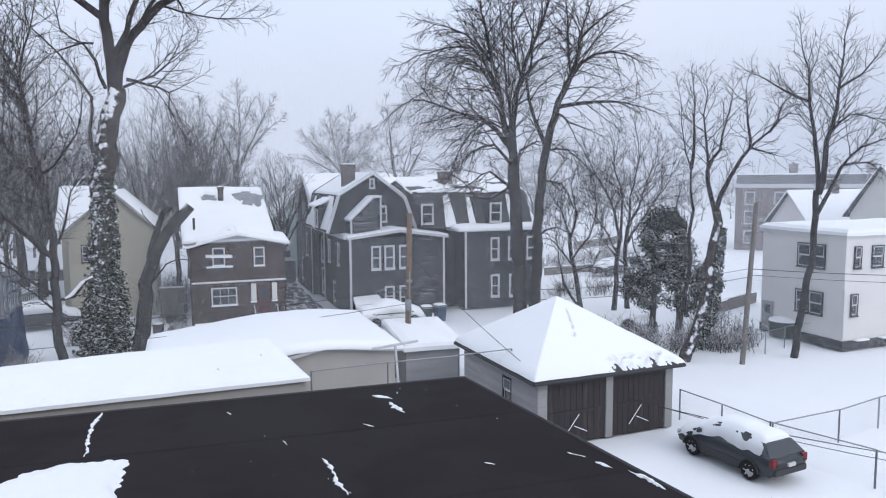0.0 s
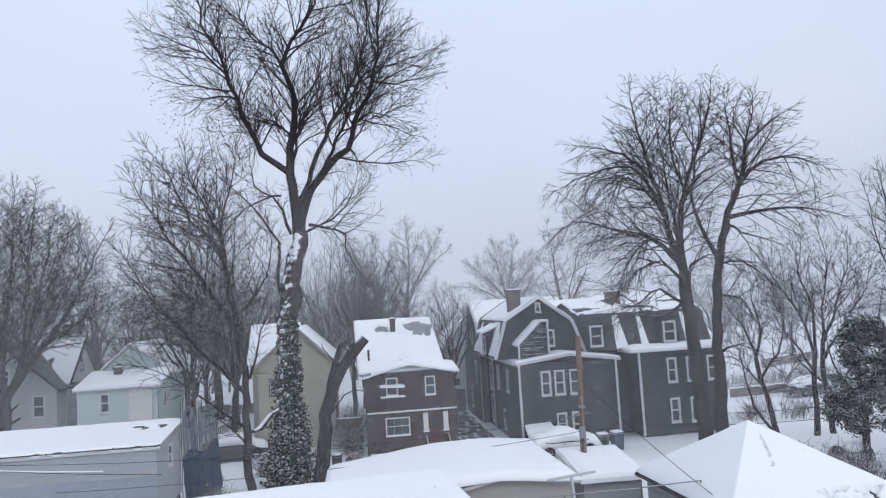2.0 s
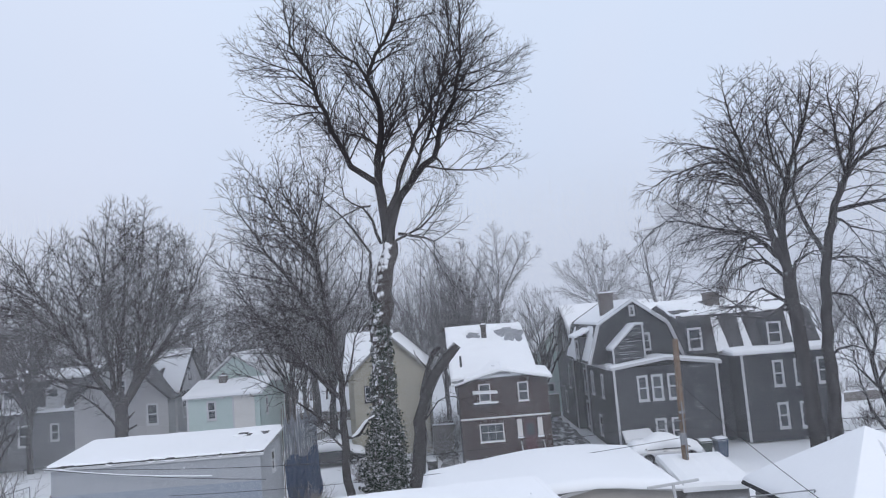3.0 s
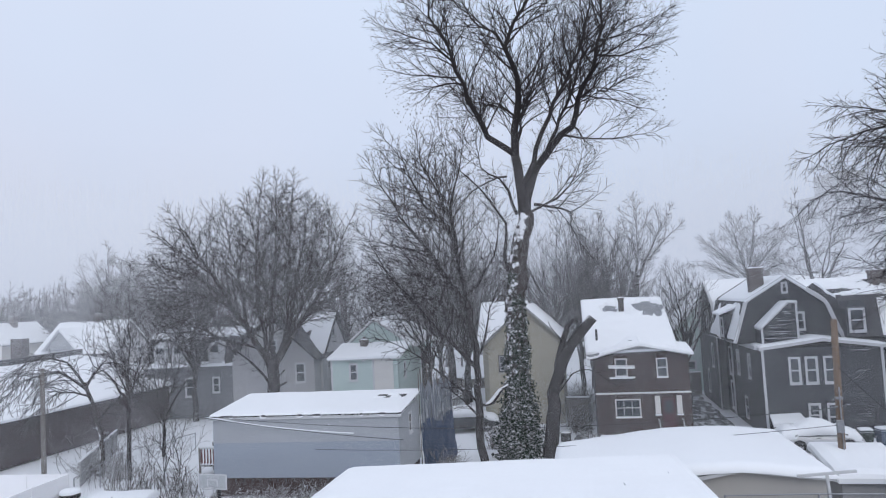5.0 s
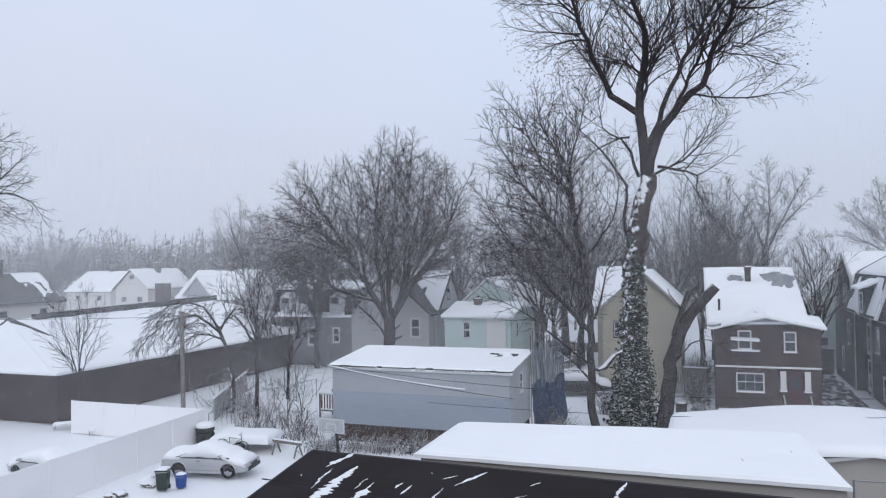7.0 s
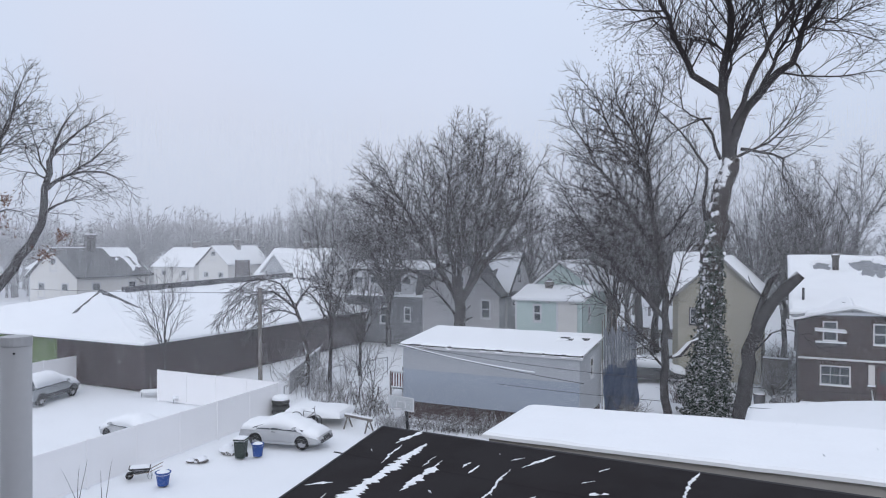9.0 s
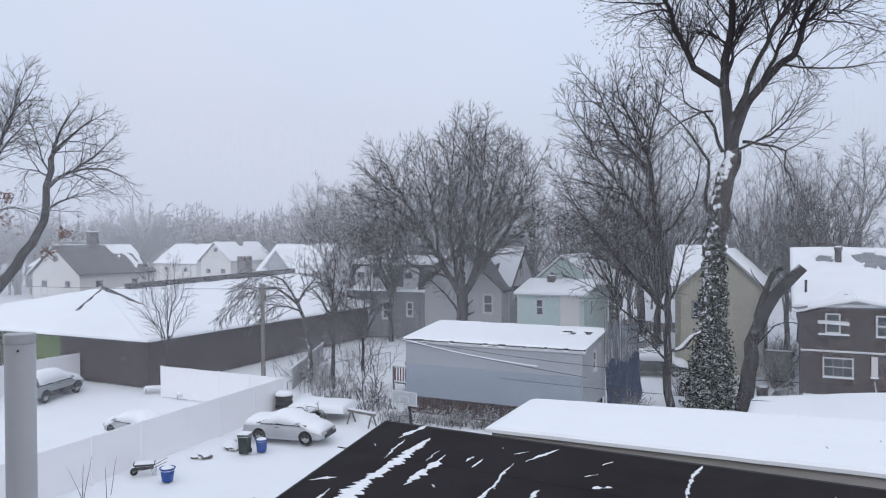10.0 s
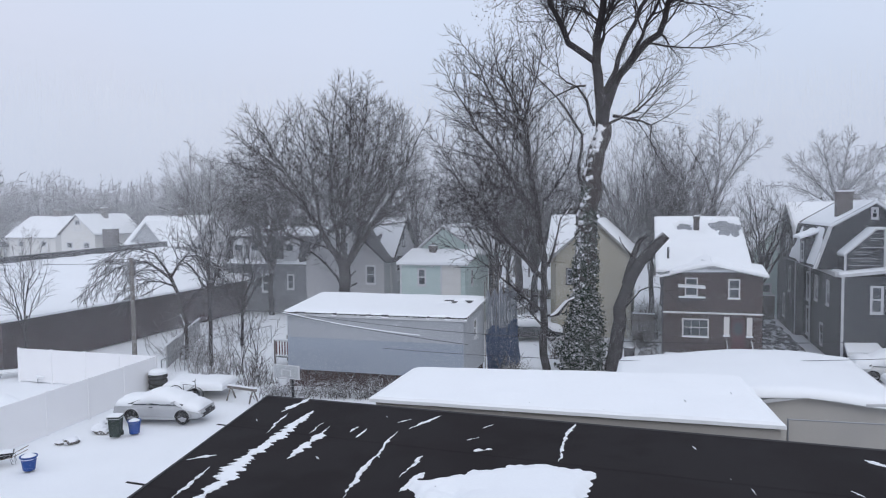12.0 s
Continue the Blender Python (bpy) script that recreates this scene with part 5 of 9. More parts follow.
# the great ivy-clad tree
IV = (-4.0, 40.8)
great_stem = [
    ([(-0.1, -0.3), (-0.0, 2.8), (0.1, 5.3), (0.2, 8.7), (0.6, 11.6), (1.1, 13.8)], 0.8, 0.45, 0.2, False),
    ([(1.0, 13.5), (0.8, 15.8), (0.7, 18.1), (1.1, 21.8), (0.5, 23.7), (1.5, 25.9), (2.5, 27.6), (2.8, 30.4)], 0.328, 0.05, 0.4, True),
    ([(0.7, 17.3), (-0.8, 18.4), (-1.5, 19.7), (-2.1, 21.5), (-2.9, 23.9), (-3.8, 25.6), (-4.1, 29.0)], 0.197, 0.04, -1.2, True),
    ([(1.1, 13.8), (1.5, 15.6), (2.4, 17.2), (4.0, 18.8), (4.6, 20.5), (5.8, 23.0), (6.3, 25.5), (6.4, 29.0)], 0.279, 0.05, 1.0, True),
    ([(0.9, 15.3), (1.7, 16.7), (2.7, 19.3), (4.2, 22.0), (5.1, 24.4), (5.6, 28.3)], 0.164, 0.05, -1.4, True),
    ([(1.4, 15.3), (2.8, 18.0), (4.1, 20.8), (5.4, 23.6), (7.2, 24.3), (10.3, 25.7)], 0.148, 0.04, 1.8, True),
    ([(0.6, 13.8), (0.2, 15.2), (-0.4, 16.0), (-1.3, 16.8), (-1.6, 18.5)], 0.107, 0.03, 0.8, True),
]
great_middle = [
    ([(-0.0, 9.4), (-0.2, 11.6), (-0.2, 13.4), (-1.0, 14.9), (-2.2, 16.3), (-4.1, 18.3)], 0.123, 0.04, 1.6, True),
    ([(0.1, 16.1), (-1.1, 15.8), (-3.1, 14.2)], 0.066, 0.03, -1.0, True),
    ([(-2.1, 21.5), (-3.0, 21.4), (-4.3, 20.8)], 0.082, 0.02, -1.6, True),
    ([(-2.4, 22.5), (-3.8, 24.2), (-5.2, 24.9), (-7.2, 26.1)], 0.074, 0.02, 1.4, True),
    ([(4.4, 20.3), (5.4, 20.9), (6.0, 20.5), (7.6, 22.0)], 0.082, 0.02, -1.0, True),
    ([(4.0, 18.9), (4.7, 18.4), (5.0, 17.9)], 0.074, 0.02, 0.9, True),
    ([(1.6, 14.3), (2.5, 14.1), (3.6, 13.6), (3.8, 12.0), (5.0, 10.5)], 0.098, 0.02, -1.0, True),
]
great_outer = [
    ([(1.4, 13.9), (3.0, 14.7), (4.2, 16.0), (4.6, 17.3)], 0.082, 0.02, 0.9, True),
    ([(0.8, 19.6), (-0.0, 20.5), (-0.8, 20.6), (-1.2, 19.8)], 0.074, 0.02, 1.3, True),
    ([(0.9, 18.1), (1.4, 20.1), (2.4, 22.1), (3.0, 24.5)], 0.082, 0.02, -1.2, True),
    ([(0.5, 23.6), (-0.1, 24.9), (-1.0, 25.4), (-1.8, 26.9), (-2.0, 29.0)], 0.082, 0.02, 1.2, True),
    ([(-0.4, 8.9), (-0.6, 9.2), (-1.0, 8.8)], 0.12, 0.06, -0.3, False),
    ([(5.8, 23.0), (7.3, 23.0), (9.8, 23.7)], 0.082, 0.02, 0.8, True),
    ([(3.2, 18.3), (6.2, 18.0), (9.0, 18.3)], 0.066, 0.02, 0.8, True),
]
ivy_tree = tree("ivy_clad_tree", "very tall bare tree, ivy round its snow-blown trunk", IV, great_stem + great_middle + great_outer,
                [(1.6, 24.0, 6.6, 5.0, 5.2), (1.6, 27.6, 6.6, 3.8, 5.0), (-4.6, 23.8, 3.4, 4.8, 2.8), (-1.8, 19.2, 3.2, 2.6, 2.6), (-5.6, 21.6, 2.2, 2.4, 1.8), (6.8, 21.6, 3.2, 4.2, 2.8), (4.4, 15.6, 2.4, 2.4, 2.0), (8.4, 25.2, 2.6, 2.6, 2.2), (4.0, 12.8, 1.6, 1.6, 1.4)], 0.3, 11, BARK_SNOWY, tip=0.009, twig_len=0.6, lift=0.02, most=4.8)


def on_ivy(rng):
    z = rng.random() ** 1.25 * 10.4
    rad = (0.42 + 1.05 * max(0, 1 - z / 4.4) ** 0.8 + 0.3 * max(0, 1 - abs(z - 5.0) / 5.0)) * (0.75 + 0.5 * noise.noise(Vector((z * 1.1, rng.random() * 3, 2.0))) + 0.4 * rng.random() ** 2)
    a = rng.uniform(0, 6.283)
    side, deep = facing(IV)
    c = side * (-0.05 + 0.03 * z)
    out = Vector((math.cos(a), math.sin(a), 0.1))
    return c + out * rad * (0.72 + 0.3 * rng.random()) + Vector((0, 0, z)), out


def on_crown(rng):
    side, deep = facing(IV)
    u, z, a, c, d = rng.choice(((1.4, 23.5, 7.6, 5.6, 5.5), (-4.4, 24.0, 3.0, 4.4, 2.4), (7.6, 22.5, 2.6, 4.8, 2.4), (-3.0, 20.5, 3.4, 2.6, 3.0)))
    p = Vector((rng.gauss(0, 1), rng.gauss(0, 1), rng.gauss(0, 1))).normalized() * rng.random() ** 0.3
    return side * (u + p.x * a) + deep * p.y * d + Vector((0, 0, z + p.z * c)), Vector((rng.gauss(0, 1), rng.gauss(0, 1), 0.4)).normalized()


leaves("withered_leaves", 2600, on_crown, 0.04, 15, TWIG, ivy_tree, "shrivelled dark leaves still on the twigs")
leaves("ivy", 15000, on_ivy, 0.095, 5, IVY, ivy_tree, "dark green ivy flecked with snow")

# tree close beside it, leaning limbs to one side
twin_stem = [
    ([(0.0, -0.3), (-0.1, 2.6), (0.0, 5.5), (-0.3, 8.2), (-0.6, 10.2)], 0.25, 0.15, 0.1, False),
    ([(-0.0, 5.2), (-1.5, 6.8), (-3.2, 8.8), (-4.6, 10.8), (-6.1, 13.0)], 0.15, 0.03, -1.0, True),
    ([(-0.5, 8.9), (-2.2, 11.5), (-3.5, 13.3), (-4.7, 15.4), (-5.7, 17.3)], 0.14, 0.03, 1.4, True),
    ([(-0.6, 10.0), (-1.1, 13.0), (-2.5, 14.5), (-3.6, 16.9), (-4.7, 18.5)], 0.15, 0.03, -0.6, True),
    ([(-0.9, 11.7), (-1.0, 13.5), (-1.7, 15.1), (-2.6, 17.0), (-2.8, 18.6)], 0.12, 0.03, 0.8, True),
    ([(-0.9, 12.4), (-1.0, 14.6), (-0.3, 16.6), (-0.1, 18.3)], 0.1, 0.03, -1.4, True),
    ([(0.0, 5.8), (0.5, 7.0), (0.8, 8.5), (1.8, 9.7)], 0.09, 0.03, 0.8, True),
]
twin_middle = [
    ([(-0.1, 3.4), (-1.3, 4.3), (-2.9, 5.9), (-5.0, 7.1)], 0.1, 0.03, -0.8, True),
    ([(-0.2, 2.7), (-0.9, 3.5), (-1.8, 4.1)], 0.07, 0.02, 0.6, True),
    ([(0.0, 3.0), (0.6, 3.3), (1.1, 3.9), (1.6, 4.2)], 0.1, 0.06, -0.4, False),
    ([(-0.3, 7.6), (-1.7, 8.7), (-3.2, 9.4), (-4.9, 9.3)], 0.08, 0.02, 1.2, True),
    ([(-0.5, 9.7), (-2.0, 10.0), (-3.6, 10.8), (-5.4, 11.4)], 0.08, 0.02, 1.6, True),
    ([(-0.5, 9.3), (0.8, 10.6), (1.5, 12.2), (1.4, 14.1)], 0.07, 0.02, -1.4, True),
]
twin = tree("bare_tree", "bare spreading tree beside the ivy-clad one, snow in its crotches", (-6.0, 39.7), twin_stem + twin_middle,
            [(-2.6, 14.6, 3.8, 4.2, 3.4), (-4.2, 11.0, 3.0, 3.2, 2.8), (-4.4, 15.6, 2.0, 2.8, 2.0), (-1.4, 17.0, 2.6, 2.4, 2.4), (0.2, 12.0, 1.8, 3.4, 1.8), (-4.4, 7.4, 2.4, 1.7, 1.8), (-1.4, 8.6, 1.8, 2.0, 1.8)], 0.24, 23, tip=0.0105, twig_len=0.5, lift=0.008, wob=0.1, fork=(36, 62))

side, deep = facing((-6.0, 39.7))
part("snow_ridge", tube([side * u - deep * w + Vector((0, 0, z)) for u, z, w in ((0.15, 3.12, 0.06), (0.6, 3.4, 0.16), (1.1, 4.0, 0.28), (1.6, 4.3, 0.4))], [0.05, 0.09, 0.08, 0.05], 8), SNOW, twin, "snow lying along a broken branch")

# pollarded tree with sawn stubs
cut = tree("sawn_tree", "leaning sawn-off tree trunk with two blunt stubs", (-2.3, 40.3), [
    ([(-0.2, -0.3), (0.2, 2.2), (0.5, 4.4), (1.4, 6.2), (2.75, 7.7)], 0.45, 0.27, 0.2, False),
    ([(0.6, 5.0), (1.15, 6.7), (1.75, 7.7)], 0.2, 0.13, -0.2, False),
    ([(1.2, 6.2), (0.6, 6.9), (0.3, 7.6)], 0.05, 0.02, -0.3, False),
    ([(0.4, 3.4), (1.5, 4.6), (2.4, 4.9), (3.4, 4.2)], 0.05, 0.015, -0.2, True),
], [(2.2, 4.6, 1.3, 0.7, 0.5)], 0.5, 31, most=1.2)

# round-headed tree behind the shed
round_stem = [
    ([(0.15, -0.3), (0.2, 1.9), (0.2, 4.2), (0.3, 5.2)], 0.5, 0.42, 0.0, False),
    ([(0.0, 4.9), (-1.3, 7.3), (-2.9, 10.0), (-4.6, 13.1), (-6.5, 16.2)], 0.26, 0.03, -1.0, True),
    ([(0.0, 5.1), (-0.3, 7.1), (-0.8, 10.5), (-0.8, 14.0), (-1.3, 17.4)], 0.2, 0.03, 1.8, True),
    ([(0.3, 5.2), (0.2, 8.8), (0.6, 11.2), (0.7, 15.3), (0.9, 18.6)], 0.22, 0.03, -0.6, True),
    ([(0.4, 5.1), (1.3, 7.5), (1.9, 9.9), (2.8, 14.4), (3.3, 17.4)], 0.22, 0.03, 1.4, True),
    ([(0.5, 5.2), (2.4, 8.1), (4.3, 11.0), (5.6, 14.0), (6.4, 15.8)], 0.24, 0.03, -1.4, True),
    ([(-0.0, 3.4), (-1.2, 5.1), (-2.3, 6.0), (-5.1, 7.6)], 0.1, 0.02, 0.8, True),
]
round_middle = [
    ([(-0.6, 6.2), (-3.2, 7.1), (-6.5, 8.8), (-9.0, 9.9)], 0.12, 0.02, 1.4, True),
    ([(-2.1, 8.7), (-3.6, 10.0), (-6.5, 10.9), (-9.1, 11.2)], 0.13, 0.02, 1.4, True),
    ([(-3.0, 10.1), (-4.5, 11.4), (-6.7, 12.3), (-9.0, 12.7)], 0.13, 0.02, -2.0, True),
    ([(-3.9, 11.8), (-5.4, 13.0), (-7.5, 14.8)], 0.1, 0.02, 1.2, True),
    ([(-1.6, 8.0), (-1.9, 10.5), (-2.5, 13.5), (-3.2, 17.0)], 0.14, 0.02, 2.2, True),
    ([(1.1, 6.5), (2.6, 9.4), (4.6, 13.1), (5.0, 16.8)], 0.14, 0.02, 2.4, True),
    ([(2.2, 7.8), (4.1, 9.4), (7.1, 10.7)], 0.11, 0.02, -1.6, True),
]
round_outer = [
    ([(1.4, 8.1), (1.5, 11.4), (1.8, 15.3), (2.1, 18.5)], 0.13, 0.02, -2.0, True),
    ([(0.3, 8.4), (-0.3, 11.4), (-0.6, 14.0), (-0.1, 18.2)], 0.12, 0.02, -2.4, True),
    ([(1.9, 9.9), (3.3, 12.5), (4.3, 16.8)], 0.12, 0.02, 2.0, True),
    ([(0.4, 4.0), (1.0, 4.6)], 0.08, 0.05, -0.3, False),
    ([(0.4, 3.3), (1.1, 3.7)], 0.1, 0.07, -0.3, False),
]
tree("round_headed_tree", "bare round-headed tree with a dense fan of limbs", (-22.9, 49.6), round_stem + round_middle + round_outer,
     [(1.0, 13.0, 6.2, 5.6, 5.2), (-5.0, 12.4, 4.2, 4.6, 3.6), (-6.2, 9.2, 3.0, 2.8, 2.6), (5.0, 11.0, 2.6, 3.2, 3.0), (-1.2, 8.6, 2.6, 2.2, 2.4)], 0.22, 41, tip=0.0115, twig_len=0.42, lift=0.012, wob=0.12, fork=(38, 66))

# pair of tall trees before the second dark house
tall_stem = [
    ([(0.1, -0.3), (-0.0, 3.6), (-0.2, 6.9), (-0.3, 10.1)], 0.44, 0.32, 0.0, False),
    ([(-0.3, 9.9), (-0.4, 12.3), (0.0, 14.7), (0.7, 16.6), (1.4, 18.2), (2.0, 20.9)], 0.27, 0.04, 0.8, True),
    ([(-0.3, 10.2), (-1.0, 12.8), (-1.5, 15.6), (-2.0, 17.6), (-2.4, 20.8)], 0.22, 0.04, -1.0, True),
    ([(-0.4, 10.8), (-1.9, 12.3), (-4.1, 13.0), (-6.1, 13.6), (-7.6, 12.4)], 0.16, 0.03, -1.4, True),
    ([(-1.0, 13.3), (-2.3, 15.5), (-3.5, 15.9), (-4.6, 13.6)], 0.12, 0.03, 1.2, True),
    ([(-1.2, 14.1), (-2.6, 16.4), (-5.0, 16.2), (-7.0, 15.4)], 0.12, 0.03, -1.0, True),
    ([(-1.6, 15.7), (-3.1, 17.3), (-5.3, 18.2)], 0.11, 0.03, 1.0, True),
]
tall_middle = [
    ([(-0.3, 9.7), (-1.5, 11.0), (-2.8, 10.6), (-4.1, 9.4)], 0.11, 0.03, 1.4, True),
    ([(-0.3, 9.3), (0.2, 10.7), (1.1, 11.1), (2.3, 10.8)], 0.1, 0.03, -1.4, True),
    ([(-0.3, 8.4), (-1.7, 9.4), (-2.7, 8.8), (-3.9, 8.1)], 0.1, 0.03, -1.2, True),
    ([(-0.0, 14.4), (1.0, 16.0), (2.6, 16.5)], 0.12, 0.03, 1.6, True),
    ([(-0.3, 10.6), (-0.7, 13.5), (-0.9, 16.3), (-1.3, 19.8)], 0.13, 0.03, 1.8, True),
    ([(-0.3, 8.9), (-1.6, 7.9), (-3.3, 8.1), (-4.9, 7.2)], 0.1, 0.03, -0.8, True),
    ([(-1.9, 12.3), (-2.9, 11.6), (-3.9, 10.1)], 0.09, 0.03, 1.0, True),
]
tall_outer = [
    ([(0.1, 14.9), (-0.5, 17.3), (-0.2, 19.8)], 0.09, 0.03, -1.6, True),
]
tree("tall_bare_tree", "tall bare tree with drooping outer twigs", (18.5, 37.7), tall_stem + tall_middle + tall_outer,
     [(-2.2, 15.6, 4.6, 4.4, 3.6), (-0.4, 19.0, 3.6, 3.0, 3.0), (-5.2, 13.6, 2.6, 2.6, 2.2), (-5.6, 17.0, 2.0, 1.8, 1.8), (-2.6, 9.6, 2.6, 2.2, 2.0), (1.2, 13.0, 2.0, 3.4, 2.0)], 0.3, 53, droop=0.7, group="tall bare trees", tip=0.01)
pair_stem = [
    ([(-0.35, -0.3), (-0.2, 3.7), (0.0, 8.4), (0.3, 10.9), (0.9, 12.7)], 0.38, 0.2, 0.0, False),
    ([(0.8, 12.6), (1.5, 14.3), (1.9, 15.5), (2.3, 17.2), (2.8, 19.5)], 0.2, 0.03, 0.8, True),
    ([(0.3, 10.8), (-0.5, 12.8), (-0.8, 14.5), (-0.3, 16.4), (0.1, 18.7)], 0.14, 0.03, -1.0, True),
    ([(1.0, 13.1), (2.9, 13.3), (4.6, 13.2), (6.3, 12.6)], 0.14, 0.03, -0.8, True),
    ([(1.3, 14.1), (2.3, 15.6), (4.0, 16.2), (6.0, 15.5)], 0.14, 0.03, 1.2, True),
    ([(1.7, 14.9), (1.4, 16.8), (1.3, 19.3)], 0.1, 0.03, -1.4, True),
    ([(2.1, 16.6), (3.0, 17.8), (4.4, 18.8)], 0.1, 0.03, 1.0, True),
]
pair_middle = [
    ([(0.3, 10.6), (1.5, 10.6), (2.7, 9.5)], 0.09, 0.03, -1.0, True),
    ([(0.1, 8.9), (1.1, 8.7), (2.0, 7.1)], 0.09, 0.03, 1.0, True),
    ([(-0.0, 5.8), (0.9, 6.3), (2.1, 5.5)], 0.08, 0.03, -1.2, True),
    ([(0.9, 12.7), (1.7, 12.3), (3.3, 11.6)], 0.09, 0.03, 1.4, True),
]
tree("tall_bare_tree", "tall bare tree with long side limbs", (19.4, 36.8), pair_stem + pair_middle,
     [(2.8, 16.0, 3.4, 3.4, 2.8), (1.6, 18.6, 2.6, 2.4, 2.2), (4.6, 13.8, 2.4, 2.4, 2.0), (1.8, 10.0, 1.8, 2.4, 1.6), (0.0, 14.4, 1.4, 3.0, 1.6)], 0.28, 59, droop=0.7, group="tall bare trees", tip=0.01)

# trees by the white house
leaning_stem = [
    ([(-0.55, -0.3), (0.3, 2.2), (0.6, 4.8), (0.8, 7.5)], 0.32, 0.2, 0.0, False),
    ([(0.8, 7.3), (0.4, 8.9), (0.5, 9.8), (1.2, 11.8), (1.4, 13.4)], 0.14, 0.03, 0.5, True),
    ([(0.8, 7.5), (1.4, 9.2), (2.4, 10.6), (4.0, 12.1)], 0.15, 0.04, -0.5, True),
    ([(-0.4, 2.2), (-0.4, 5.9), (-0.4, 9.5), (-0.9, 11.6), (-1.1, 13.5)], 0.13, 0.03, 0.9, True),
    ([(-0.4, 9.5), (-0.2, 11.2), (-0.4, 14.0)], 0.1, 0.03, 0.7, True),
    ([(2.2, 10.4), (2.0, 11.7), (2.0, 13.4)], 0.09, 0.03, 0.8, True),
    ([(0.4, 9.1), (0.2, 11.1), (0.2, 13.5)], 0.08, 0.03, -0.8, True),
    ([(2.3, 10.4), (3.6, 10.0)], 0.06, 0.02, 0.5, True),
    ([(3.0, 11.1), (3.5, 12.3), (4.2, 13.0)], 0.06, 0.02, 0.5, True),
]
tree("leaning_tree", "bare leaning tree with snow along its trunk", (23.6, 28.4), leaning_stem,
     [(0.0, 12.2, 1.5, 2.4, 1.4), (2.6, 12.0, 1.7, 1.7, 1.4), (-0.8, 11.4, 0.8, 2.0, 0.9), (1.2, 9.6, 1.2, 1.3, 1.0)], 0.3, 61, BARK_SNOWY, tip=0.0075, twig_len=0.4, most=2.0)
roadside_stem = [
    ([(-0.1, -0.3), (0.2, 2.4), (0.6, 6.2), (0.6, 8.4)], 0.19, 0.14, 0.0, False),
    ([(0.7, 8.3), (0.4, 10.5), (0.1, 13.5), (-0.4, 16.3)], 0.15, 0.03, 0.4, True),
    ([(0.7, 8.2), (1.0, 10.8), (1.3, 13.2), (1.6, 16.2)], 0.16, 0.03, -0.5, True),
    ([(0.7, 7.3), (1.6, 9.5), (2.5, 10.4), (3.6, 10.9)], 0.12, 0.03, -0.6, True),
    ([(0.2, 12.7), (-1.1, 13.4), (-2.7, 14.3)], 0.09, 0.02, -0.8, True),
    ([(1.3, 13.2), (2.3, 13.9), (3.1, 15.1)], 0.08, 0.02, 0.8, True),
    ([(1.7, 9.6), (2.7, 9.7), (3.5, 9.1)], 0.07, 0.02, 0.9, True),
    ([(1.1, 11.2), (1.8, 12.0), (3.0, 11.6)], 0.07, 0.02, -0.8, True),
]
tree("roadside_tree", "slim bare tree standing before the white house", (28.9, 27.2), roadside_stem,
     [(0.5, 13.6, 2.5, 2.8, 2.0), (2.6, 11.4, 1.6, 2.0, 1.4), (-1.3, 13.8, 1.3, 1.3, 1.2)], 0.22, 67, tip=0.0075, twig_len=0.4, most=2.4)

# generic bare trees for the middle distance and the woods
def wild_limbs(rng, h, r, spread_, n):
    fork = h * rng.uniform(0.22, 0.38)
    out = [([(0, -0.3), (rng.gauss(0, 0.1), fork * 0.6), (rng.gauss(0, 0.2), fork * 1.15)], r, r * 0.65, 0.0, False)]
    for i in range(n):
        a = (i + rng.random() * 0.7) / n * 2 - 1
        top = h * rng.uniform(0.82, 1.0) * (1 - 0.3 * abs(a))
        u = a * spread_
        out.append(([(0.1 * a, fork * rng.uniform(0.8, 1.1)), (u * 0.35, fork + (top - fork) * 0.35), (u * 0.75, fork + (top - fork) * 0.7), (u, top)], r * rng.uniform(0.3, 0.5), 0.03, rng.uniform(-0.45, 0.45) * spread_ * 1.4, True))
    return out


def wild(name, label, at, h, r, spread_, n, seed, gap, group="", **growth):
    env = [(0, h * 0.66, spread_ * 1.08, h * 0.34, spread_), (spread_ * 0.3, h * 0.55, spread_ * 0.75, h * 0.24, spread_ * 0.7)]
    return tree(name, label, at, wild_limbs(random.Random(seed), h, r, spread_, n), env, gap, seed, group=group, **growth)


field_low = [
    ([(0.35, -0.3), (-0.2, 2.9), (-0.6, 5.0)], 0.19, 0.12, 0, False),
    ([(-0.5, 4.4), (-0.9, 6.1), (-1.8, 7.8), (-2.4, 9.3)], 0.1, 0.03, 0.8, True),
    ([(-0.6, 5.0), (-0.2, 6.7), (-0.6, 8.5), (-0.0, 10.0)], 0.1, 0.03, -0.8, True),
    ([(-0.4, 3.7), (0.6, 5.2), (1.1, 7.0), (0.9, 8.9)], 0.09, 0.03, 0.6, True),
    ([(-0.4, 3.3), (-1.5, 4.8), (-2.2, 5.1)], 0.07, 0.02, -0.6, True),
    ([(-0.3, 2.9), (1.0, 3.3), (1.5, 4.4)], 0.07, 0.02, 0.9, True),
    ([(0.4, -0.1), (-0.9, 2.1), (-1.3, 4.4), (-1.5, 5.9)], 0.11, 0.03, -0.5, True),
]
field_left = [
    ([(-0.3, -0.3), (-0.1, 2.7), (0.1, 5.2)], 0.2, 0.13, 0, False),
    ([(0.0, 5.0), (-0.6, 7.5), (-1.6, 9.2), (-2.4, 11.2)], 0.11, 0.03, 0.8, True),
    ([(0.1, 5.2), (0.1, 7.7), (-0.3, 10.0), (-0.1, 12.1)], 0.11, 0.03, -0.8, True),
    ([(-0.0, 3.8), (-1.2, 5.8), (-2.1, 7.7)], 0.09, 0.03, 0.6, True),
]
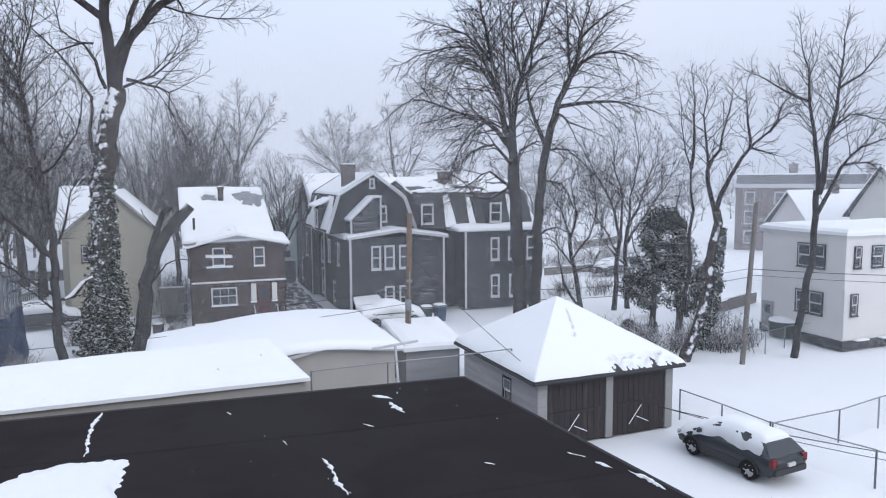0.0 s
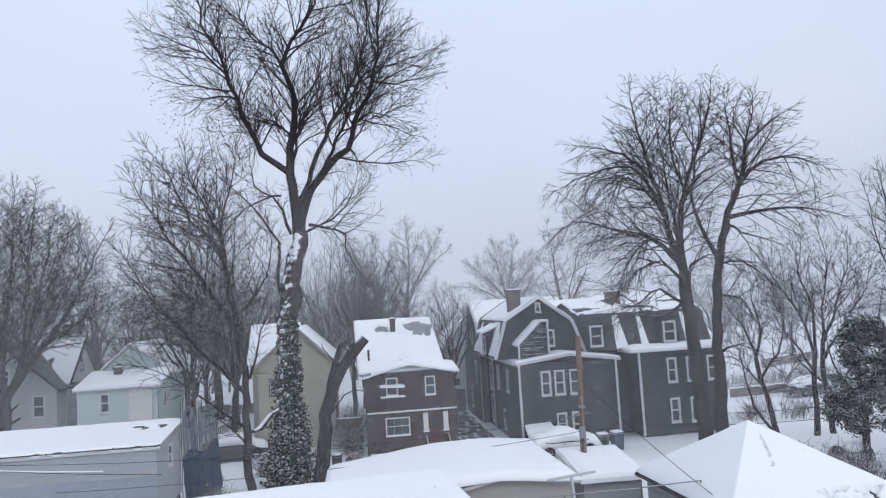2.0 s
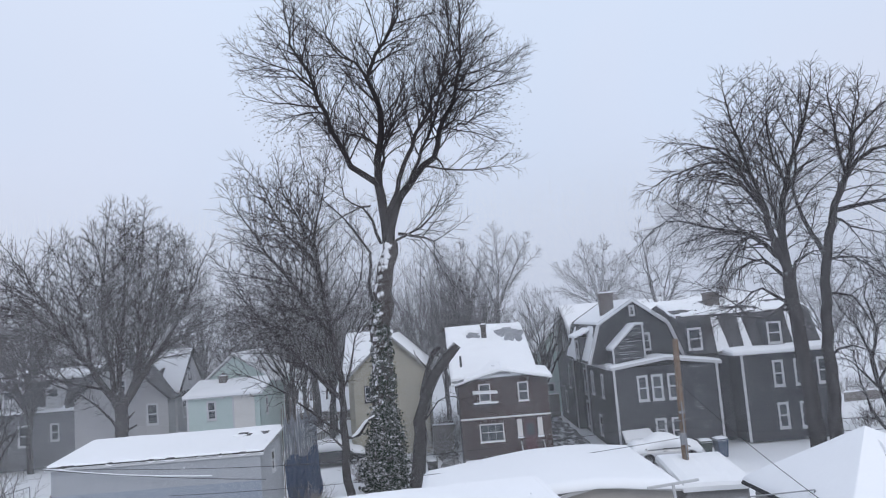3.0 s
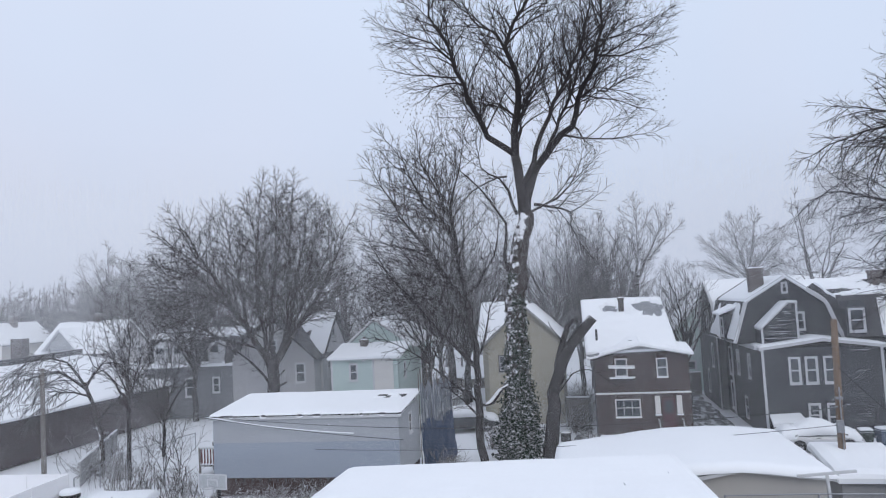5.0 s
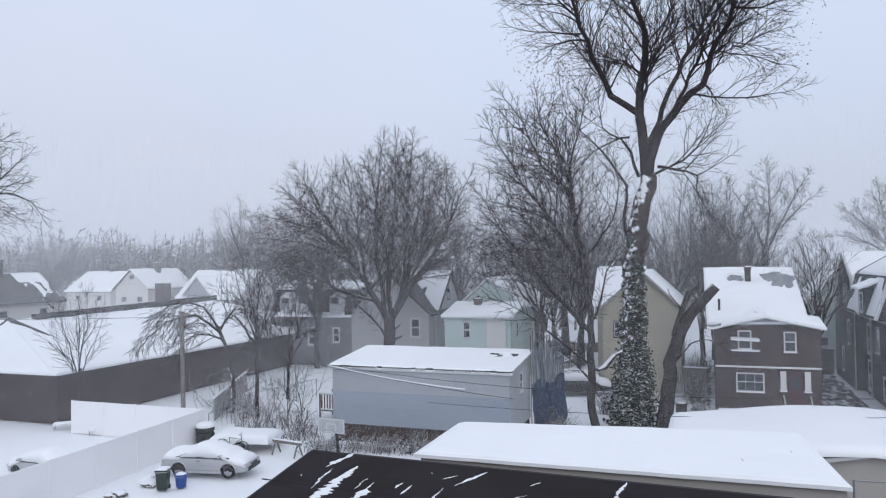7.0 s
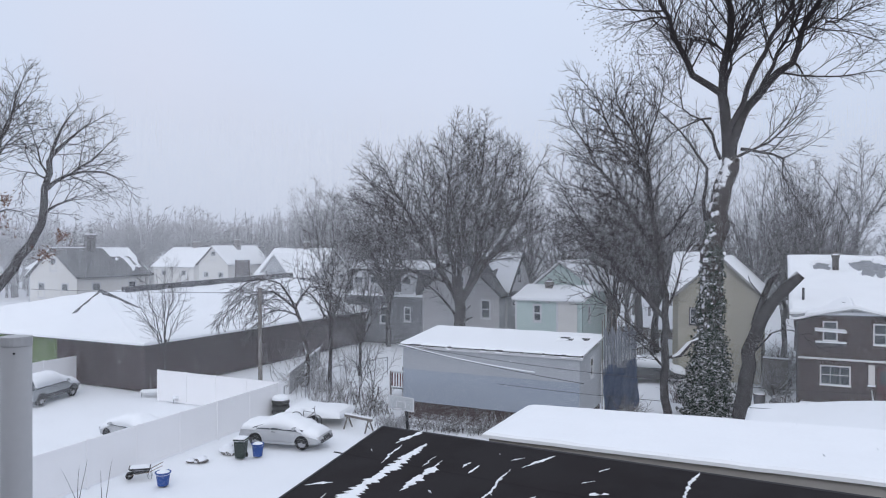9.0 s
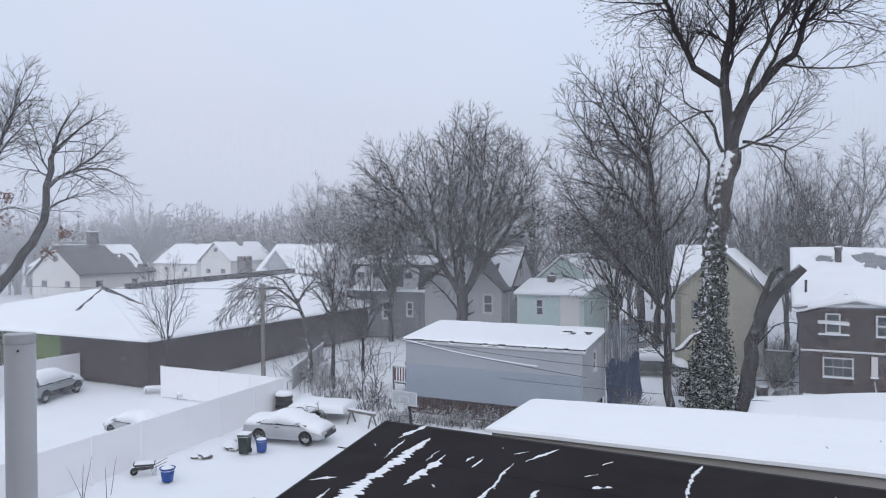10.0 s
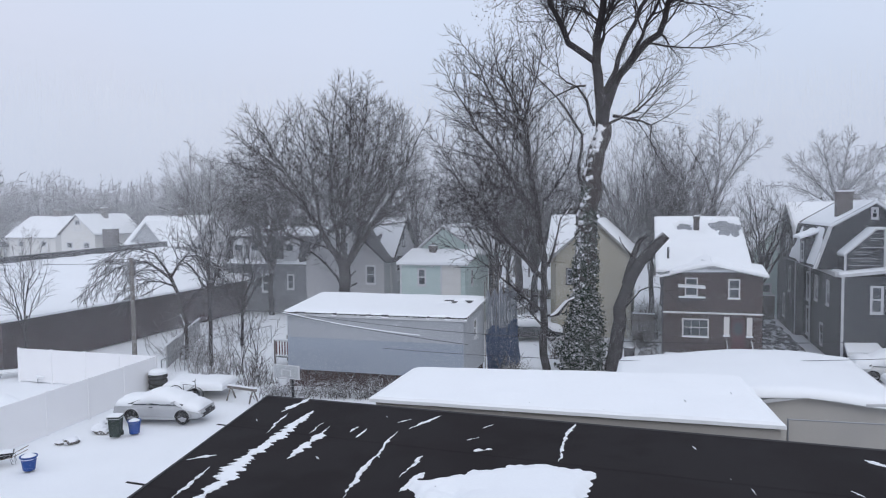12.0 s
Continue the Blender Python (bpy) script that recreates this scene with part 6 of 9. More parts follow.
field_right = [
    ([(-0.2, -0.3), (-0.4, 3.4), (-0.3, 5.7)], 0.2, 0.13, 0, False),
    ([(-0.3, 5.5), (0.6, 7.9), (1.4, 10.0), (1.6, 11.9)], 0.11, 0.03, 0.8, True),
    ([(-0.3, 4.9), (-0.1, 7.7), (0.3, 10.4), (0.1, 12.3)], 0.11, 0.03, -0.8, True),
    ([(-0.3, 4.5), (1.1, 6.9), (2.4, 8.8), (2.7, 10.7)], 0.1, 0.03, 0.6, True),
    ([(-0.4, 3.0), (-1.5, 4.1), (-2.3, 5.7)], 0.08, 0.03, -0.6, True),
]
tree("yard_tree", "crooked low-branched bare tree at the edge of the field", (24.5, 41.0), field_low, [(-0.6, 7.0, 2.2, 3.0, 2.0), (0.6, 5.0, 1.5, 2.2, 1.4)], 0.3, 71, group="yard trees", tip=0.0105, droop=0.3, most=2.4)
tree("yard_tree", "bare yard tree with a wide spreading crown", (28.0, 41.6), field_left, [(-0.8, 9.6, 2.4, 3.0, 2.2)], 0.26, 72, group="yard trees", tip=0.0105, most=2.8)
tree("yard_tree", "bare yard tree with a wide spreading crown", (29.2, 41.8), field_right, [(0.9, 9.4, 2.8, 3.2, 2.4), (-1.4, 5.6, 1.4, 1.4, 1.2)], 0.26, 73, group="yard trees", tip=0.0105, most=2.8)
wild("yard_tree", "slim bare tree growing through the brush", (-25.6, 36.7), 12.0, 0.14, 2.2, 6, 74, 0.5, "yard trees", tip=0.009)
wild("yard_tree", "bare tree in front of the grey mansard house", (-32.8, 56.2), 14.5, 0.26, 4.2, 8, 75, 0.55, "yard trees", tip=0.01)
wild("yard_tree", "bare tree in front of the grey mansard house", (-27.2, 42.5), 8.5, 0.12, 2.6, 6, 76, 0.5, "yard trees", tip=0.009)
for i, (x, y, h, sp) in enumerate(((-9.6, 57.5, 16.5, 4.2), (1.4, 60.5, 16.0, 3.6), (-12.2, 55.5, 14.5, 3.8), (-2.6, 63.0, 18.0, 4.4), (-19.6, 66.0, 15.5, 4.4), (7.6, 58.5, 12.0, 3.0), (-0.4, 64.5, 17.0, 4.2), (2.6, 66.5, 15.0, 4.0))):
    wild("yard_tree", "tall bare tree rising between the houses", (x, y), h, 0.24, sp, 8, 130 + i, 0.8 if x > -10 else 1.0, "yard trees")
wild("sapling", "thin bare sapling before the brick hall", (-33.9, 31.3), 8.6, 0.09, 1.8, 5, 77, 0.5, "saplings", twig_len=0.35, tip=0.006)
wild("sapling", "thin bare sapling in the snowy yard", (-20.6, 33.6), 3.4, 0.05, 1.0, 4, 78, 0.45, "saplings", twig_len=0.35, tip=0.006)
wild("sapling", "thin bare sapling in the snowy yard", (-22.4, 35.0), 3.8, 0.05, 1.2, 4, 79, 0.45, "saplings", twig_len=0.35, tip=0.006)

# woods behind the houses
rng = random.Random(5)
kinds = []
for i, (h, r, sp, n) in enumerate(((15, 0.3, 5.0, 8), (17, 0.34, 5.5, 9), (13, 0.26, 4.6, 8), (19, 0.36, 5.0, 8), (14, 0.28, 5.6, 9))):
    kinds.append((h, (0, 70), r, sp, n, 90 + i))
first = {}
spots = []
for x in range(-66, 60, 5):
    spots.append((x + rng.uniform(-2, 2), 76 + rng.uniform(-6, 12), rng.uniform(0.8, 1.05)))
for x in range(-80, 80, 8):
    spots.append((x + rng.uniform(-3, 3), 104 + rng.uniform(-10, 16), rng.uniform(0.85, 1.15)))
for x in range(-34, 10, 5):
    spots.append((x + rng.uniform(-1.2, 1.2), 66.5 + rng.uniform(0, 6), rng.uniform(0.72, 0.95)))
spots += [(-66, 92, 1.12), (-60, 96, 1.15), (-54, 90, 1.05), (-72, 99, 1.1), (-58, 104, 1.2), (-10.5, 63.5, 1.05), (-15.0, 66.0, 0.95), (-7.0, 66.0, 1.0), (-13.0, 70.0, 1.1), (0.5, 70.0, 0.9), (-44.0, 70.5, 0.95), (-36.0, 69.0, 0.9)]
for i, (x, y, s) in enumerate(spots):
    if (-52 < x < -40 and y < 85) or (x > 22 and i % 3) or 4 < x < 22:
        continue
    k = i % len(kinds)
    if k not in first:
        h, at, r, sp, n, seed = kinds[k]
        # TWIG_WOODS pales these crowns, so haze is painted into their colour.
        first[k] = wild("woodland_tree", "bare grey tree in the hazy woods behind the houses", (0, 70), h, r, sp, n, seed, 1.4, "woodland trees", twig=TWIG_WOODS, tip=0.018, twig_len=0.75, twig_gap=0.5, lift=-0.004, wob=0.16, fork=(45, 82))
        first[k].matrix_basis = pose(x, y, 0) @ Matrix.Diagonal((s, s, s, 1))
    else:
        c = copy_thing(first[k], pose(x, y, 0, 0, 0, rng.uniform(0, 360)))
        c.scale = (s, s, s)
tree("lone_tree", "vase-shaped bare tree standing above the far roofs", (6.9, 94.7), [
    ([(-0.5, 0), (-0.4, 7.0), (-0.2, 10.0)], 0.45, 0.35, 0.0, False),
    ([(-0.2, 9.5), (-1.6, 14.0), (-4.2, 18.5)], 0.22, 0.05, 0.6, True),
    ([(-0.2, 9.5), (0.4, 15.0), (0.2, 20.5)], 0.22, 0.05, -0.6, True),
    ([(-0.2, 9.5), (2.2, 14.6), (4.6, 19.0)], 0.22, 0.05, 0.5, True),
    ([(1.4, 12.6), (4.0, 15.4), (5.6, 16.8)], 0.14, 0.04, -0.5, True),
], [(0.7, 17.0, 4.2, 4.0, 3.6), (0.2, 13.5, 2.4, 2.6, 2.0)], 0.5, 97, tip=0.02, twig_len=0.7)
tree("lone_tree", "round-topped bare tree above the far roofs", (22.9, 107.6), [
    ([(0, 0), (0.0, 8.0), (0.1, 10.0)], 0.5, 0.4, 0.0, False),
    ([(0.1, 9.5), (-2.6, 13.0), (-5.6, 15.5)], 0.22, 0.05, 0.6, True),
    ([(0.1, 9.5), (-1.0, 15.0), (-1.6, 18.6)], 0.22, 0.05, -0.6, True),
    ([(0.1, 9.5), (1.2, 15.0), (1.6, 19.0)], 0.22, 0.05, 0.5, True),
    ([(0.1, 9.5), (3.2, 13.4), (6.0, 15.4)], 0.2, 0.05, -0.5, True),
    ([(0.1, 9.0), (-3.6, 11.4), (-7.0, 12.2)], 0.16, 0.04, -0.5, True),
    ([(0.1, 9.0), (4.0, 11.4), (7.0, 11.8)], 0.16, 0.04, 0.5, True),
], [(0.0, 14.8, 6.0, 4.6, 5.0), (0.0, 12.0, 6.0, 2.4, 4.6)], 0.42, 98, tip=0.02, twig_len=0.7)

# tree at the end of the yard with a few brown leaves left
LT = (-38.3, 23.7)
lt = tree("oak_tree", "leaning bare oak with a few withered brown leaves", LT, [
    ([(-3.4, -0.2), (-2.0, 3.5), (0.0, 6.5), (1.3, 8.4), (2.3, 10.3), (2.6, 12.2), (2.7, 13.8)], 0.46, 0.15, 0.0, False),
    ([(2.7, 13.5), (3.2, 15.4), (4.1, 16.9)], 0.12, 0.03, 0.4, True),
    ([(2.7, 13.8), (3.8, 15.1), (5.1, 16.2)], 0.11, 0.03, -0.5, True),
    ([(2.6, 12.2), (3.5, 13.0), (5.5, 13.3), (6.8, 12.2)], 0.13, 0.03, -0.3, True),
    ([(3.8, 13.1), (4.7, 13.9), (6.0, 15.3)], 0.09, 0.03, 0.6, True),
    ([(2.4, 10.8), (3.2, 11.4), (4.4, 11.7)], 0.1, 0.03, -0.5, True),
    ([(2.6, 13.1), (2.1, 14.4), (1.9, 15.5)], 0.06, 0.02, 0.5, True),
    ([(2.5, 12.8), (1.6, 13.1), (1.4, 12.2)], 0.06, 0.02, -0.5, True),
    ([(-2.4, 2.6), (-1.6, 8.0), (-0.8, 11.5), (0.0, 13.6), (0.7, 15.5), (1.6, 18.5)], 0.3, 0.04, 0.5, True),
    ([(0.1, 14.0), (1.0, 16.1), (2.0, 17.8)], 0.09, 0.03, -0.5, True),
    ([(-0.2, 13.0), (0.8, 14.7), (1.7, 15.9)], 0.08, 0.03, 0.5, True),
    ([(-0.8, 11.5), (-2.6, 15.0), (-3.4, 19.0)], 0.15, 0.03, 0.8, True),
    ([(-1.2, 9.8), (0.6, 11.0), (1.6, 10.8)], 0.08, 0.03, -0.6, True),
], [(4.2, 14.0, 2.9, 2.6, 2.0), (5.4, 12.6, 1.7, 1.5, 1.4), (0.4, 16.0, 2.4, 3.2, 2.2), (3.6, 11.4, 1.4, 0.9, 1.2), (-2.2, 16.0, 2.6, 3.4, 2.4)], 0.3, 101, tip=0.0095, droop=0.2, most=3.0)
DRY = material("withered_leaves", (0.13, 0.06, 0.035), 0.9, 2.0, 0.4, 20.0, 0.3, 0.0)


def on_oak(rng):
    k = rng.choice(((3.3, 9.6, 0.5), (2.5, 8.6, 0.6), (0.3, 10.4, 1.0), (0.6, 11.6, 0.5), (-0.6, 9.0, 0.9)))
    side, deep = facing(LT)
    p = side * (k[0] + rng.gauss(0, 0.5) * k[2]) + deep * rng.gauss(0, 0.5) + Vector((0, 0, k[1] + rng.gauss(0, 0.35) * k[2]))
    return p, Vector((rng.gauss(0, 1), rng.gauss(0, 1), 0.5)).normalized()


leaves("leaves", 420, on_oak, 0.085, 7, DRY, lt, "withered brown leaves")

# ivy-covered evergreen thicket by the lane
EV = (26.2, 33.5)
ev = tree("ivy_thicket", "dark ivy-smothered trees dusted with snow", EV, [
    ([(-1.2, -0.2), (-1.0, 3.0), (-1.4, 6.2)], 0.22, 0.1, 0.0, False),
    ([(0.4, -0.2), (0.3, 3.0), (0.6, 6.6)], 0.24, 0.1, 0.0, False),
    ([(1.5, -0.2), (1.6, 2.6), (1.9, 5.4)], 0.2, 0.1, 0.0, False),
    ([(-1.0, 3.0), (-2.2, 5.0), (-2.4, 7.2)], 0.08, 0.03, 0.4, True),
    ([(0.5, 5.4), (0.2, 7.4), (0.4, 9.0)], 0.08, 0.03, -0.4, True),
], [(-1.6, 6.0, 1.2, 1.8, 1.0), (0.4, 7.6, 0.9, 1.6, 0.8)], 0.5, 111, most=1.6)
EV_CLUMPS = []
ev_rng = random.Random(3)
for _ in range(110):
    z = ev_rng.uniform(1.7, 7.3)
    half = 2.5 * min(1.0, (z - 0.7) / 1.6) * (1 - max(0.0, z - 3.2) / 5.2)
    EV_CLUMPS.append((-0.15 * (z - 2.0) + ev_rng.uniform(-1, 1) * half, z, ev_rng.uniform(0.4, 0.66)))


def on_thicket(rng):
    u, z, r = rng.choice(EV_CLUMPS)
    d = Vector((rng.gauss(0, 1), rng.gauss(0, 1), rng.gauss(0, 0.8))).normalized()
    side, deep = facing(EV)
    rr = r * (0.2 + 0.8 * rng.random() ** 0.6) * (1 + 0.35 * noise.noise(d * 2 + Vector((u, z, 0))))
    return side * u + Vector((0, 0, z)) + d * rr, d


leaves("ivy", 26000, on_thicket, 0.066, 9, IVY_DARK, ev, "dark ivy leaves with specks of snow")


def on_lean(rng):
    z = rng.uniform(0.6, 6.6)
    side, deep = facing((23.6, 28.4))
    a = rng.uniform(0, 6.283)
    out = Vector((math.cos(a), math.sin(a), 0.1))
    return side * (0.1 + 0.24 * min(z, 3) + 0.07 * max(0, z - 3)) + out * (0.2 + 0.2 * rng.random() * (1.2 - z / 8)) + Vector((0, 0, z)), out


for ob in [o for o in scene.objects if o.name.startswith("leaning_tree")]:
    leaves("ivy", 2200, on_lean, 0.065, 12, IVY_DARK, ob, "ivy round the leaning trunk")


# ---------------------------------------------------------------- brush, brambles and hedges
def brush(name, label, spots_, n, h, seed, mat=None, droop=0.0):
    rng = random.Random(seed)
    w = Wood()
    for _ in range(n):
        x, y, r = rng.choice(spots_)
        p = Vector((x + rng.gauss(0, r * 0.5), y + rng.gauss(0, r * 0.4), -0.05))
        d = Vector((rng.gauss(0, 0.5), rng.gauss(0, 0.5), 1)).normalized()
        ln = h * rng.uniform(0.4, 1.1)
        pts = bend(rng, p, d, ln, 5, 0.16, -droop * 0.12)
        w.limb(pts, [0.02 * (1 - 0.13 * k) for k in range(6)], 3)
        for _ in range(4):
            q, wy = along(pts, rng.uniform(0.25, 0.98))
            w.limb(bend(rng, q, sprout(rng, wy, 45, 0.1), ln * 0.35, 3, 0.2, -droop * 0.15), [0.012, 0.01, 0.009, 0.007], 3)
    ob = w.link(name, mat or BRUSH)
    return tagged(ob, label, "brush", kind="stuff")


brush("bramble_brush", "tangled snowy brambles along the yard fence", [(-24, 34, 1.5), (-22.5, 35.2, 1.2), (-26, 36.5, 1.6), (-28.5, 38, 1.6), (-20.5, 33.2, 1.2)], 260, 1.5, 3)
brush("thicket", "tall leafless thicket between the fence and the grey pole", [(-26, 38, 1.4), (-27.5, 40, 1.6), (-29.5, 39, 1.6), (-28.5, 43, 1.8), (-31, 42, 1.8), (-33, 45, 1.8), (-30, 47, 2.0)], 60, 2.8, 13, droop=0.5)
brush("brush_pile", "heap of snowy cut branches in front of the shed", [(-18.0, 31.3, 0.9), (-16.6, 31.8, 0.9), (-15.0, 32.0, 0.8), (-13.6, 32.2, 0.7), (-12.4, 32.3, 0.6)], 380, 0.9, 4, droop=1.0)
brush("lane_brush", "low snowy brambles along the lane", [(24.6, 30.5, 1.0), (26.2, 30.2, 0.9), (22.4, 30.8, 1.0), (23.4, 33.0, 1.2), (21.0, 33.5, 1.0)], 420, 1.5, 5)
brush("field_brush", "sparse dry weeds in the snowy field", [(31 + i * 1.3, 50 + (i * 7) % 11, 2.0) for i in range(10)] + [(24 + i, 62 + (i * 5) % 9, 2.0) for i in range(8)], 240, 1.3, 6)
brush("hedge_row", "dark leafless hedge across the snowy field", [(31.5 + i * 1.1, 63.0 + 0.25 * i + (i * 3) % 2, 1.0) for i in range(16)], 420, 1.6, 16)
brush("lane_scrub", "tangled snowy scrub between the lane and the white house", [(26.8, 29.5, 0.9), (28.2, 30.2, 0.9), (29.4, 31.5, 1.0), (27.4, 32.5, 1.0), (30.0, 34.5, 1.2), (31.6, 37.0, 1.2)], 420, 1.1, 17)
brush("fence_brush", "dry stalks along the field fence", [(26.5 + i * 0.9, 47.5 + (i * 5) % 4, 0.9) for i in range(12)], 300, 1.2, 18)
brush("garden_brush", "snowy shrubs beside the brick house", [(-0.6, 37.2, 0.6), (0.2, 37.8, 0.5), (0.0, 40.4, 0.6), (-0.2, 42.6, 0.7), (-5.8, 44.0, 0.7), (-7.6, 37.6, 0.6)], 380, 1.3, 8)


brush("passage_brush", "leafless bushes in the gap beside the yellow house", [(-0.9, 48.6, 0.5), (-0.8, 52.0, 0.6), (-0.4, 55.5, 0.7), (-0.9, 58.0, 0.7)], 240, 2.4, 21)


# willow-like limbs drooping by the grey pole
tree("drooping_tree", "small crooked tree with snow-laden drooping limbs", (-29.0, 37.2), [
    ([(0.9, -0.2), (1.0, 2.2), (0.6, 4.2), (0.2, 5.4)], 0.16, 0.1, 0.0, False),
    ([(0.3, 5.0), (-1.2, 6.2), (-2.8, 5.8), (-4.4, 4.6)], 0.09, 0.03, -0.8, True),
    ([(0.3, 5.0), (-0.8, 6.6), (-2.2, 7.0), (-3.4, 6.2)], 0.08, 0.03, 0.8, True),
    ([(0.3, 5.2), (1.2, 6.4), (2.4, 6.2), (3.2, 5.0)], 0.08, 0.03, -0.4, True),
    ([(0.8, 3.0), (2.2, 4.6), (3.0, 4.4)], 0.07, 0.03, -0.6, True),
    ([(0.4, 4.6), (-1.2, 5.0), (-2.4, 3.8)], 0.07, 0.03, -0.6, True),
], [(-2.2, 5.6, 2.8, 1.7, 1.8), (-3.4, 4.4, 1.8, 1.2, 1.4), (1.8, 5.6, 1.8, 1.5, 1.5), (2.4, 4.0, 1.2, 1.2, 1.0), (0.6, 6.4, 1.6, 1.2, 1.4)], 0.17, 121, BARK_SNOWY, droop=0.8, lift=0.0, twig_len=0.45, tip=0.013, most=2.4)


# ---------------------------------------------------------------- snow on the black roof
def drift(pts, width, seed, h=0.04):
    """A streak of snow along a line on the roof, ragged at its sides."""
    bm = bmesh.new()
    rng = random.Random(seed)
    P = []
    for (xa, ya), (xb, yb) in zip(pts, pts[1:]):
        n = max(3, int(math.hypot(xb - xa, yb - ya) / 0.05))
        P += [(xa + (xb - xa) * i / n, ya + (yb - ya) * i / n) for i in range(n)]
    P.append(pts[-1])
    rows = []
    for i, (x, y) in enumerate(P):
        a, b = P[max(i - 1, 0)], P[min(i + 1, len(P) - 1)]
        d = Vector((b[0] - a[0], b[1] - a[1])).normalized()
        nx, ny = -d.y, d.x
        t = i / (len(P) - 1)
        w = width * (math.sin(math.pi * min(max(t, 0.03), 0.97)) ** 0.6) * (0.7 + 0.8 * noise.noise(Vector((x * 2.3, y * 2.3, seed))) + 0.75 * noise.noise(Vector((x * 7.5, y * 7.5, seed))))
        w = max(w, 0.012)
        off = 0.07 * noise.noise(Vector((x * 1.4, y * 1.4, seed + 9))) + 0.045 * noise.noise(Vector((x * 5.1, y * 5.1, seed + 4)))
        wl_, wr_ = w * (0.3 + 0.6 * rng.random()), w * (0.3 + 0.6 * rng.random())
        x, y = x + nx * off, y + ny * off
        k = min(1, w / 0.1)
        rows.append([bm.verts.new(v) for v in ((x - nx * wl_, y - ny * wl_, 3.0), (x - nx * wl_ * 0.5, y - ny * wl_ * 0.5, 3.0 + h * k), (x + nx * wr_ * 0.5, y + ny * wr_ * 0.5, 3.0 + h * k), (x + nx * wr_, y + ny * wr_, 3.0))])
    for a, b in zip(rows, rows[1:]):
        for k in range(3):
            bm.faces.new((a[k], a[k + 1], b[k + 1], b[k]))
    bmesh.ops.recalc_face_normals(bm, faces=bm.faces[:])
    return bm


for i, (pts, w) in enumerate((
        ([(-9.3, 12.2), (-9.8, 15.6), (-10.0, 18.3), (-10.15, 19.6)], 0.5), ([(-11.0, 19.3), (-10.9, 21.0)], 0.2), ([(-10.4, 17.3), (-10.75, 19.2)], 0.08),
        ([(-8.8, 15.6), (-8.8, 16.8), (-8.95, 18.3)], 0.28), ([(-6.3, 12.6), (-6.7, 15.8), (-6.9, 17.8), (-6.9, 18.4)], 0.13), ([(-6.65, 18.7), (-6.2, 20.2)], 0.09),
        ([(-5.7, 15.2), (-5.6, 16.7)], 0.17), ([(-2.3, 17.2), (-2.35, 18.9), (-2.2, 20.5)], 0.13), ([(-11.2, 14.9), (-10.65, 15.35)], 0.12), ([(-5.4, 14.4), (-5.2, 15.6)], 0.3),
        ([(-4.45, 17.35), (-4.05, 17.65)], 0.22), ([(-4.7, 19.3), (-4.5, 19.75)], 0.05), ([(4.85, 19.25), (5.3, 18.75)], 0.14), ([(5.1, 18.5), (5.25, 17.5)], 0.16),
        ([(2.65, 15.2), (2.8, 13.2)], 0.13), ([(4.05, 17.05), (4.25, 16.75)], 0.08), ([(5.95, 13.75), (6.1, 13.55)], 0.05), ([(0.88, 19.25), (1.0, 19.0)], 0.08),
        ([(8.55, 12.3), (8.7, 11.2)], 0.14), ([(-7.8, 17.6), (-7.85, 18.4)], 0.09), ([(-8.2, 18.0), (-8.15, 18.5)], 0.08), ([(-9.2, 17.6), (-9.3, 18.6)], 0.06),
        ([(-9.9, 12.2), (-10.3, 14.6)], 0.1), ([(-4.9, 18.2), (-4.6, 18.5)], 0.04), ([(7.9, 13.6), (8.1, 13.2)], 0.05), ([(8.2, 12.9), (8.35, 12.5)], 0.07), ([(-7.2, 19.2), (-6.9, 19.6)], 0.04), ([(2.0, 16.6), (2.1, 16.3)], 0.05))):
    part("snow_streak", drift(pts, w * 0.8, i * 3.1), SNOW, low)
bm = bmesh.new()
NU, NV = 80, 120
g = []
for j in range(NV + 1):
    row = []
    for i in range(NU + 1):
        x, y = -5.4 + 4.2 * i / NU, 9.0 + 8.5 * j / NV
        edge = min((-1.55 + 0.02 * (y - 9) - x) * 1.6, (16.7 - y - 0.22 * (x + 2.2) ** 2) * 0.9, (x + 5.1 - 0.3 * math.sin(y)) * 0.7 + 0.45 * noise.noise(Vector((x * 1.1, y * 1.1, 4.0))))
        edge += (0.55 if x < -2.2 else 0.2) * noise.noise(Vector((x * 1.3, y * 1.3, 6.0))) + 0.18 * noise.noise(Vector((x * 4.3, y * 4.3, 2.0)))
        h = 0.22 * math.tanh(edge * 2.2) + 0.015 * noise.noise(Vector((x * 3, y * 3, 1)))
        row.append(bm.verts.new((x, y, 3.0 + max(h, -0.05))))
    g.append(row)
for j in range(NV):
    for i in range(NU):
        bm.faces.new((g[j][i], g[j][i + 1], g[j + 1][i + 1], g[j + 1][i]))
drifted = part("snow_drift", bm, SNOW, low, "broad patch of wind-packed snow")
smooth(drifted)
bm = bmesh.new()
for x0, y0, x1, y1 in ((-12.2, 17.6, 8.2, 16.4), (-11.6, 13.2, 8.6, 12.2), (-11.2, 8.6, 9.0, 7.8)):
    a, b = Vector((x0, y0, 3.003)), Vector((x1, y1, 3.003))
    solid([a, b, b + Vector((0, 0.09, 0.006)), a + Vector((0, 0.09, 0.006))], [(0, 1, 2, 3)], bm)
part("roof_seam", bm, RUBBER, low)


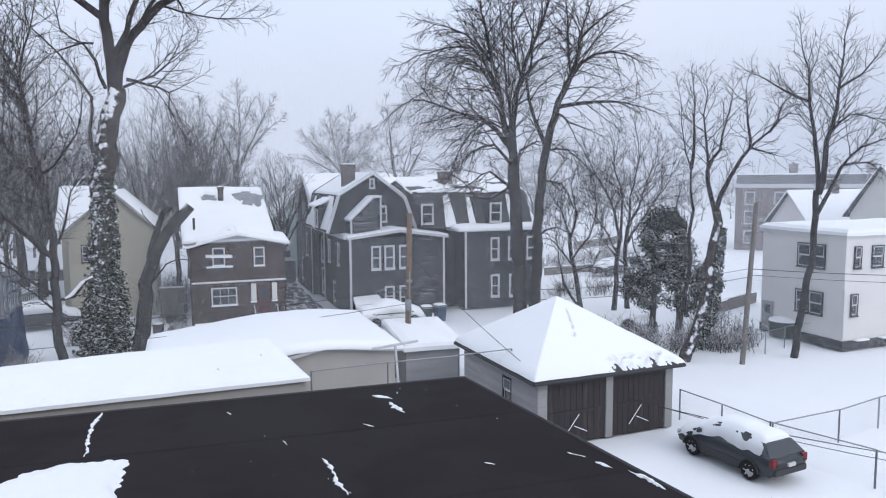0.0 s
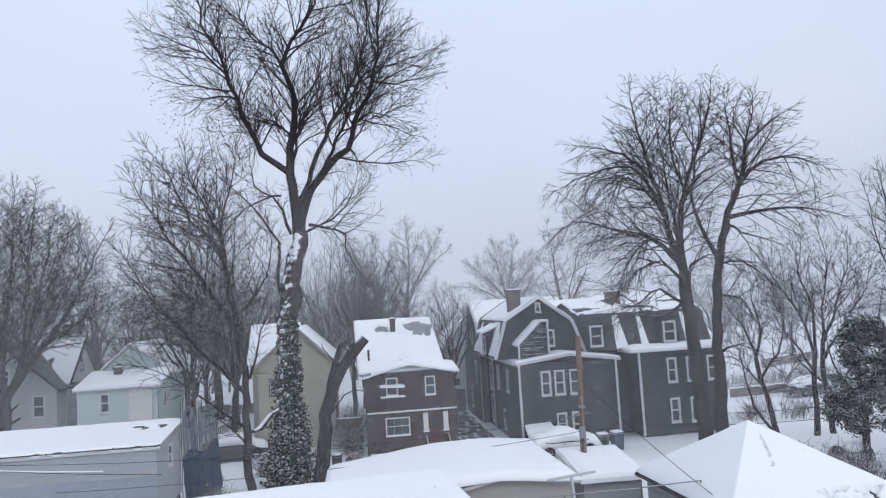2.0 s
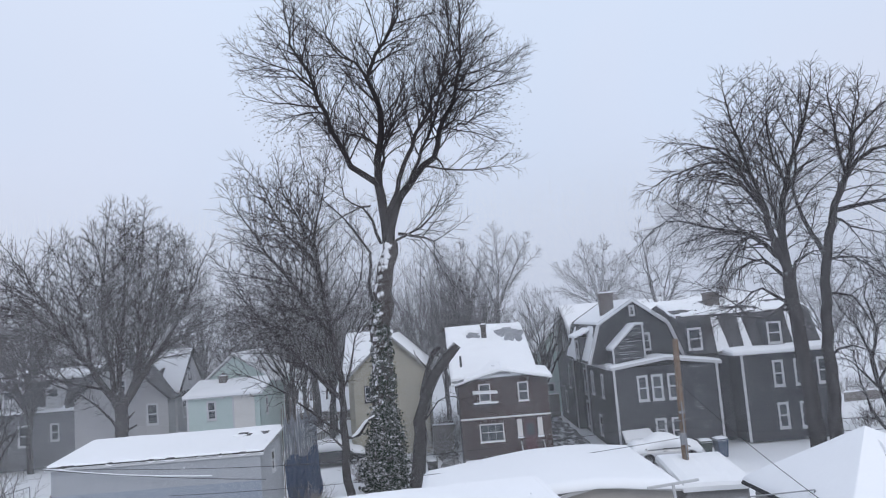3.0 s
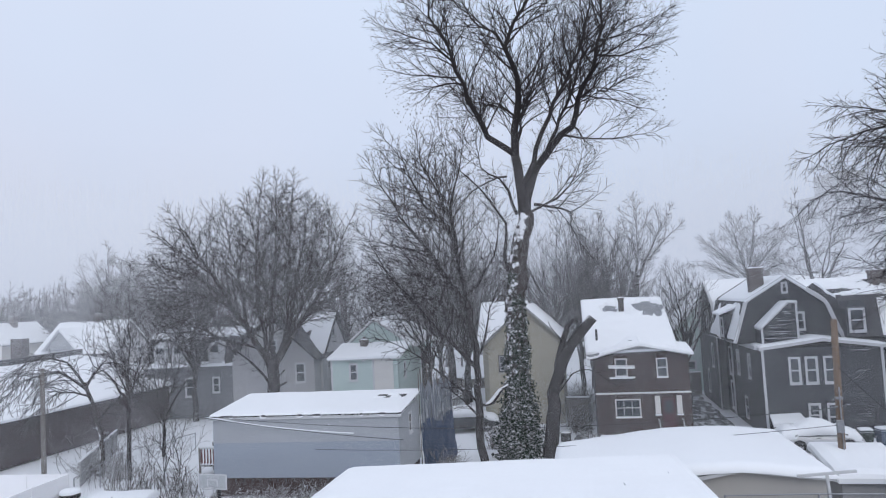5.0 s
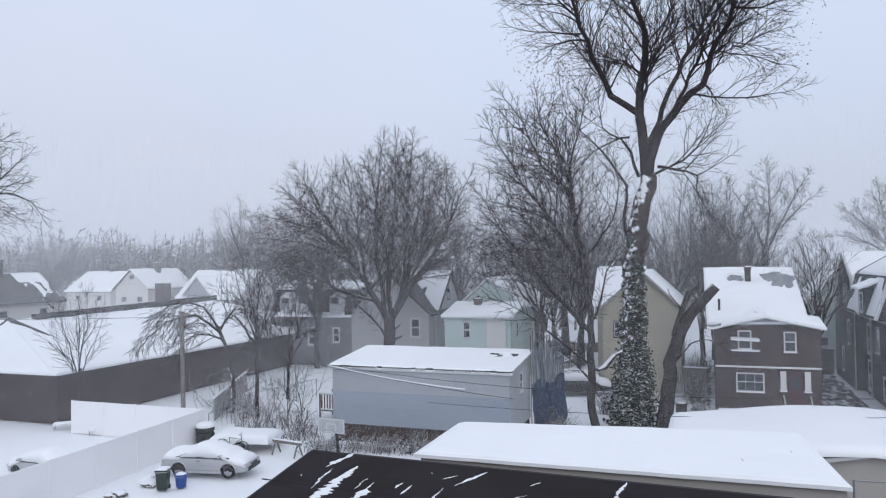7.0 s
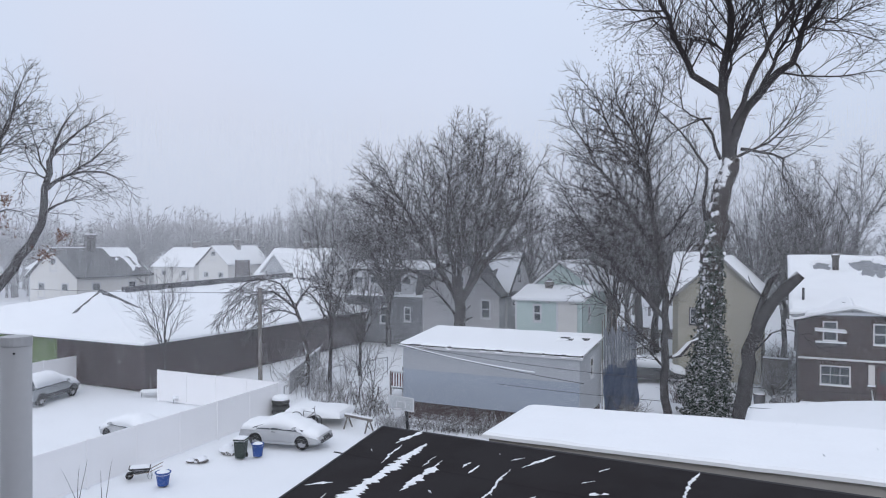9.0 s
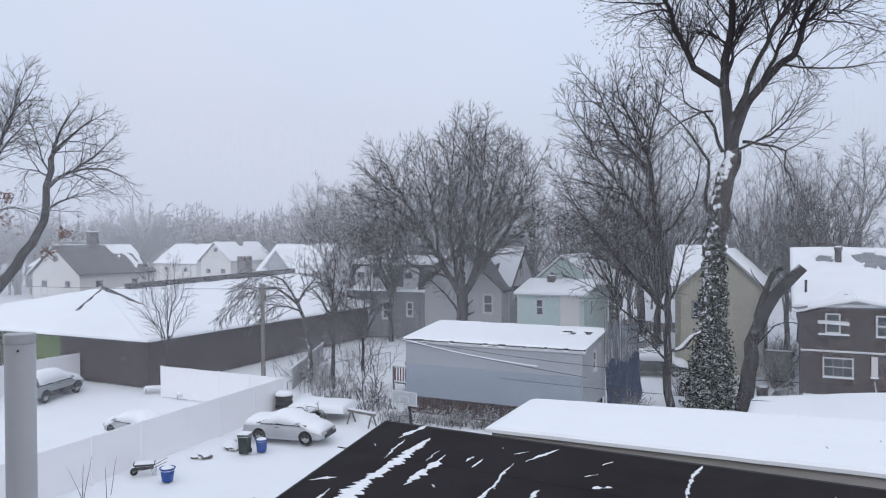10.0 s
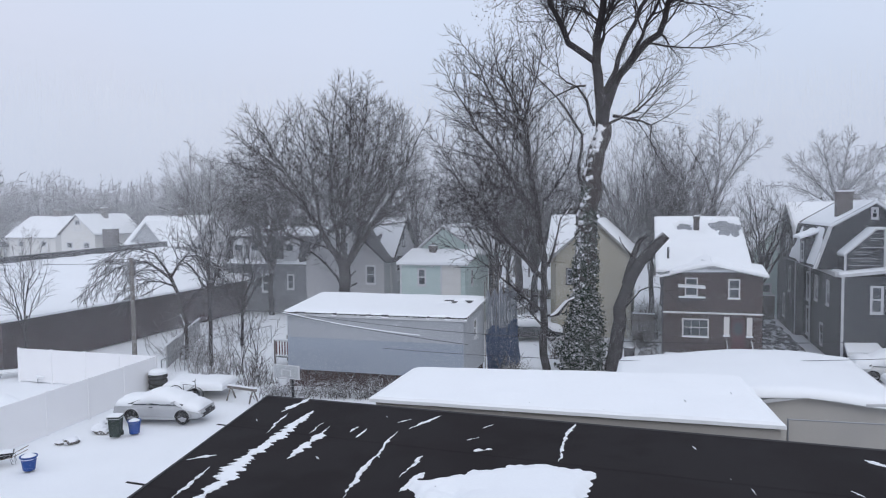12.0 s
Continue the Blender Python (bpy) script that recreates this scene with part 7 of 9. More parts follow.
# ---------------------------------------------------------------- the near vent pipe, and the camera's own building
pipe = thing("vent_pipe", "pale grey capped vent pipe rising from the flat roof", "pipe", at=(-2.299, 1.486, 3.0))
part("shaft", tube([(0, 0, 0), (0, 0, 5.82)], 0.0455, 28), material("pale_grey_paint", (0.47, 0.47, 0.48), 0.5, 3.0, 0.05, 30.0, 0.04, 0.05), pipe)
smooth(pipe.children[0])
part("cap", tube([(0, 0, 5.82), (0, 0, 5.825), (0, 0, 5.85)], [0.0465, 0.047, 0.0465], 28), material("pale_cap", (0.5, 0.5, 0.51), 0.5), pipe)
part("bolt", tube([(0.034, -0.03, 5.80), (0.0375, -0.033, 5.80)], 0.0035, 8), TRIM_DARK, pipe)
# Unseen wall behind the camera, its pale colour chosen to bounce light on the pipe.
own = link("wall_south", box(-14, -6, 0, 14, -0.6, 11), STUCCO)
tagged(own, "unseen rendered wall behind the camera, pale to bounce light", "wall", kind="structure")


# ---------------------------------------------------------------- poles and cables
def pole(label, at, top, lean_, r, mat):
    p = thing("utility_pole", label, "utility pole", at=(at[0], at[1], -0.2))
    part("shaft", tube([(0, 0, 0), (lean_[0] * 0.5, lean_[1] * 0.5, top * 0.5), (lean_[0], lean_[1], top)], [r, r * 0.92, r * 0.82], 12), mat, p)
    return p


rp = pole("brown timber utility pole behind the garages", (9.7, 31.6), 7.7, (0.18, 0), 0.15, TIMBER)
part("cable_box", soft_box(-0.12, -0.3, 3.2, 0.14, -0.12, 3.7), METAL, rp)
part("cable_box", soft_box(-0.1, -0.3, 2.2, 0.1, -0.13, 2.5), METAL, rp)
part("bracket", tube([(-0.9, -0.05, 4.05), (0.5, -0.1, 4.3)], 0.03, 6), METAL, rp)
part("crossarm", soft_box(-0.05, -0.14, 4.5, 0.25, -0.1, 4.62), METAL, rp)
part("conduit", tube([(0.08, -0.16, 0.2), (0.1, -0.16, 5.0)], 0.03, 6), METAL, rp)
pole("grey timber utility pole behind the white fence", (-29.5, 34.8), 6.7, (-0.05, 0), 0.14, TIMBER_GREY)
pole("leaning brown utility pole by the lane", (25.5, 27.2), 8.0, (0.9, 0.4), 0.13, TIMBER_GREY)


def cable(name, a, b, sag, r=0.012, label="thin black overhead cable", n=16, mat=None):
    a, b = Vector(a), Vector(b)
    pts = [a.lerp(b, i / n) - Vector((0, 0, sag * 4 * (i / n) * (1 - i / n))) for i in range(n + 1)]
    ob = link(name, tube(pts, r, 5), mat or TRIM_DARK)
    return tagged(ob, label, "cable", "overhead cables")


cable("overhead_cable", (9.75, 31.4, 4.0), (-18.8, 32.8, 4.0), 0.7, 0.014)
cable("overhead_cable", (-29.5, 34.7, 6.2), (-75, 28, 7.0), 0.5, 0.014)
cable("overhead_cable", (-18.75, 32.95, 3.95), (-11.0, 32.6, 3.1), 0.12, 0.03, "snow-coated cable slung along the shed", mat=SNOW)
cable("overhead_cable", (-18.75, 32.9, 3.9), (-8.6, 32.6, 2.75), 0.1, 0.016)
cable("overhead_cable", (9.8, 31.4, 4.1), (25.9, 27.4, 4.6), 0.5, 0.013)
cable("overhead_cable", (9.8, 31.4, 3.7), (25.9, 27.4, 4.2), 0.6, 0.013)
cable("overhead_cable", (25.9, 27.4, 4.6), (48, 20, 4.4), 0.4, 0.02)
cable("overhead_cable", (25.9, 27.4, 4.3), (48, 20, 3.9), 0.4, 0.014)
cable("overhead_cable", (9.8, 31.3, 5.6), (11.0, 21.0, 2.5), 0.2, 0.012)
cable("overhead_cable", (-12.5, 31.5, 2.6), (9.6, 31.4, 3.3), 0.35, 0.012)
cable("overhead_cable", (14.6, 20.9, 1.3), (24, 11, 0.75), 0.35, 0.016)
cable("overhead_cable", (15.0, 20.9, 1.2), (24, 10.6, 0.5), 0.4, 0.012)


# ---------------------------------------------------------------- fences
def vinyl_fence(a, b, h, label):
    a, b = Vector((*a, 0)), Vector((*b, 0))
    fn = thing("vinyl_fence", label, "fence", "white vinyl fences", (a.x, a.y, 0))
    d = b - a
    ln = d.length
    fn.matrix_basis = Matrix.Translation(a) @ Matrix.Rotation(math.atan2(d.y, d.x), 4, "Z")
    n = max(1, round(ln / 2.4))
    w = ln / n
    post = panel = cap = None
    for i in range(n + 1):
        x = i * w
        if post is None:
            post = part("post", soft_box(-0.065, -0.034, -0.3, 0.065, 0.034, h + 0.015, 0.01), VINYL, fn)
            cap = part("post_cap", solid([(-0.06, -0.05, h + 0.015), (0.06, -0.05, h + 0.015), (0.06, 0.05, h + 0.015), (-0.06, 0.05, h + 0.015), (0, 0, h + 0.06)], [(3, 2, 1, 0), (0, 1, 4), (1, 2, 4), (2, 3, 4), (3, 0, 4)]), VINYL, fn)
        else:
            for src, nm in ((post, "post"), (cap, "post_cap")):
                o = new(nm, src.data)
                o.parent = fn
                o.location = (x, 0, 0)
        if i < n:
            if panel is None:
                k = 12
                g0, gw = 0.07, (w - 0.14) / 12
                zig = [(g0 + gw * (j + e), d_) for j in range(k) for e, d_ in ((0.02, -0.012), (0.98, -0.012), (1.0, -0.004))]
                panel = part("panel", prism([(g0, -0.004)] + zig + [(w - 0.07, 0.012), (g0, 0.012)], "z", 0.1, h - 0.06), VINYL, fn)
                rails = [part("rail", soft_box(0.066, -0.03, h - 0.1, w - 0.066, 0.03, h, 0.008), VINYL, fn), part("rail", soft_box(0.066, -0.03, 0.02, w - 0.066, 0.03, 0.14, 0.008), VINYL, fn)]
            else:
                for src, nm in ((panel, "panel"), (rails[0], "rail"), (rails[1], "rail")):
                    o = new(nm, src.data)
                    o.parent = fn
                    o.location = (x, 0, 0)
    return fn


vinyl_fence((-24.55, 30.45), (-23.3, 11.0), 1.8, "tall white vinyl privacy fence along the snowy yard")
vinyl_fence((-24.7, 30.5), (-33.4, 30.4), 1.8, "tall white vinyl privacy fence across the yard")
vinyl_fence((-42.4, 32.0), (-42.0, 17.0), 1.8, "white vinyl fence behind the parked car")


def chain_fence(points, h, label, mesh_step=0.13):
    fn = thing("chain_link_fence", label, "fence", "chain-link fences", (points[0][0], points[0][1], 0))
    o = Vector((points[0][0], points[0][1], 0))
    wires = Wood()
    for (xa, ya), (xb, yb) in zip(points, points[1:]):
        a, b = Vector((xa, ya, 0)) - o, Vector((xb, yb, 0)) - o
        n = max(1, round((b - a).length / 2.4))
        for i in range(n + 1):
            p = a.lerp(b, i / n)
            part("post", tube([p - Vector((0, 0, 0.2)), p + Vector((0, 0, h))], 0.03, 8), METAL, fn)
        pts = [a.lerp(b, i / n) + Vector((0, 0, h - 0.02 + 0.02 * math.sin(i * 2.1))) for i in range(n + 1)]
        part("top_rail", tube(pts, 0.024, 6), METAL, fn)
        ln = (b - a).length
        d = (b - a) / ln
        m = int(ln / mesh_step)
        for i in range(-int(h / mesh_step), m):
            for s in (1, -1):
                u0, u1 = i * mesh_step, i * mesh_step + h
                z0, z1 = (0.0, h) if s == 1 else (h, 0.0)
                c0, c1 = max(u0, 0), min(u1, ln)
                if c1 - c0 < 0.05:
                    continue
                za = z0 + (z1 - z0) * (c0 - u0) / (u1 - u0)
                zb = z0 + (z1 - z0) * (c1 - u0) / (u1 - u0)
                wires.limb([a + d * c0 + Vector((0, 0, za)), a + d * c1 + Vector((0, 0, zb))], [0.0012, 0.0012], 3)
    mesh = wires.link("wire_mesh", METAL, fn)
    mesh["kind"] = "stuff"
    return fn


chain_fence([(17.35, 21.6), (17.75, 17.6), (18.75, 14.6), (20.0, 10.5)], 1.15, "chain-link fence beside the parked car, bare rail on thin posts")
chain_fence([(17.85, 17.6), (21.0, 17.8), (26.0, 18.8), (33.0, 19.6)], 1.1, "sagging chain-link fence across the snowy lot")
chain_fence([(3.7, 22.7), (8.9, 22.9), (11.0, 23.0)], 2.95, "tall chain-link fence with a snowy rail behind the black roof")
chain_fence([(-25.6, 32.2), (-27.0, 38.0), (-25.8, 44.0)], 1.2, "old chain-link fence in the brambles")
chain_fence([(26.0, 27.6), (30.0, 29.0), (33.0, 29.4)], 1.1, "chain-link fence before the white house")
plank = link("snowy_plank", soft_box(-0.9, -0.04, -0.04, 0.9, 0.04, 0.05, 0.012), TRIM)
plank.matrix_basis = pose(7.2, 25.0, 2.98, 0, -4, 3)
tagged(plank, "white handrail plank topped with snow", "rail")
part("rail_post", box(-0.04, -0.04, -3.0, 0.04, 0.04, -0.03), TRIM, plank)


# ---------------------------------------------------------------- cars
def loft(rings, bm=None, close=True):
    bm = bm or bmesh.new()
    vs = [[bm.verts.new(p) for p in r] for r in rings]
    n = len(rings[0])
    for a, b in zip(vs, vs[1:]):
        for k in range(n):
            bm.faces.new((a[k], a[(k + 1) % n], b[(k + 1) % n], b[k]))
    if close:
        bm.faces.new(vs[0][::-1])
        bm.faces.new(vs[-1])
    bmesh.ops.recalc_face_normals(bm, faces=bm.faces[:])
    return bm


def body_ring(x, w, z0, z1, r=0.12):
    return [(x, -w + r * 0.4, z0), (x, w - r * 0.4, z0), (x, w - 0.01, z0 + 0.14), (x, w, (z0 + z1) / 2), (x, w - 0.03, z1 - 0.1), (x, w - r, z1), (x, -w + r, z1), (x, -w + 0.03, z1 - 0.1), (x, -w, (z0 + z1) / 2), (x, -w + 0.01, z0 + 0.14)]


def interp(table, x):
    for (xa, *a), (xb, *b) in zip(table, table[1:]):
        if xa <= x <= xb:
            t = (x - xa) / (xb - xa)
            return [p + (q - p) * t for p, q in zip(a, b)]
    return list(table[-1][1:]) if x > table[-1][0] else list(table[0][1:])


RIM = material("alloy_rim", (0.45, 0.45, 0.47), 0.35, 3.0, 0.1, 30.0, 0.05, 0.0, metal=0.8)
TYRE = material("tyre_rubber", (0.015, 0.015, 0.016), 0.8)
TAIL = material("tail_lamp", (0.16, 0.02, 0.025), 0.25)
LAMP = material("head_lamp", (0.5, 0.5, 0.52), 0.15)


def car(label, at, yaw, paint, length, height, style, cover=1.0):
    """A parked car. style: wagon, suv or sedan. cover: how much of it lies under snow."""
    c = thing("car", label, "car", "parked cars", (at[0], at[1], 0, 0, 0, yaw))
    L, W = length / 2, 0.88
    belt = {"wagon": 0.98, "suv": 1.08, "sedan": 0.92}[style]
    z0 = {"wagon": 0.3, "suv": 0.36, "sedan": 0.24}[style]
    prof = [(-L, W * 0.86, z0 + 0.16, belt - 0.12), (-L + 0.12, W * 0.95, z0 + 0.03, belt), (-L + 0.8, W, z0, belt + 0.02), (0.2, W, z0, belt), (L * 0.42, W, z0, belt - 0.02), (L - 0.75, W * 0.98, z0, belt - 0.12), (L - 0.15, W * 0.9, z0 + 0.03, belt - 0.24), (L, W * 0.78, z0 + 0.14, belt - 0.36)]
    xs = [-L + (2 * L) * i / 24 for i in range(25)]
    bm = loft([body_ring(x, *interp(prof, x)) for x in xs])
    body = part("body", bm, paint, c)
    smooth(body)
    roof = {"wagon": [(-L + 0.12, belt, 0.0), (-L + 0.5, height - 0.08, 0.1), (-0.6, height, 0.16), (0.35, height - 0.02, 0.16), (1.25, belt, 0.05)],
            "suv": [(-L + 0.1, belt, 0.0), (-L + 0.3, height - 0.06, 0.1), (-0.6, height, 0.14), (0.4, height - 0.02, 0.14), (1.2, belt, 0.05)],
            "sedan": [(-L + 0.75, belt, 0.0), (-L + 1.5, height - 0.09, 0.14), (-0.35, height, 0.18), (0.3, height - 0.03, 0.18), (1.25, belt - 0.02, 0.05)]}[style]

    def cabin_ring(x, grow=0.0):
        z, t = interp(roof, x)
        z = max(z, belt + 0.01)
        k = (z - belt) / (height - belt)
        wb, wt = W * 0.95, W * 0.95 - 0.24 * k
        return [(x, -wb - grow, belt - 0.05), (x, wb + grow, belt - 0.05), (x, wt + grow, z - 0.06 * k), (x, wt * 0.86 + grow, z + grow), (x, -wt * 0.86 - grow, z + grow), (x, -wt - grow, z - 0.06 * k)]
    xs = [roof[0][0] + (roof[-1][0] - roof[0][0]) * i / 20 for i in range(21)]
    cab = part("cabin_glass", loft([cabin_ring(x) for x in xs]), GLASS, c, "dark glazing")
    top = []
    for x in xs[2:-2]:
        z, t = interp(roof, x)
        if z > height - 0.12:
            k = (z - belt) / (height - belt)
            w = (W * 0.95 - 0.24 * k)
            top.append([(x, -w - 0.01, z - 0.09), (x, w + 0.01, z - 0.09), (x, w * 0.9, z + 0.025), (x, -w * 0.9, z + 0.025)])
    part("roof_panel", loft(top), paint, c)
    for px in ((-L + 0.42, -0.5, 0.42) if style != "sedan" else (-0.45, 0.4)):
        for s in (-1, 1):
            z, _ = interp(roof, px)
            part("pillar", solid([(px - 0.04, s * (W * 0.955), belt - 0.03), (px + 0.05, s * (W * 0.955), belt - 0.03), (px + 0.04, s * (W * 0.955 - 0.235), z - 0.06), (px - 0.05, s * (W * 0.955 - 0.235), z - 0.06), (px, s * (W * 0.9), belt), (px, s * (W * 0.9 - 0.2), z - 0.08)], [(0, 1, 2, 3), (0, 4, 1), (3, 2, 5), (0, 3, 5, 4), (1, 4, 5, 2)]), paint, c)
    rad = 0.35 if style == "suv" else 0.325
    for x in (-L + 0.92, L - 0.9):
        for s in (-1, 1):
            y = s * (W - 0.1)
            bm = bmesh.new()
            prof2 = [(0.10, rad * 0.64), (0.11, rad * 0.9), (0.085, rad), (-0.085, rad), (-0.11, rad * 0.9), (-0.10, rad * 0.64)]
            loft([[(x + r * math.cos(a), y + w, rad + r * math.sin(a)) for w, r in prof2] for a in [2 * math.pi * k / 24 for k in range(24)]] + [[(x + r, y + w, rad) for w, r in prof2]], bm, False)
            wheel = part("wheel", bm, TYRE, c)
            bm = bmesh.new()
            for k in range(7):
                a = 2 * math.pi * k / 7
                ca, sa_ = math.cos(a), math.sin(a)
                solid([(x + ca * 0.05 - sa_ * 0.03, y + s * 0.10, rad + sa_ * 0.05 + ca * 0.03), (x + ca * 0.05 + sa_ * 0.03, y + s * 0.10, rad + sa_ * 0.05 - ca * 0.03), (x + ca * rad * 0.64 + sa_ * 0.025, y + s * 0.105, rad + sa_ * rad * 0.64 - ca * 0.025), (x + ca * rad * 0.64 - sa_ * 0.025, y + s * 0.105, rad + sa_ * rad * 0.64 + ca * 0.025)], [(0, 1, 2, 3)], bm)
            tube([(x, y + s * 0.06, rad), (x, y + s * 0.115, rad)], 0.06, 10, bm)
            tube([(x, y + s * 0.03, rad), (x, y + s * 0.035, rad)], rad * 0.64, 20, bm)
            part("rim", bm, RIM, wheel)
            bm = bmesh.new()
            pts = [(x + (rad + 0.07) * math.cos(a), s * (W + 0.012), rad + (rad + 0.07) * math.sin(a)) for a in [math.pi * k / 10 for k in range(11)]]
            tube(pts, 0.03, 5, bm)
            part("wheel_arch", bm, TRIM_DARK if style != "sedan" else paint, c)
            bm = bmesh.new()
            solid([(x + (rad + 0.05) * math.cos(math.pi * k / 10), s * (W + 0.004), rad + (rad + 0.05) * math.sin(math.pi * k / 10)) for k in range(11)], [tuple(range(11))], bm)
            part("wheel_well", bm, TYRE, c)
    for s in (-1, 1):
        if cover < 1.3:
            part("tail_light", soft_box(-L + 0.0, s * 0.72 - 0.12, belt - 0.3, -L + 0.16, s * 0.72 + 0.12, belt - 0.02, 0.02), TAIL, c, "red tail light")
        part("headlight", soft_box(L - 0.28, s * 0.62 - 0.14, belt - 0.42, L - 0.06, s * 0.62 + 0.14, belt - 0.29, 0.02), LAMP, c, "clear headlight")
        part("mirror", soft_box(0.78, s * (W + 0.09) - 0.09, belt + 0.02, 0.9, s * (W + 0.09) + 0.09, belt + 0.16, 0.03), paint, c)
        part("sill", soft_box(-L + 1.3, s * W - 0.02, z0 - 0.02, L - 1.25, s * W + 0.015, z0 + (0.1 if style == "sedan" else 0.26), 0.01), paint if style == "sedan" else TRIM_DARK, c)
        part("door_handle", soft_box(-0.35, s * (W + 0.01) - 0.012, belt - 0.16, -0.15, s * (W + 0.01) + 0.012, belt - 0.12, 0.006), TRIM_DARK, c)
    part("bumper", soft_box(-L - 0.06, -W * 0.86, z0 + 0.1, -L + 0.12, W * 0.86, z0 + 0.32, 0.05), TRIM_DARK if style != "sedan" else paint, c)
    part("bumper", soft_box(L - 0.1, -W * 0.72, z0 + 0.08, L + 0.05, W * 0.72, z0 + 0.26, 0.05), TRIM_DARK, c)
    part("number_plate", soft_box(-L - 0.075, -0.17, z0 + 0.36, -L + 0.03, 0.17, z0 + 0.48, 0.008), TRIM, c)
    part("grille", soft_box(L - 0.06, -0.34, z0 + 0.2, L + 0.02, 0.34, z0 + 0.36, 0.02), TRIM_DARK, c)

    def snow_top(x, extra):
        if roof[0][0] + 0.15 < x < roof[-1][0]:
            return max(interp(roof, x)[0], belt) + extra
        return interp(prof, x)[2] + extra
    rings = []
    x0s = -L + (0.12 if style == "sedan" else 0.5)
    for i in range(37):
        x = x0s + (L - 0.12 - x0s) * i / 36
        k = min(1, i / 3, (36 - i) / 3)
        z = snow_top(x, 0.0)
        inroof = z > belt + 0.08
        up = (0.14 if inroof else 0.2) * cover * (0.35 + 0.65 * math.sqrt(max(k, 0)))
        w = (W * 0.95 - 0.24 * (z - belt) / (height - belt)) if inroof else interp(prof, x)[0] - 0.03
        drop = (0.34 * cover if cover < 1.3 else (z - belt) * 0.98) if inroof else 0.1 * cover
        if style == "wagon" and cover < 1.3:
            drop = 0.62 if inroof else 0.3
        n1 = 0.03 * noise.noise(Vector((x * 1.7, at[0], 2.0)))
        ring = []
        for a in range(13):
            v = -1 + 2 * a / 12
            zz = z + up * (1 - abs(v) ** 3) + n1 + 0.02 * noise.noise(Vector((x * 3, v * 2, at[1])))
            yy = v * (w + 0.02)
            if abs(v) > 0.95:
                zz = z - drop * ((0.7 if cover < 1.3 else 0.95) + (0.5 if cover < 1.3 else 0.12) * noise.noise(Vector((x * 2.2, v, at[0]))))
                yy = v * (w + (0.2 * cover * min(1, drop / 0.34) if inroof else 0.05))
            ring.append((x, yy, zz))
        ring += [(x, w * 0.5, z - 0.25), (x, -w * 0.5, z - 0.25)]
        rings.append(ring)
    sn = part("snow_cover", loft(rings), SNOW, c, "thick snow lying over roof and bonnet")
    smooth(sn)
    return c


SILVER = material("silver_paint", (0.34, 0.36, 0.38), 0.35, 1.0, 0.08, 20.0, 0.03, 0.0, metal=0.3)
PALE = material("pale_silver_paint", (0.45, 0.46, 0.48), 0.35, 1.0, 0.08, 20.0, 0.03, 0.0, metal=0.3)
DARK = material("dark_car_paint", (0.05, 0.055, 0.062), 0.35, 1.0, 0.1, 20.0, 0.03, 0.0, metal=0.2)
car("silver and black wagon half buried in snow beside the garage", (16.35, 17.55), 97, DARK, 4.3, 1.48, "wagon", 1.29).scale = (0.9, 0.9, 0.9)
car("silver saloon car rounded off under thick snow", (-20.85, 26.4), 11, PALE, 4.25, 1.3, "sedan", 1.3).scale = (0.94, 0.94, 0.94)
car("silver off-road car with a snowy roof by the fence", (-39.3, 27.45), 108, SILVER, 4.7, 1.6, "suv", 1.45).scale = (0.95, 0.95, 0.95)
car("white car almost lost under snow behind the fence", (-27.6, 23.8), 178, PALE, 4.2, 1.3, "sedan", 1.6).scale = (0.86, 0.86, 0.86)
car("car buried in snow behind the charcoal house", (11.9, 42.3), 4, PALE, 4.3, 1.4, "sedan", 2.0)
car("car under a thick coat of snow at the field's edge", (37.5, 57.0), 15, DARK, 4.3, 1.4, "sedan", 1.5)
car("car under a thick coat of snow at the field's edge", (42.5, 58.5), 12, SILVER, 4.4, 1.5, "wagon", 1.5)
car("snow-covered car in the drive of the yellow house", (-8.4, 49.8), 10, DARK, 4.4, 1.5, "wagon", 1.4)


# ---------------------------------------------------------------- yard things
def wheelie_bin(name, label, at, yaw, h, r, mat, lid_snow=True):
    b = thing(name, label, "bin", at=(at[0], at[1], 0, 0, 0, yaw))
    bm = loft([[(-r * 0.8, -r * 0.8, 0.03), (r * 0.8, -r * 0.8, 0.03), (r * 0.8, r * 0.8, 0.03), (-r * 0.8, r * 0.8, 0.03)], [(-r, -r, h), (r, -r, h), (r, r, h), (-r, r, h)]])
    part("body", bm, mat, b)
    part("lid", soft_box(-r - 0.03, -r - 0.05, h, r + 0.03, r + 0.03, h + 0.07, 0.025), mat, b)
    part("handle", tube([(-r * 0.7, r + 0.08, h + 0.02), (r * 0.7, r + 0.08, h + 0.02)], 0.02, 6), mat, b)
    for s in (-1, 1):
        part("wheel", tube([(s * r * 0.8, r * 0.75, 0.1), (s * r * 0.95, r * 0.75, 0.1)], 0.1, 12), TYRE, b)
    if lid_snow:
        sn = part("snow_cap", snow_slab([(-r, -r, h + 0.06), (r, -r, h + 0.06), (r, r, h + 0.06), (-r, r, h + 0.06)], 0.1, 0.1, 0.12, 0.02, at[0], 0.01), SNOW, b)
    return b


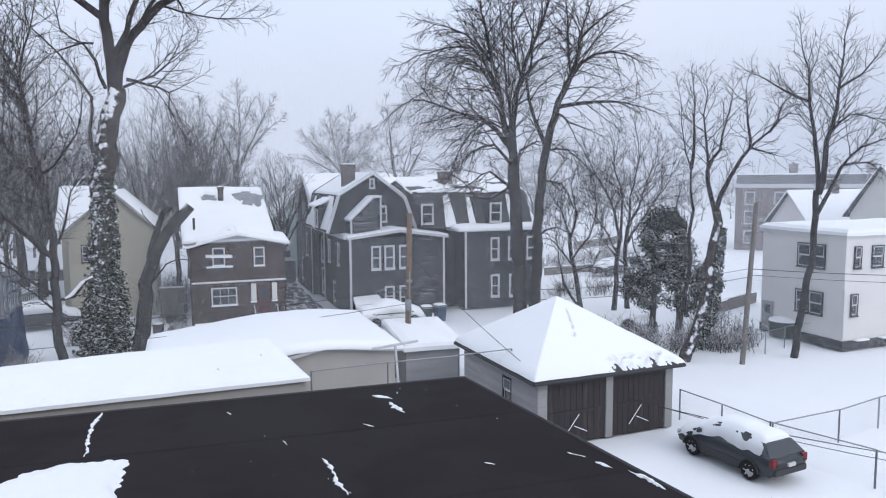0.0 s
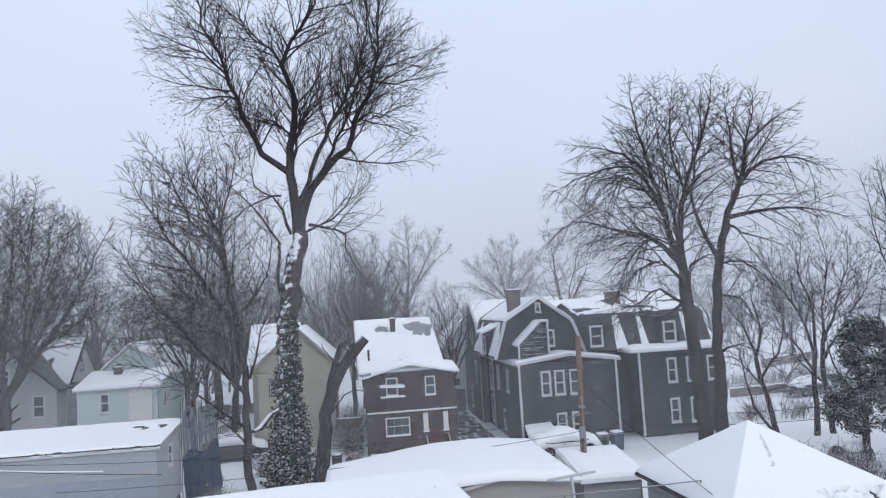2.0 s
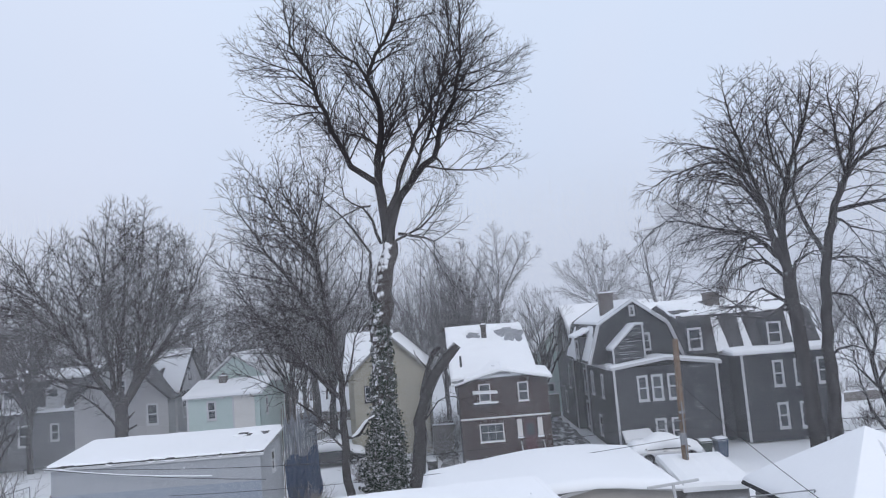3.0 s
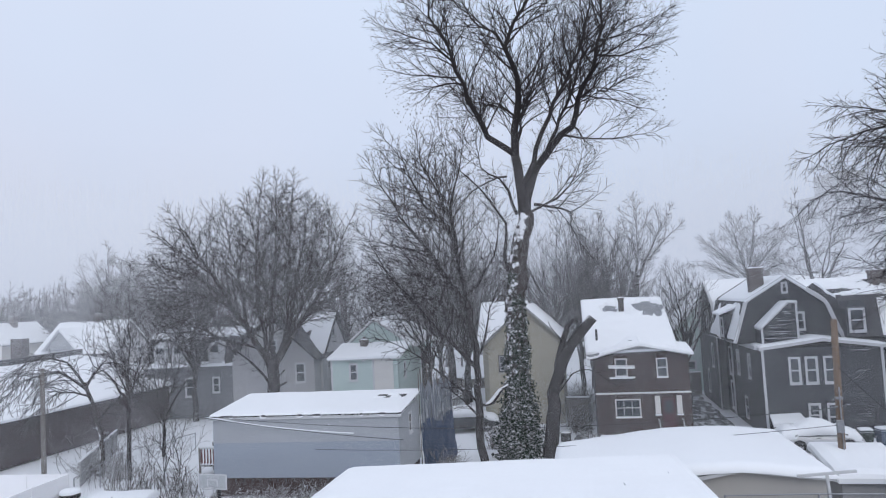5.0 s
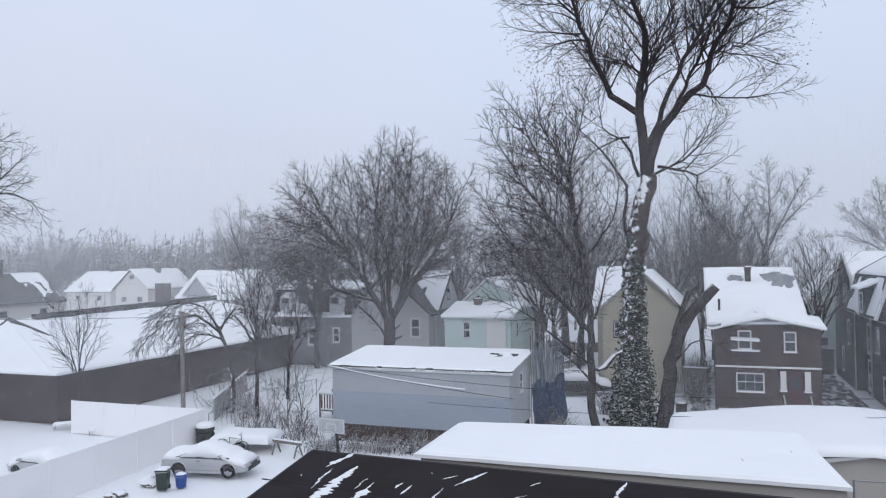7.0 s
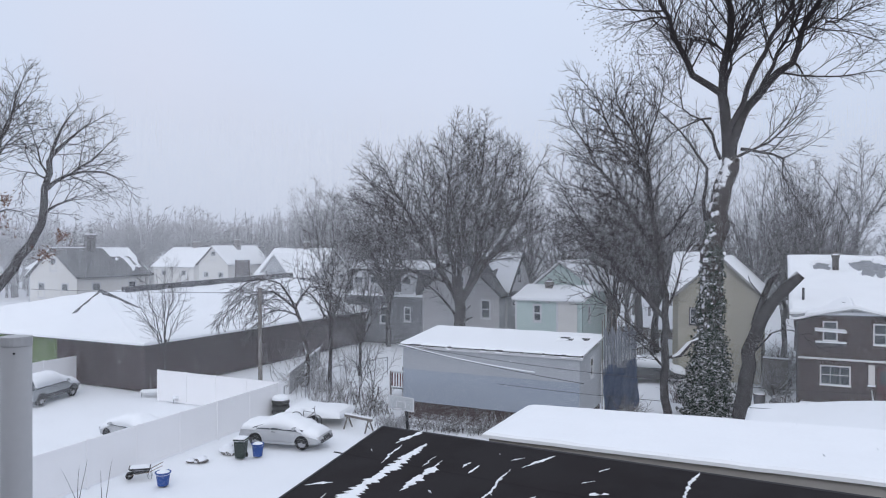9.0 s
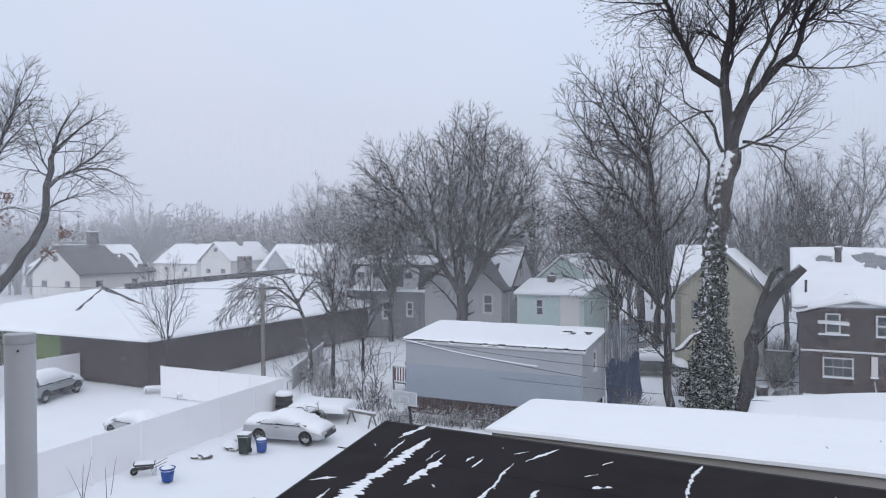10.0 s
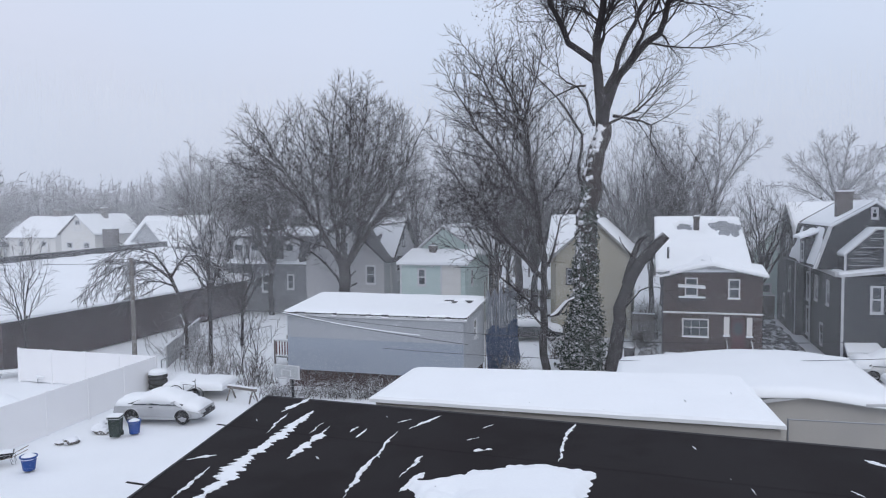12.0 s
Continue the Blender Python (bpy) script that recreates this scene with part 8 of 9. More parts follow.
GREEN_BIN = material("dark_green_plastic", (0.022, 0.035, 0.03), 0.5, 2.0, 0.2)
wheelie_bin("wheeled_bin", "dark green wheeled rubbish bin capped with snow", (-21.2, 23.75), 20, 0.78, 0.23, GREEN_BIN)
wheelie_bin("wheeled_bin", "blue recycling bin behind the charcoal house", (15.2, 42.3), 10, 1.0, 0.32, material("slate_blue_plastic", (0.05, 0.075, 0.12), 0.5))
wheelie_bin("wheeled_bin", "dark rubbish bin with snow on its lid", (14.3, 42.3), -5, 0.95, 0.32, GREEN_BIN)
wheelie_bin("wheeled_bin", "dark rubbish bin with snow on its lid", (13.5, 42.6), 12, 0.9, 0.32, PAINT_BLACK)


def tub(name, label, at, r0, r1, h, mat, tilt=0):
    t = thing(name, label, "bucket", at=(at[0], at[1], 0, tilt, 0, 0))
    n = 20
    rings = [[(r * math.cos(2 * math.pi * k / n), r * math.sin(2 * math.pi * k / n), z) for k in range(n)] for r, z in ((r0 * 0.9, 0.0), (r0, 0.02), (r1, h), (r1 + 0.03, h), (r1 + 0.03, h - 0.04), (r1, h - 0.04))]
    part("body", loft(rings, close=False), mat, t)
    part("snow_fill", loft([[(r * math.cos(2 * math.pi * k / n), r * math.sin(2 * math.pi * k / n), z) for k in range(n)] for r, z in ((r1 * 0.97, h - 0.1), (r1 * 0.9, h - 0.01), (r1 * 0.5, h + 0.05), (0.02, h + 0.06))]), SNOW, t)
    for s in (-1, 1):
        part("handle", tube([(s * (r1 + 0.02), -0.06, h - 0.08), (s * (r1 + 0.07), 0, h - 0.1), (s * (r1 + 0.02), 0.06, h - 0.08)], 0.012, 6), mat, t)
    return t


tub("dustbin", "dark round dustbin heaped with snow beside the brick house", (-1.6, 45.0), 0.3, 0.33, 0.62, TRIM_DARK)
tub("tub", "bright blue plastic tub filled with snow", (-21.45, 19.75), 0.2, 0.27, 0.52, PAINT_BLUE)
tub("tub", "blue recycling tub beside the green bin", (-20.75, 24.3), 0.2, 0.25, 0.55, PAINT_BLUE)

wb = thing("wheelbarrow", "black wheelbarrow standing in the snow", "wheelbarrow", at=(-22.85, 19.95, 0, 0, 0, 45))
wb.scale = (0.8, 0.8, 0.8)
bm = loft([[(-0.3, -0.22, 0.3), (0.35, -0.22, 0.3), (0.35, 0.22, 0.3), (-0.3, 0.22, 0.3)], [(-0.55, -0.34, 0.58), (0.45, -0.34, 0.55), (0.45, 0.34, 0.55), (-0.55, 0.34, 0.58)]])
part("tray", bm, PAINT_BLACK, wb)
part("snow_fill", snow_slab([(-0.5, -0.3, 0.55), (0.4, -0.3, 0.53), (0.4, 0.3, 0.53), (-0.5, 0.3, 0.55)], 0.07, 0.15, 0.1, 0.02, 2, 0.0), SNOW, wb)
for s in (-1, 1):
    part("handle", tube([(-0.5, s * 0.1, 0.2), (0.4, s * 0.26, 0.35), (1.0, s * 0.32, 0.62)], 0.018, 6), TIMBER, wb)
    part("leg", tube([(0.25, s * 0.2, 0.35), (0.35, s * 0.24, 0.0), (0.5, s * 0.24, 0.0), (0.45, s * 0.24, 0.4)], 0.014, 6), METAL, wb)
wheel = part("wheel", tube([(-0.52, -0.05, 0.18), (-0.52, 0.05, 0.18)], 0.18, 18), TYRE, wb)
part("hub", tube([(-0.52, -0.06, 0.18), (-0.52, 0.06, 0.18)], 0.05, 10), METAL, wheel)


def rock(at, r, seed):
    bm = bmesh.new()
    bmesh.ops.create_icosphere(bm, subdivisions=2, radius=r)
    for v in bm.verts:
        v.co *= 1 + 0.35 * noise.noise(v.co * (1.4 / r) + Vector((seed, 0, 0)))
        v.co.z *= 0.6
    ob = link("rock", bm, snow_rock)
    ob.location = (at[0], at[1], r * 0.3)
    return tagged(ob, "grey rock half covered in snow", "rock", "rocks in the yard")


snow_rock = snow_dusted("snowy_rock", (0.14, 0.13, 0.125), (0, 0, 1), 0.1, 0.2, 0.3, 6.0)
for i, (x, y, r) in enumerate(((-22.3, 24.1, 0.32), (-22.7, 24.5, 0.26), (-22.0, 24.0, 0.22), (-22.35, 22.6, 0.3), (-22.7, 22.4, 0.2), (-23.0, 25.0, 0.18))):
    rock((x, y), r, i * 3.3)

# stack of tyres in the fence corner
stack = thing("tyre_stack", "stack of old tyres capped with snow", "tyres", at=(-24.0, 29.9, 0))
for i in range(4):
    n = 20
    r, w = 0.34, 0.13
    rings = []
    for k in range(n + 1):
        a = 2 * math.pi * k / n
        rings.append([((r + q * math.cos(b) * 0.13) * math.cos(a), (r + q * math.cos(b) * 0.13) * math.sin(a), 0.14 + i * 0.27 + w * math.sin(b)) for b, q in [(2 * math.pi * j / 8, 1) for j in range(8)]])
    part("tyre", loft(rings, close=False), TYRE, stack)
part("snow_cap", loft([[(rr * math.cos(2 * math.pi * k / 16), rr * math.sin(2 * math.pi * k / 16), z) for k in range(16)] for rr, z in ((0.44, 1.06), (0.44, 1.18), (0.3, 1.28), (0.03, 1.3))]), SNOW, stack)

# flat trailer under snow, with a garden machine on it
tr = thing("flat_trailer", "low flat trailer buried under smooth snow", "trailer", at=(-22.0, 30.6, 0, 0, 0, 12))
part("bed", soft_box(-1.5, -1.0, 0.45, 1.5, 1.0, 0.55, 0.02), TIMBER_GREY, tr)
part("snow_cover", snow_slab([(-1.5, -1.0, 0.55), (1.5, -1.0, 0.55), (1.5, 1.0, 0.55), (-1.5, 1.0, 0.55)], 0.28, 0.2, 0.4, 0.06, 3, 0.03), SNOW, tr)
for s in (-1, 1):
    part("wheel", tube([(0.1, s * 1.02, 0.27), (0.1, s * 1.2, 0.27)], 0.27, 16), TYRE, tr)
bike = thing("bicycle", "old bicycle frame leaning in the snow", "bicycle", at=(-21.9, 29.2, 0.05, 0, 8, 20))
for x in (-0.5, 0.5):
    pts = [(x + 0.32 * math.cos(2 * math.pi * k / 18), 0, 0.33 + 0.32 * math.sin(2 * math.pi * k / 18)) for k in range(19)]
    part("wheel", tube(pts, 0.022, 5, cap=False), TYRE, bike)
part("frame", tube([(-0.5, 0, 0.33), (-0.1, 0, 0.3), (0.35, 0, 0.75), (-0.2, 0, 0.75), (-0.1, 0, 0.3)], 0.022, 6), PAINT_BLACK, bike)
part("fork", tube([(0.5, 0, 0.33), (0.35, 0, 0.95)], 0.02, 6), PAINT_BLACK, bike)
part("handlebar", tube([(0.3, -0.25, 1.0), (0.35, 0, 0.96), (0.3, 0.25, 1.0)], 0.016, 6), PAINT_BLACK, bike)
part("saddle", soft_box(-0.35, -0.07, 0.82, -0.1, 0.07, 0.88, 0.025), SNOW, bike)

# low rail fence behind the scaffold
rf = thing("rail_fence", "low grey picket railing in the snowy yard", "fence")
for i in range(11):
    x, y = -11.5 + 0.05 * i, 58.6 + 0.48 * i
    part("picket", soft_box(x - 0.04, y - 0.04, 0, x + 0.04, y + 0.04, 0.68, 0.01), TIMBER_GREY, rf)
part("rail", tube([(-11.5, 58.6, 0.64), (-11.0, 63.4, 0.64)], 0.05, 4), TIMBER_GREY, rf)

# basketball hoop
hp = thing("basketball_hoop", "freestanding basketball hoop with a clear snowy backboard", "basketball hoop", at=(-16.6, 29.6, 0, 0, 0, -8))
part("pole", tube([(0, 0.5, 0), (0, 0.4, 2.2)], 0.06, 10), PAINT_BLACK, hp)
bm = box(-0.62, -0.02, 1.62, 0.62, 0.0, 2.32)
part("backboard", bm, material("clouded_acrylic", (0.42, 0.44, 0.46), 0.25, 2.0, 0.15, 20.0, 0.1, 0.0), hp)
bm = bmesh.new()
for x0, z0, x1, z1 in ((-0.66, 1.58, 0.66, 1.63), (-0.66, 2.31, 0.66, 2.36), (-0.66, 1.6, -0.61, 2.34), (0.61, 1.6, 0.66, 2.34), (-0.24, 1.72, -0.2, 2.05), (0.2, 1.72, 0.24, 2.05), (-0.24, 2.04, 0.24, 2.08)):
    box(x0, -0.035, z0, x1, -0.012, z1, bm)
part("board_frame", bm, TRIM, hp)
pts = [(0.23 * math.cos(2 * math.pi * k / 18), -0.3 + 0.23 * math.sin(2 * math.pi * k / 18), 1.72) for k in range(19)]
part("rim", tube(pts, 0.012, 6, cap=False), METAL, hp)
part("net", loft([[(r * math.cos(2 * math.pi * k / 12), -0.3 + r * math.sin(2 * math.pi * k / 12), z) for k in range(12)] for r, z in ((0.225, 1.71), (0.17, 1.5), (0.13, 1.32))], close=False), TRIM, hp)
part("brace", tube([(-0.3, 0.0, 1.9), (0, 0.42, 1.8), (0.3, 0.0, 1.9)], 0.025, 6), METAL, hp)
part("base", soft_box(-0.5, 0.1, 0.0, 0.5, 1.0, 0.16, 0.05), SNOW, hp)
hp.scale = (1.15, 1.0, 0.84)

# sawn timber frame and stairs deck by the shed
saw = thing("timber_trestle", "rough snow-topped timber trestle", "trestle", at=(-19.2, 29.9, 0, 0, 0, -10))
part("beam", soft_box(-0.9, -0.06, 0.55, 0.9, 0.06, 0.67, 0.015), TIMBER_GREY, saw)
part("snow_cap", soft_box(-0.9, -0.06, 0.67, 0.9, 0.06, 0.74, 0.03), SNOW, saw)
for x in (-0.7, 0.7):
    for s in (-1, 1):
        part("leg", tube([(x, s * 0.3, 0.0), (x, s * 0.03, 0.6)], 0.04, 6), TIMBER_GREY, saw)
dk = thing("back_porch", "small railed wooden porch at the shed's end", "porch", at=(-20.95, 37.9, 0))
part("deck", soft_box(-0.7, -0.7, 0.55, 0.7, 0.9, 0.65, 0.015), TIMBER_GREY, dk)
part("snow_cover", snow_slab([(-0.7, -0.7, 0.65), (0.7, -0.7, 0.65), (0.7, 0.9, 0.65), (-0.7, 0.9, 0.65)], 0.12, 0.2, 0.15, 0.02, 5, 0.0), SNOW, dk)
for x in (-0.66, 0.66):
    for y in (-0.66, 0.86):
        part("post", soft_box(x - 0.05, y - 0.05, 0, x + 0.05, y + 0.05, 1.6, 0.01), TIMBER_GREY, dk)
part("rail", soft_box(-0.66, -0.71, 1.5, 0.66, -0.61, 1.58, 0.01), TRIM, dk)
part("rail_snow", soft_box(-0.68, -0.72, 1.58, 0.68, -0.6, 1.67, 0.03), SNOW, dk)
RED = material("faded_red_paint", (0.14, 0.05, 0.05), 0.7)
for i in range(7):
    x = -0.54 + 1.08 * i / 6
    part("baluster", box(x - 0.03, -0.69, 0.65, x + 0.03, -0.63, 1.5), RED, dk)


# snowy garden furniture in the next yard
def lounger(at, yaw, back):
    g = thing("garden_lounger", "metal garden lounger under a layer of snow", "lounger", "garden loungers", (at[0], at[1], 0, 0, 0, yaw))
    part("seat", soft_box(-0.9, -0.32, 0.32, 0.5, 0.32, 0.38, 0.02), METAL, g)
    part("snow_cover", snow_slab([(-0.9, -0.32, 0.38), (0.5, -0.32, 0.38), (0.5, 0.32, 0.38), (-0.9, 0.32, 0.38)], 0.1, 0.15, 0.12, 0.02, at[0], 0.0), SNOW, g)
    for x in (-0.8, 0.4):
        for s in (-1, 1):
            part("leg", tube([(x, s * 0.28, 0), (x, s * 0.28, 0.33)], 0.025, 6), METAL, g)
    if back:
        bm = bmesh.new()
        for i in range(6):
            y = -0.28 + 0.56 * i / 5
            tube([(0.5, y, 0.36), (0.85, y, 0.95)], 0.022, 5, bm)
        tube([(0.85, -0.3, 0.95), (0.85, 0.3, 0.95)], 0.03, 6, bm)
        part("backrest", bm, METAL, g)
        part("snow_cap", soft_box(0.78, -0.32, 0.95, 0.92, 0.32, 1.05, 0.04), SNOW, g)
    return g


for spot, turn, back in (((-34.6, 31.2), 40, True), ((-32.1, 30.6), -35, False)):
    lounger(spot, turn, back).scale = (0.85, 0.85, 0.85)

# saplings poking from the snow by the fence
for i, (x, y, h) in enumerate(((-22.6, 17.0, 1.7), (-22.3, 17.9, 1.9), (-22.0, 17.5, 1.4))):
    w = Wood()
    r2 = random.Random(200 + i)
    for k in range(3 if i == 0 else 1):
        p = bend(r2, Vector((x, y, -0.1)), Vector((r2.gauss(0, 0.18), r2.gauss(0, 0.1), 1)), h * r2.uniform(0.8, 1.1), 6, 0.05, 0.02)
        w.limb(p, [0.014 - 0.0014 * j for j in range(7)], 5)
    ob = w.link("young_sapling", BRUSH)
    tagged(ob, "bare whip of a young sapling in the snow", "sapling", "sapling whips")

# small yard details by the lane
ac = thing("garden_tub", "round dark garden tub heaped with snow", "tub", at=(32.0, 31.0, 0))
part("body", loft([[(r * math.cos(2 * math.pi * k / 20), r * math.sin(2 * math.pi * k / 20), z) for k in range(20)] for r, z in ((0.75, 0.0), (0.85, 0.9))]), GREEN_BIN, ac)
part("snow_cap", loft([[(r * math.cos(2 * math.pi * k / 20), r * math.sin(2 * math.pi * k / 20), z) for k in range(20)] for r, z in ((0.85, 0.88), (0.8, 1.0), (0.4, 1.08), (0.03, 1.1))]), SNOW, ac)
hv = thing("lean_shelter", "low rounded shelter under snow among the brambles", "shelter", at=(24.9, 34.8, 0, 0, 0, 20))
hv.scale = (0.62, 0.62, 0.62)
n = 10
part("cover", loft([[(x, 1.1 * math.cos(math.pi * k / n), 1.5 * math.sin(math.pi * k / n)) for k in range(n + 1)] for x in (-1.6, 1.6)]), TRIM_DARK, hv)
part("snow_cover", loft([[(x, 1.12 * math.cos(math.pi * k / n), 0.1 + 1.55 * math.sin(math.pi * k / n)) for k in range(2, n - 1)] for x in (-1.55, 1.55)]), SNOW, hv)


# ---------------------------------------------------------------- the farther houses
def far_house(label, x0, y0, x1, y1, eave, ridge, along_x, wall, roof_mat, wins=True, snow=(0, 1), chim=True):
    h = thing("far_house", label, "house", "farther houses")
    part("wall", box(x0, y0, 0, x1, y1, eave), wall, h)
    o = 0.35
    if along_x:
        ym = (y0 + y1) / 2
        part("gable", prism([(y0, eave), (y1, eave), (ym, ridge)], "x", x0, x1), wall, h)
        planes = [[(x0 - o, y0 - o, eave - 0.1), (x1 + o, y0 - o, eave - 0.1), (x1 + o, ym, ridge + 0.1), (x0 - o, ym, ridge + 0.1)], [(x1 + o, y1 + o, eave - 0.1), (x0 - o, y1 + o, eave - 0.1), (x0 - o, ym, ridge + 0.1), (x1 + o, ym, ridge + 0.1)]]
    else:
        xm = (x0 + x1) / 2
        part("gable", prism([(x0, eave), (x1, eave), (xm, ridge)], "y", y0, y1), wall, h)
        planes = [[(x1 + o, y0 - o, eave - 0.1), (x1 + o, y1 + o, eave - 0.1), (xm, y1 + o, ridge + 0.1), (xm, y0 - o, ridge + 0.1)], [(x0 - o, y1 + o, eave - 0.1), (x0 - o, y0 - o, eave - 0.1), (xm, y0 - o, ridge + 0.1), (xm, y1 + o, ridge + 0.1)]]
    for k, pl in enumerate(planes):
        part("roof", roof_plate(pl, 0.15), roof_mat, h)
        if k in snow:
            part("roof_snow", snow_slab(pl, 0.14, 0.8, 0.3, 0.05, x0 + k, 0.03), SNOW_ROOF, h)
    if wins:
        f1, f2 = Face("-y", y0), Face("+x", x1)
        for z in ([1.2, 3.9] if eave > 4.5 else [1.2]):
            n_ = max(2, int((x1 - x0) / 3))
            for i in range(n_):
                window(h, f1, x0 + (x1 - x0) * (i + 0.5) / n_, z, 0.85, 1.4, trim_w=0.1)
            n_ = max(2, int((y1 - y0) / 3.4))
            for i in range(n_):
                window(h, f2, y0 + (y1 - y0) * (i + 0.5) / n_, z, 0.85, 1.4, trim_w=0.1)
        if not along_x:
            window(h, f1, (x0 + x1) / 2, eave + 0.5, 0.8, 1.2, trim_w=0.1)
        else:
            window(h, f2, (y0 + y1) / 2, eave + 0.5, 0.8, 1.2, trim_w=0.1)
    if chim:
        chimney(h, (x0 + x1) / 2 + 0.5, (y0 + y1) / 2, ridge - 0.5, ridge + 1.0, 0.7, 0.7)
    return h


far_house("white house with a steep dark roof and brick chimney", -69.0, 46.6, -62.0, 55.2, 6.1, 8.7, False, SIDING_WHITE, SHINGLE, snow=(1,), chim=False)
dark_roof = [h for h in scene.objects if h.name.startswith("far_house")][0]
chimney(dark_roof, -65.3, 50.6, 8.4, 10.2, 0.8, 0.8, material("soot_stack", (0.06, 0.055, 0.055), 0.9, 3.0, 0.3))
part("roof_snow", snow_slab([(-62.2, 52.2, 6.35), (-62.2, 55.4, 6.35), (-65.4, 55.4, 8.82), (-65.4, 52.2, 8.82)], 0.06, 0.16, 0.2, 0.05, 117, bare=lambda p: noise.noise(Vector((p.x * 0.5 + p.y * 0.7, p.y * 1.2, 2.0))) + 0.4 * noise.noise(Vector((p.x * 2, p.y * 2, 7.0))) < 0.12), SNOW_ROOF, dark_roof, "remnants of snow sliding off")
far_house("cream gabled house with a snowy roof", -75.0, 75.5, -69.6, 84, 6.5, 8.9, False, SIDING_WHITE, SHINGLE)
stack = thing("brick_stack", "square dark chimney stack of a hidden building", "chimney", at=(-66.2, 74.5, 0))
part("shaft", box(-0.75, -0.6, 0, 0.75, 0.6, 7.1), BRICK_DARK, stack)
part("cap", soft_box(-0.85, -0.7, 7.1, 0.85, 0.7, 7.25), SNOW, stack)
far_house("grey house with a dark roof", -86.5, 78, -78.5, 86, 6.0, 8.6, True, SIDING_WHITE, SHINGLE)
bung = far_house("low bungalow under a broad snowy roof", -63, 73.5, -54.0, 82, 5.2, 8.6, True, SIDING_TAUPE, SHINGLE)
part("porch_gable", prism([(-61.5, 5.6), (-57.6, 5.6), (-59.5, 7.8)], "y", 73.0, 76.5), SIDING_GREY, bung, "small grey gable over the porch")
for a, b in (((-61.8, 5.5), (-59.5, 7.9)), ((-59.5, 7.9), (-57.3, 5.5))):
    part("porch_snow", prism([a, b, (b[0], b[1] + 0.22), (a[0], a[1] + 0.22)], "y", 72.7, 77.0), SNOW_ROOF, bung)
far_house("grey house with a snowy roof", -104, 70, -93, 79, 5.6, 8.2, True, SIDING_GREY, SHINGLE)
far_house("grey house with a snowy roof", -98, 96, -88, 104, 5.6, 8.0, True, SIDING_TAUPE, SHINGLE)
far_house("white house with a snowy roof", -118, 100, -108, 110, 5.6, 8.0, False, SIDING_WHITE, SHINGLE)
far_house("grey house with a snowy roof", -66, 108, -56, 117, 5.6, 8.2, True, SIDING_GREY, SHINGLE)
far_house("white house with a snowy roof", -130, 62, -119, 70, 5.0, 7.6, True, SIDING_WHITE, SHINGLE)
far_house("small pale green house with a snowy roof", 7.6, 66, 12.5, 74, 5.2, 7.8, False, SIDING_MINT, SHINGLE, chim=False)
far_house("dark house with a broad snowy roof", 14, 82, 26, 92, 6.5, 9.6, True, SIDING_DARK, SHINGLE)
far_house("grey house with a broad snowy roof", 30, 88, 41, 97, 6.5, 9.6, True, SIDING_GREY, SHINGLE)
far_house("pale rendered house with a gabled attic", 46.0, 42.6, 54.0, 46.4, 5.4, 7.8, True, STUCCO, SHINGLE)
far_house("white clapboard house with a steep gable", 47.5, 35.0, 56.0, 40.2, 6.2, 9.8, True, SIDING_WHITE, SHINGLE)

# long brick terrace beyond the lane
ter = thing("brick_terrace", "long flat-roofed brick terrace in the haze", "building")
TM = Matrix.Translation((58.0, 77.0, 0)) @ Matrix.Rotation(radians(-47), 4, "Z")
BR_FAR = brick_material("far_brick", (0.14, 0.10, 0.095), (0.11, 0.08, 0.078), (0.17, 0.15, 0.14))
ter.matrix_basis = TM @ Matrix.Diagonal((1, 1, 0.93, 1))
part("wall", box(9, 0, 0, 46, 10, 8.6), BR_FAR, ter)
part("cornice", box(8.8, -0.4, 8.2, 46.2, 0.2, 8.7), TRIM, ter)
part("mansard", prism([(-0.3, 8.7), (1.2, 9.9), (10, 9.9), (10, 8.7)], "x", 9, 46), SHINGLE, ter)
part("roof_snow", snow_slab([(9, 1.2, 9.9), (46, 1.2, 9.9), (46, 10, 9.9), (9, 10, 9.9)], 0.15, 1.5, 0.4, 0.05, 7), SNOW_ROOF, ter)
ff = Face("-y", 0.0)
for i in range(7, 18):
    for z in (1.0, 3.6, 6.1):
        window(ter, ff, -12.5 + i * 3.3, z, 1.0, 1.5, trim_w=0.1)
for i in range(3, 7):
    chimney(ter, -10 + i * 8.4, 5.0, 9.8, 11.4, 1.0, 0.8)

# tall block lost in the snowfall
tw = thing("tower_block", "tall pale tower block barely visible through snow", "building", at=(212.0, 630.0, 0, 0, 0, 20))
part("wall", box(-26, -17, 0, 26, 17, 76), CONCRETE, tw)
part("wall", box(-13, -15, 76, 11, 15, 94), CONCRETE, tw)
for i in range(24):
    part("window_band", box(-25.4, -17.05, 3 + i * 3.0, 25.4, -16.98, 4.4 + i * 3.0), GLASS, tw)


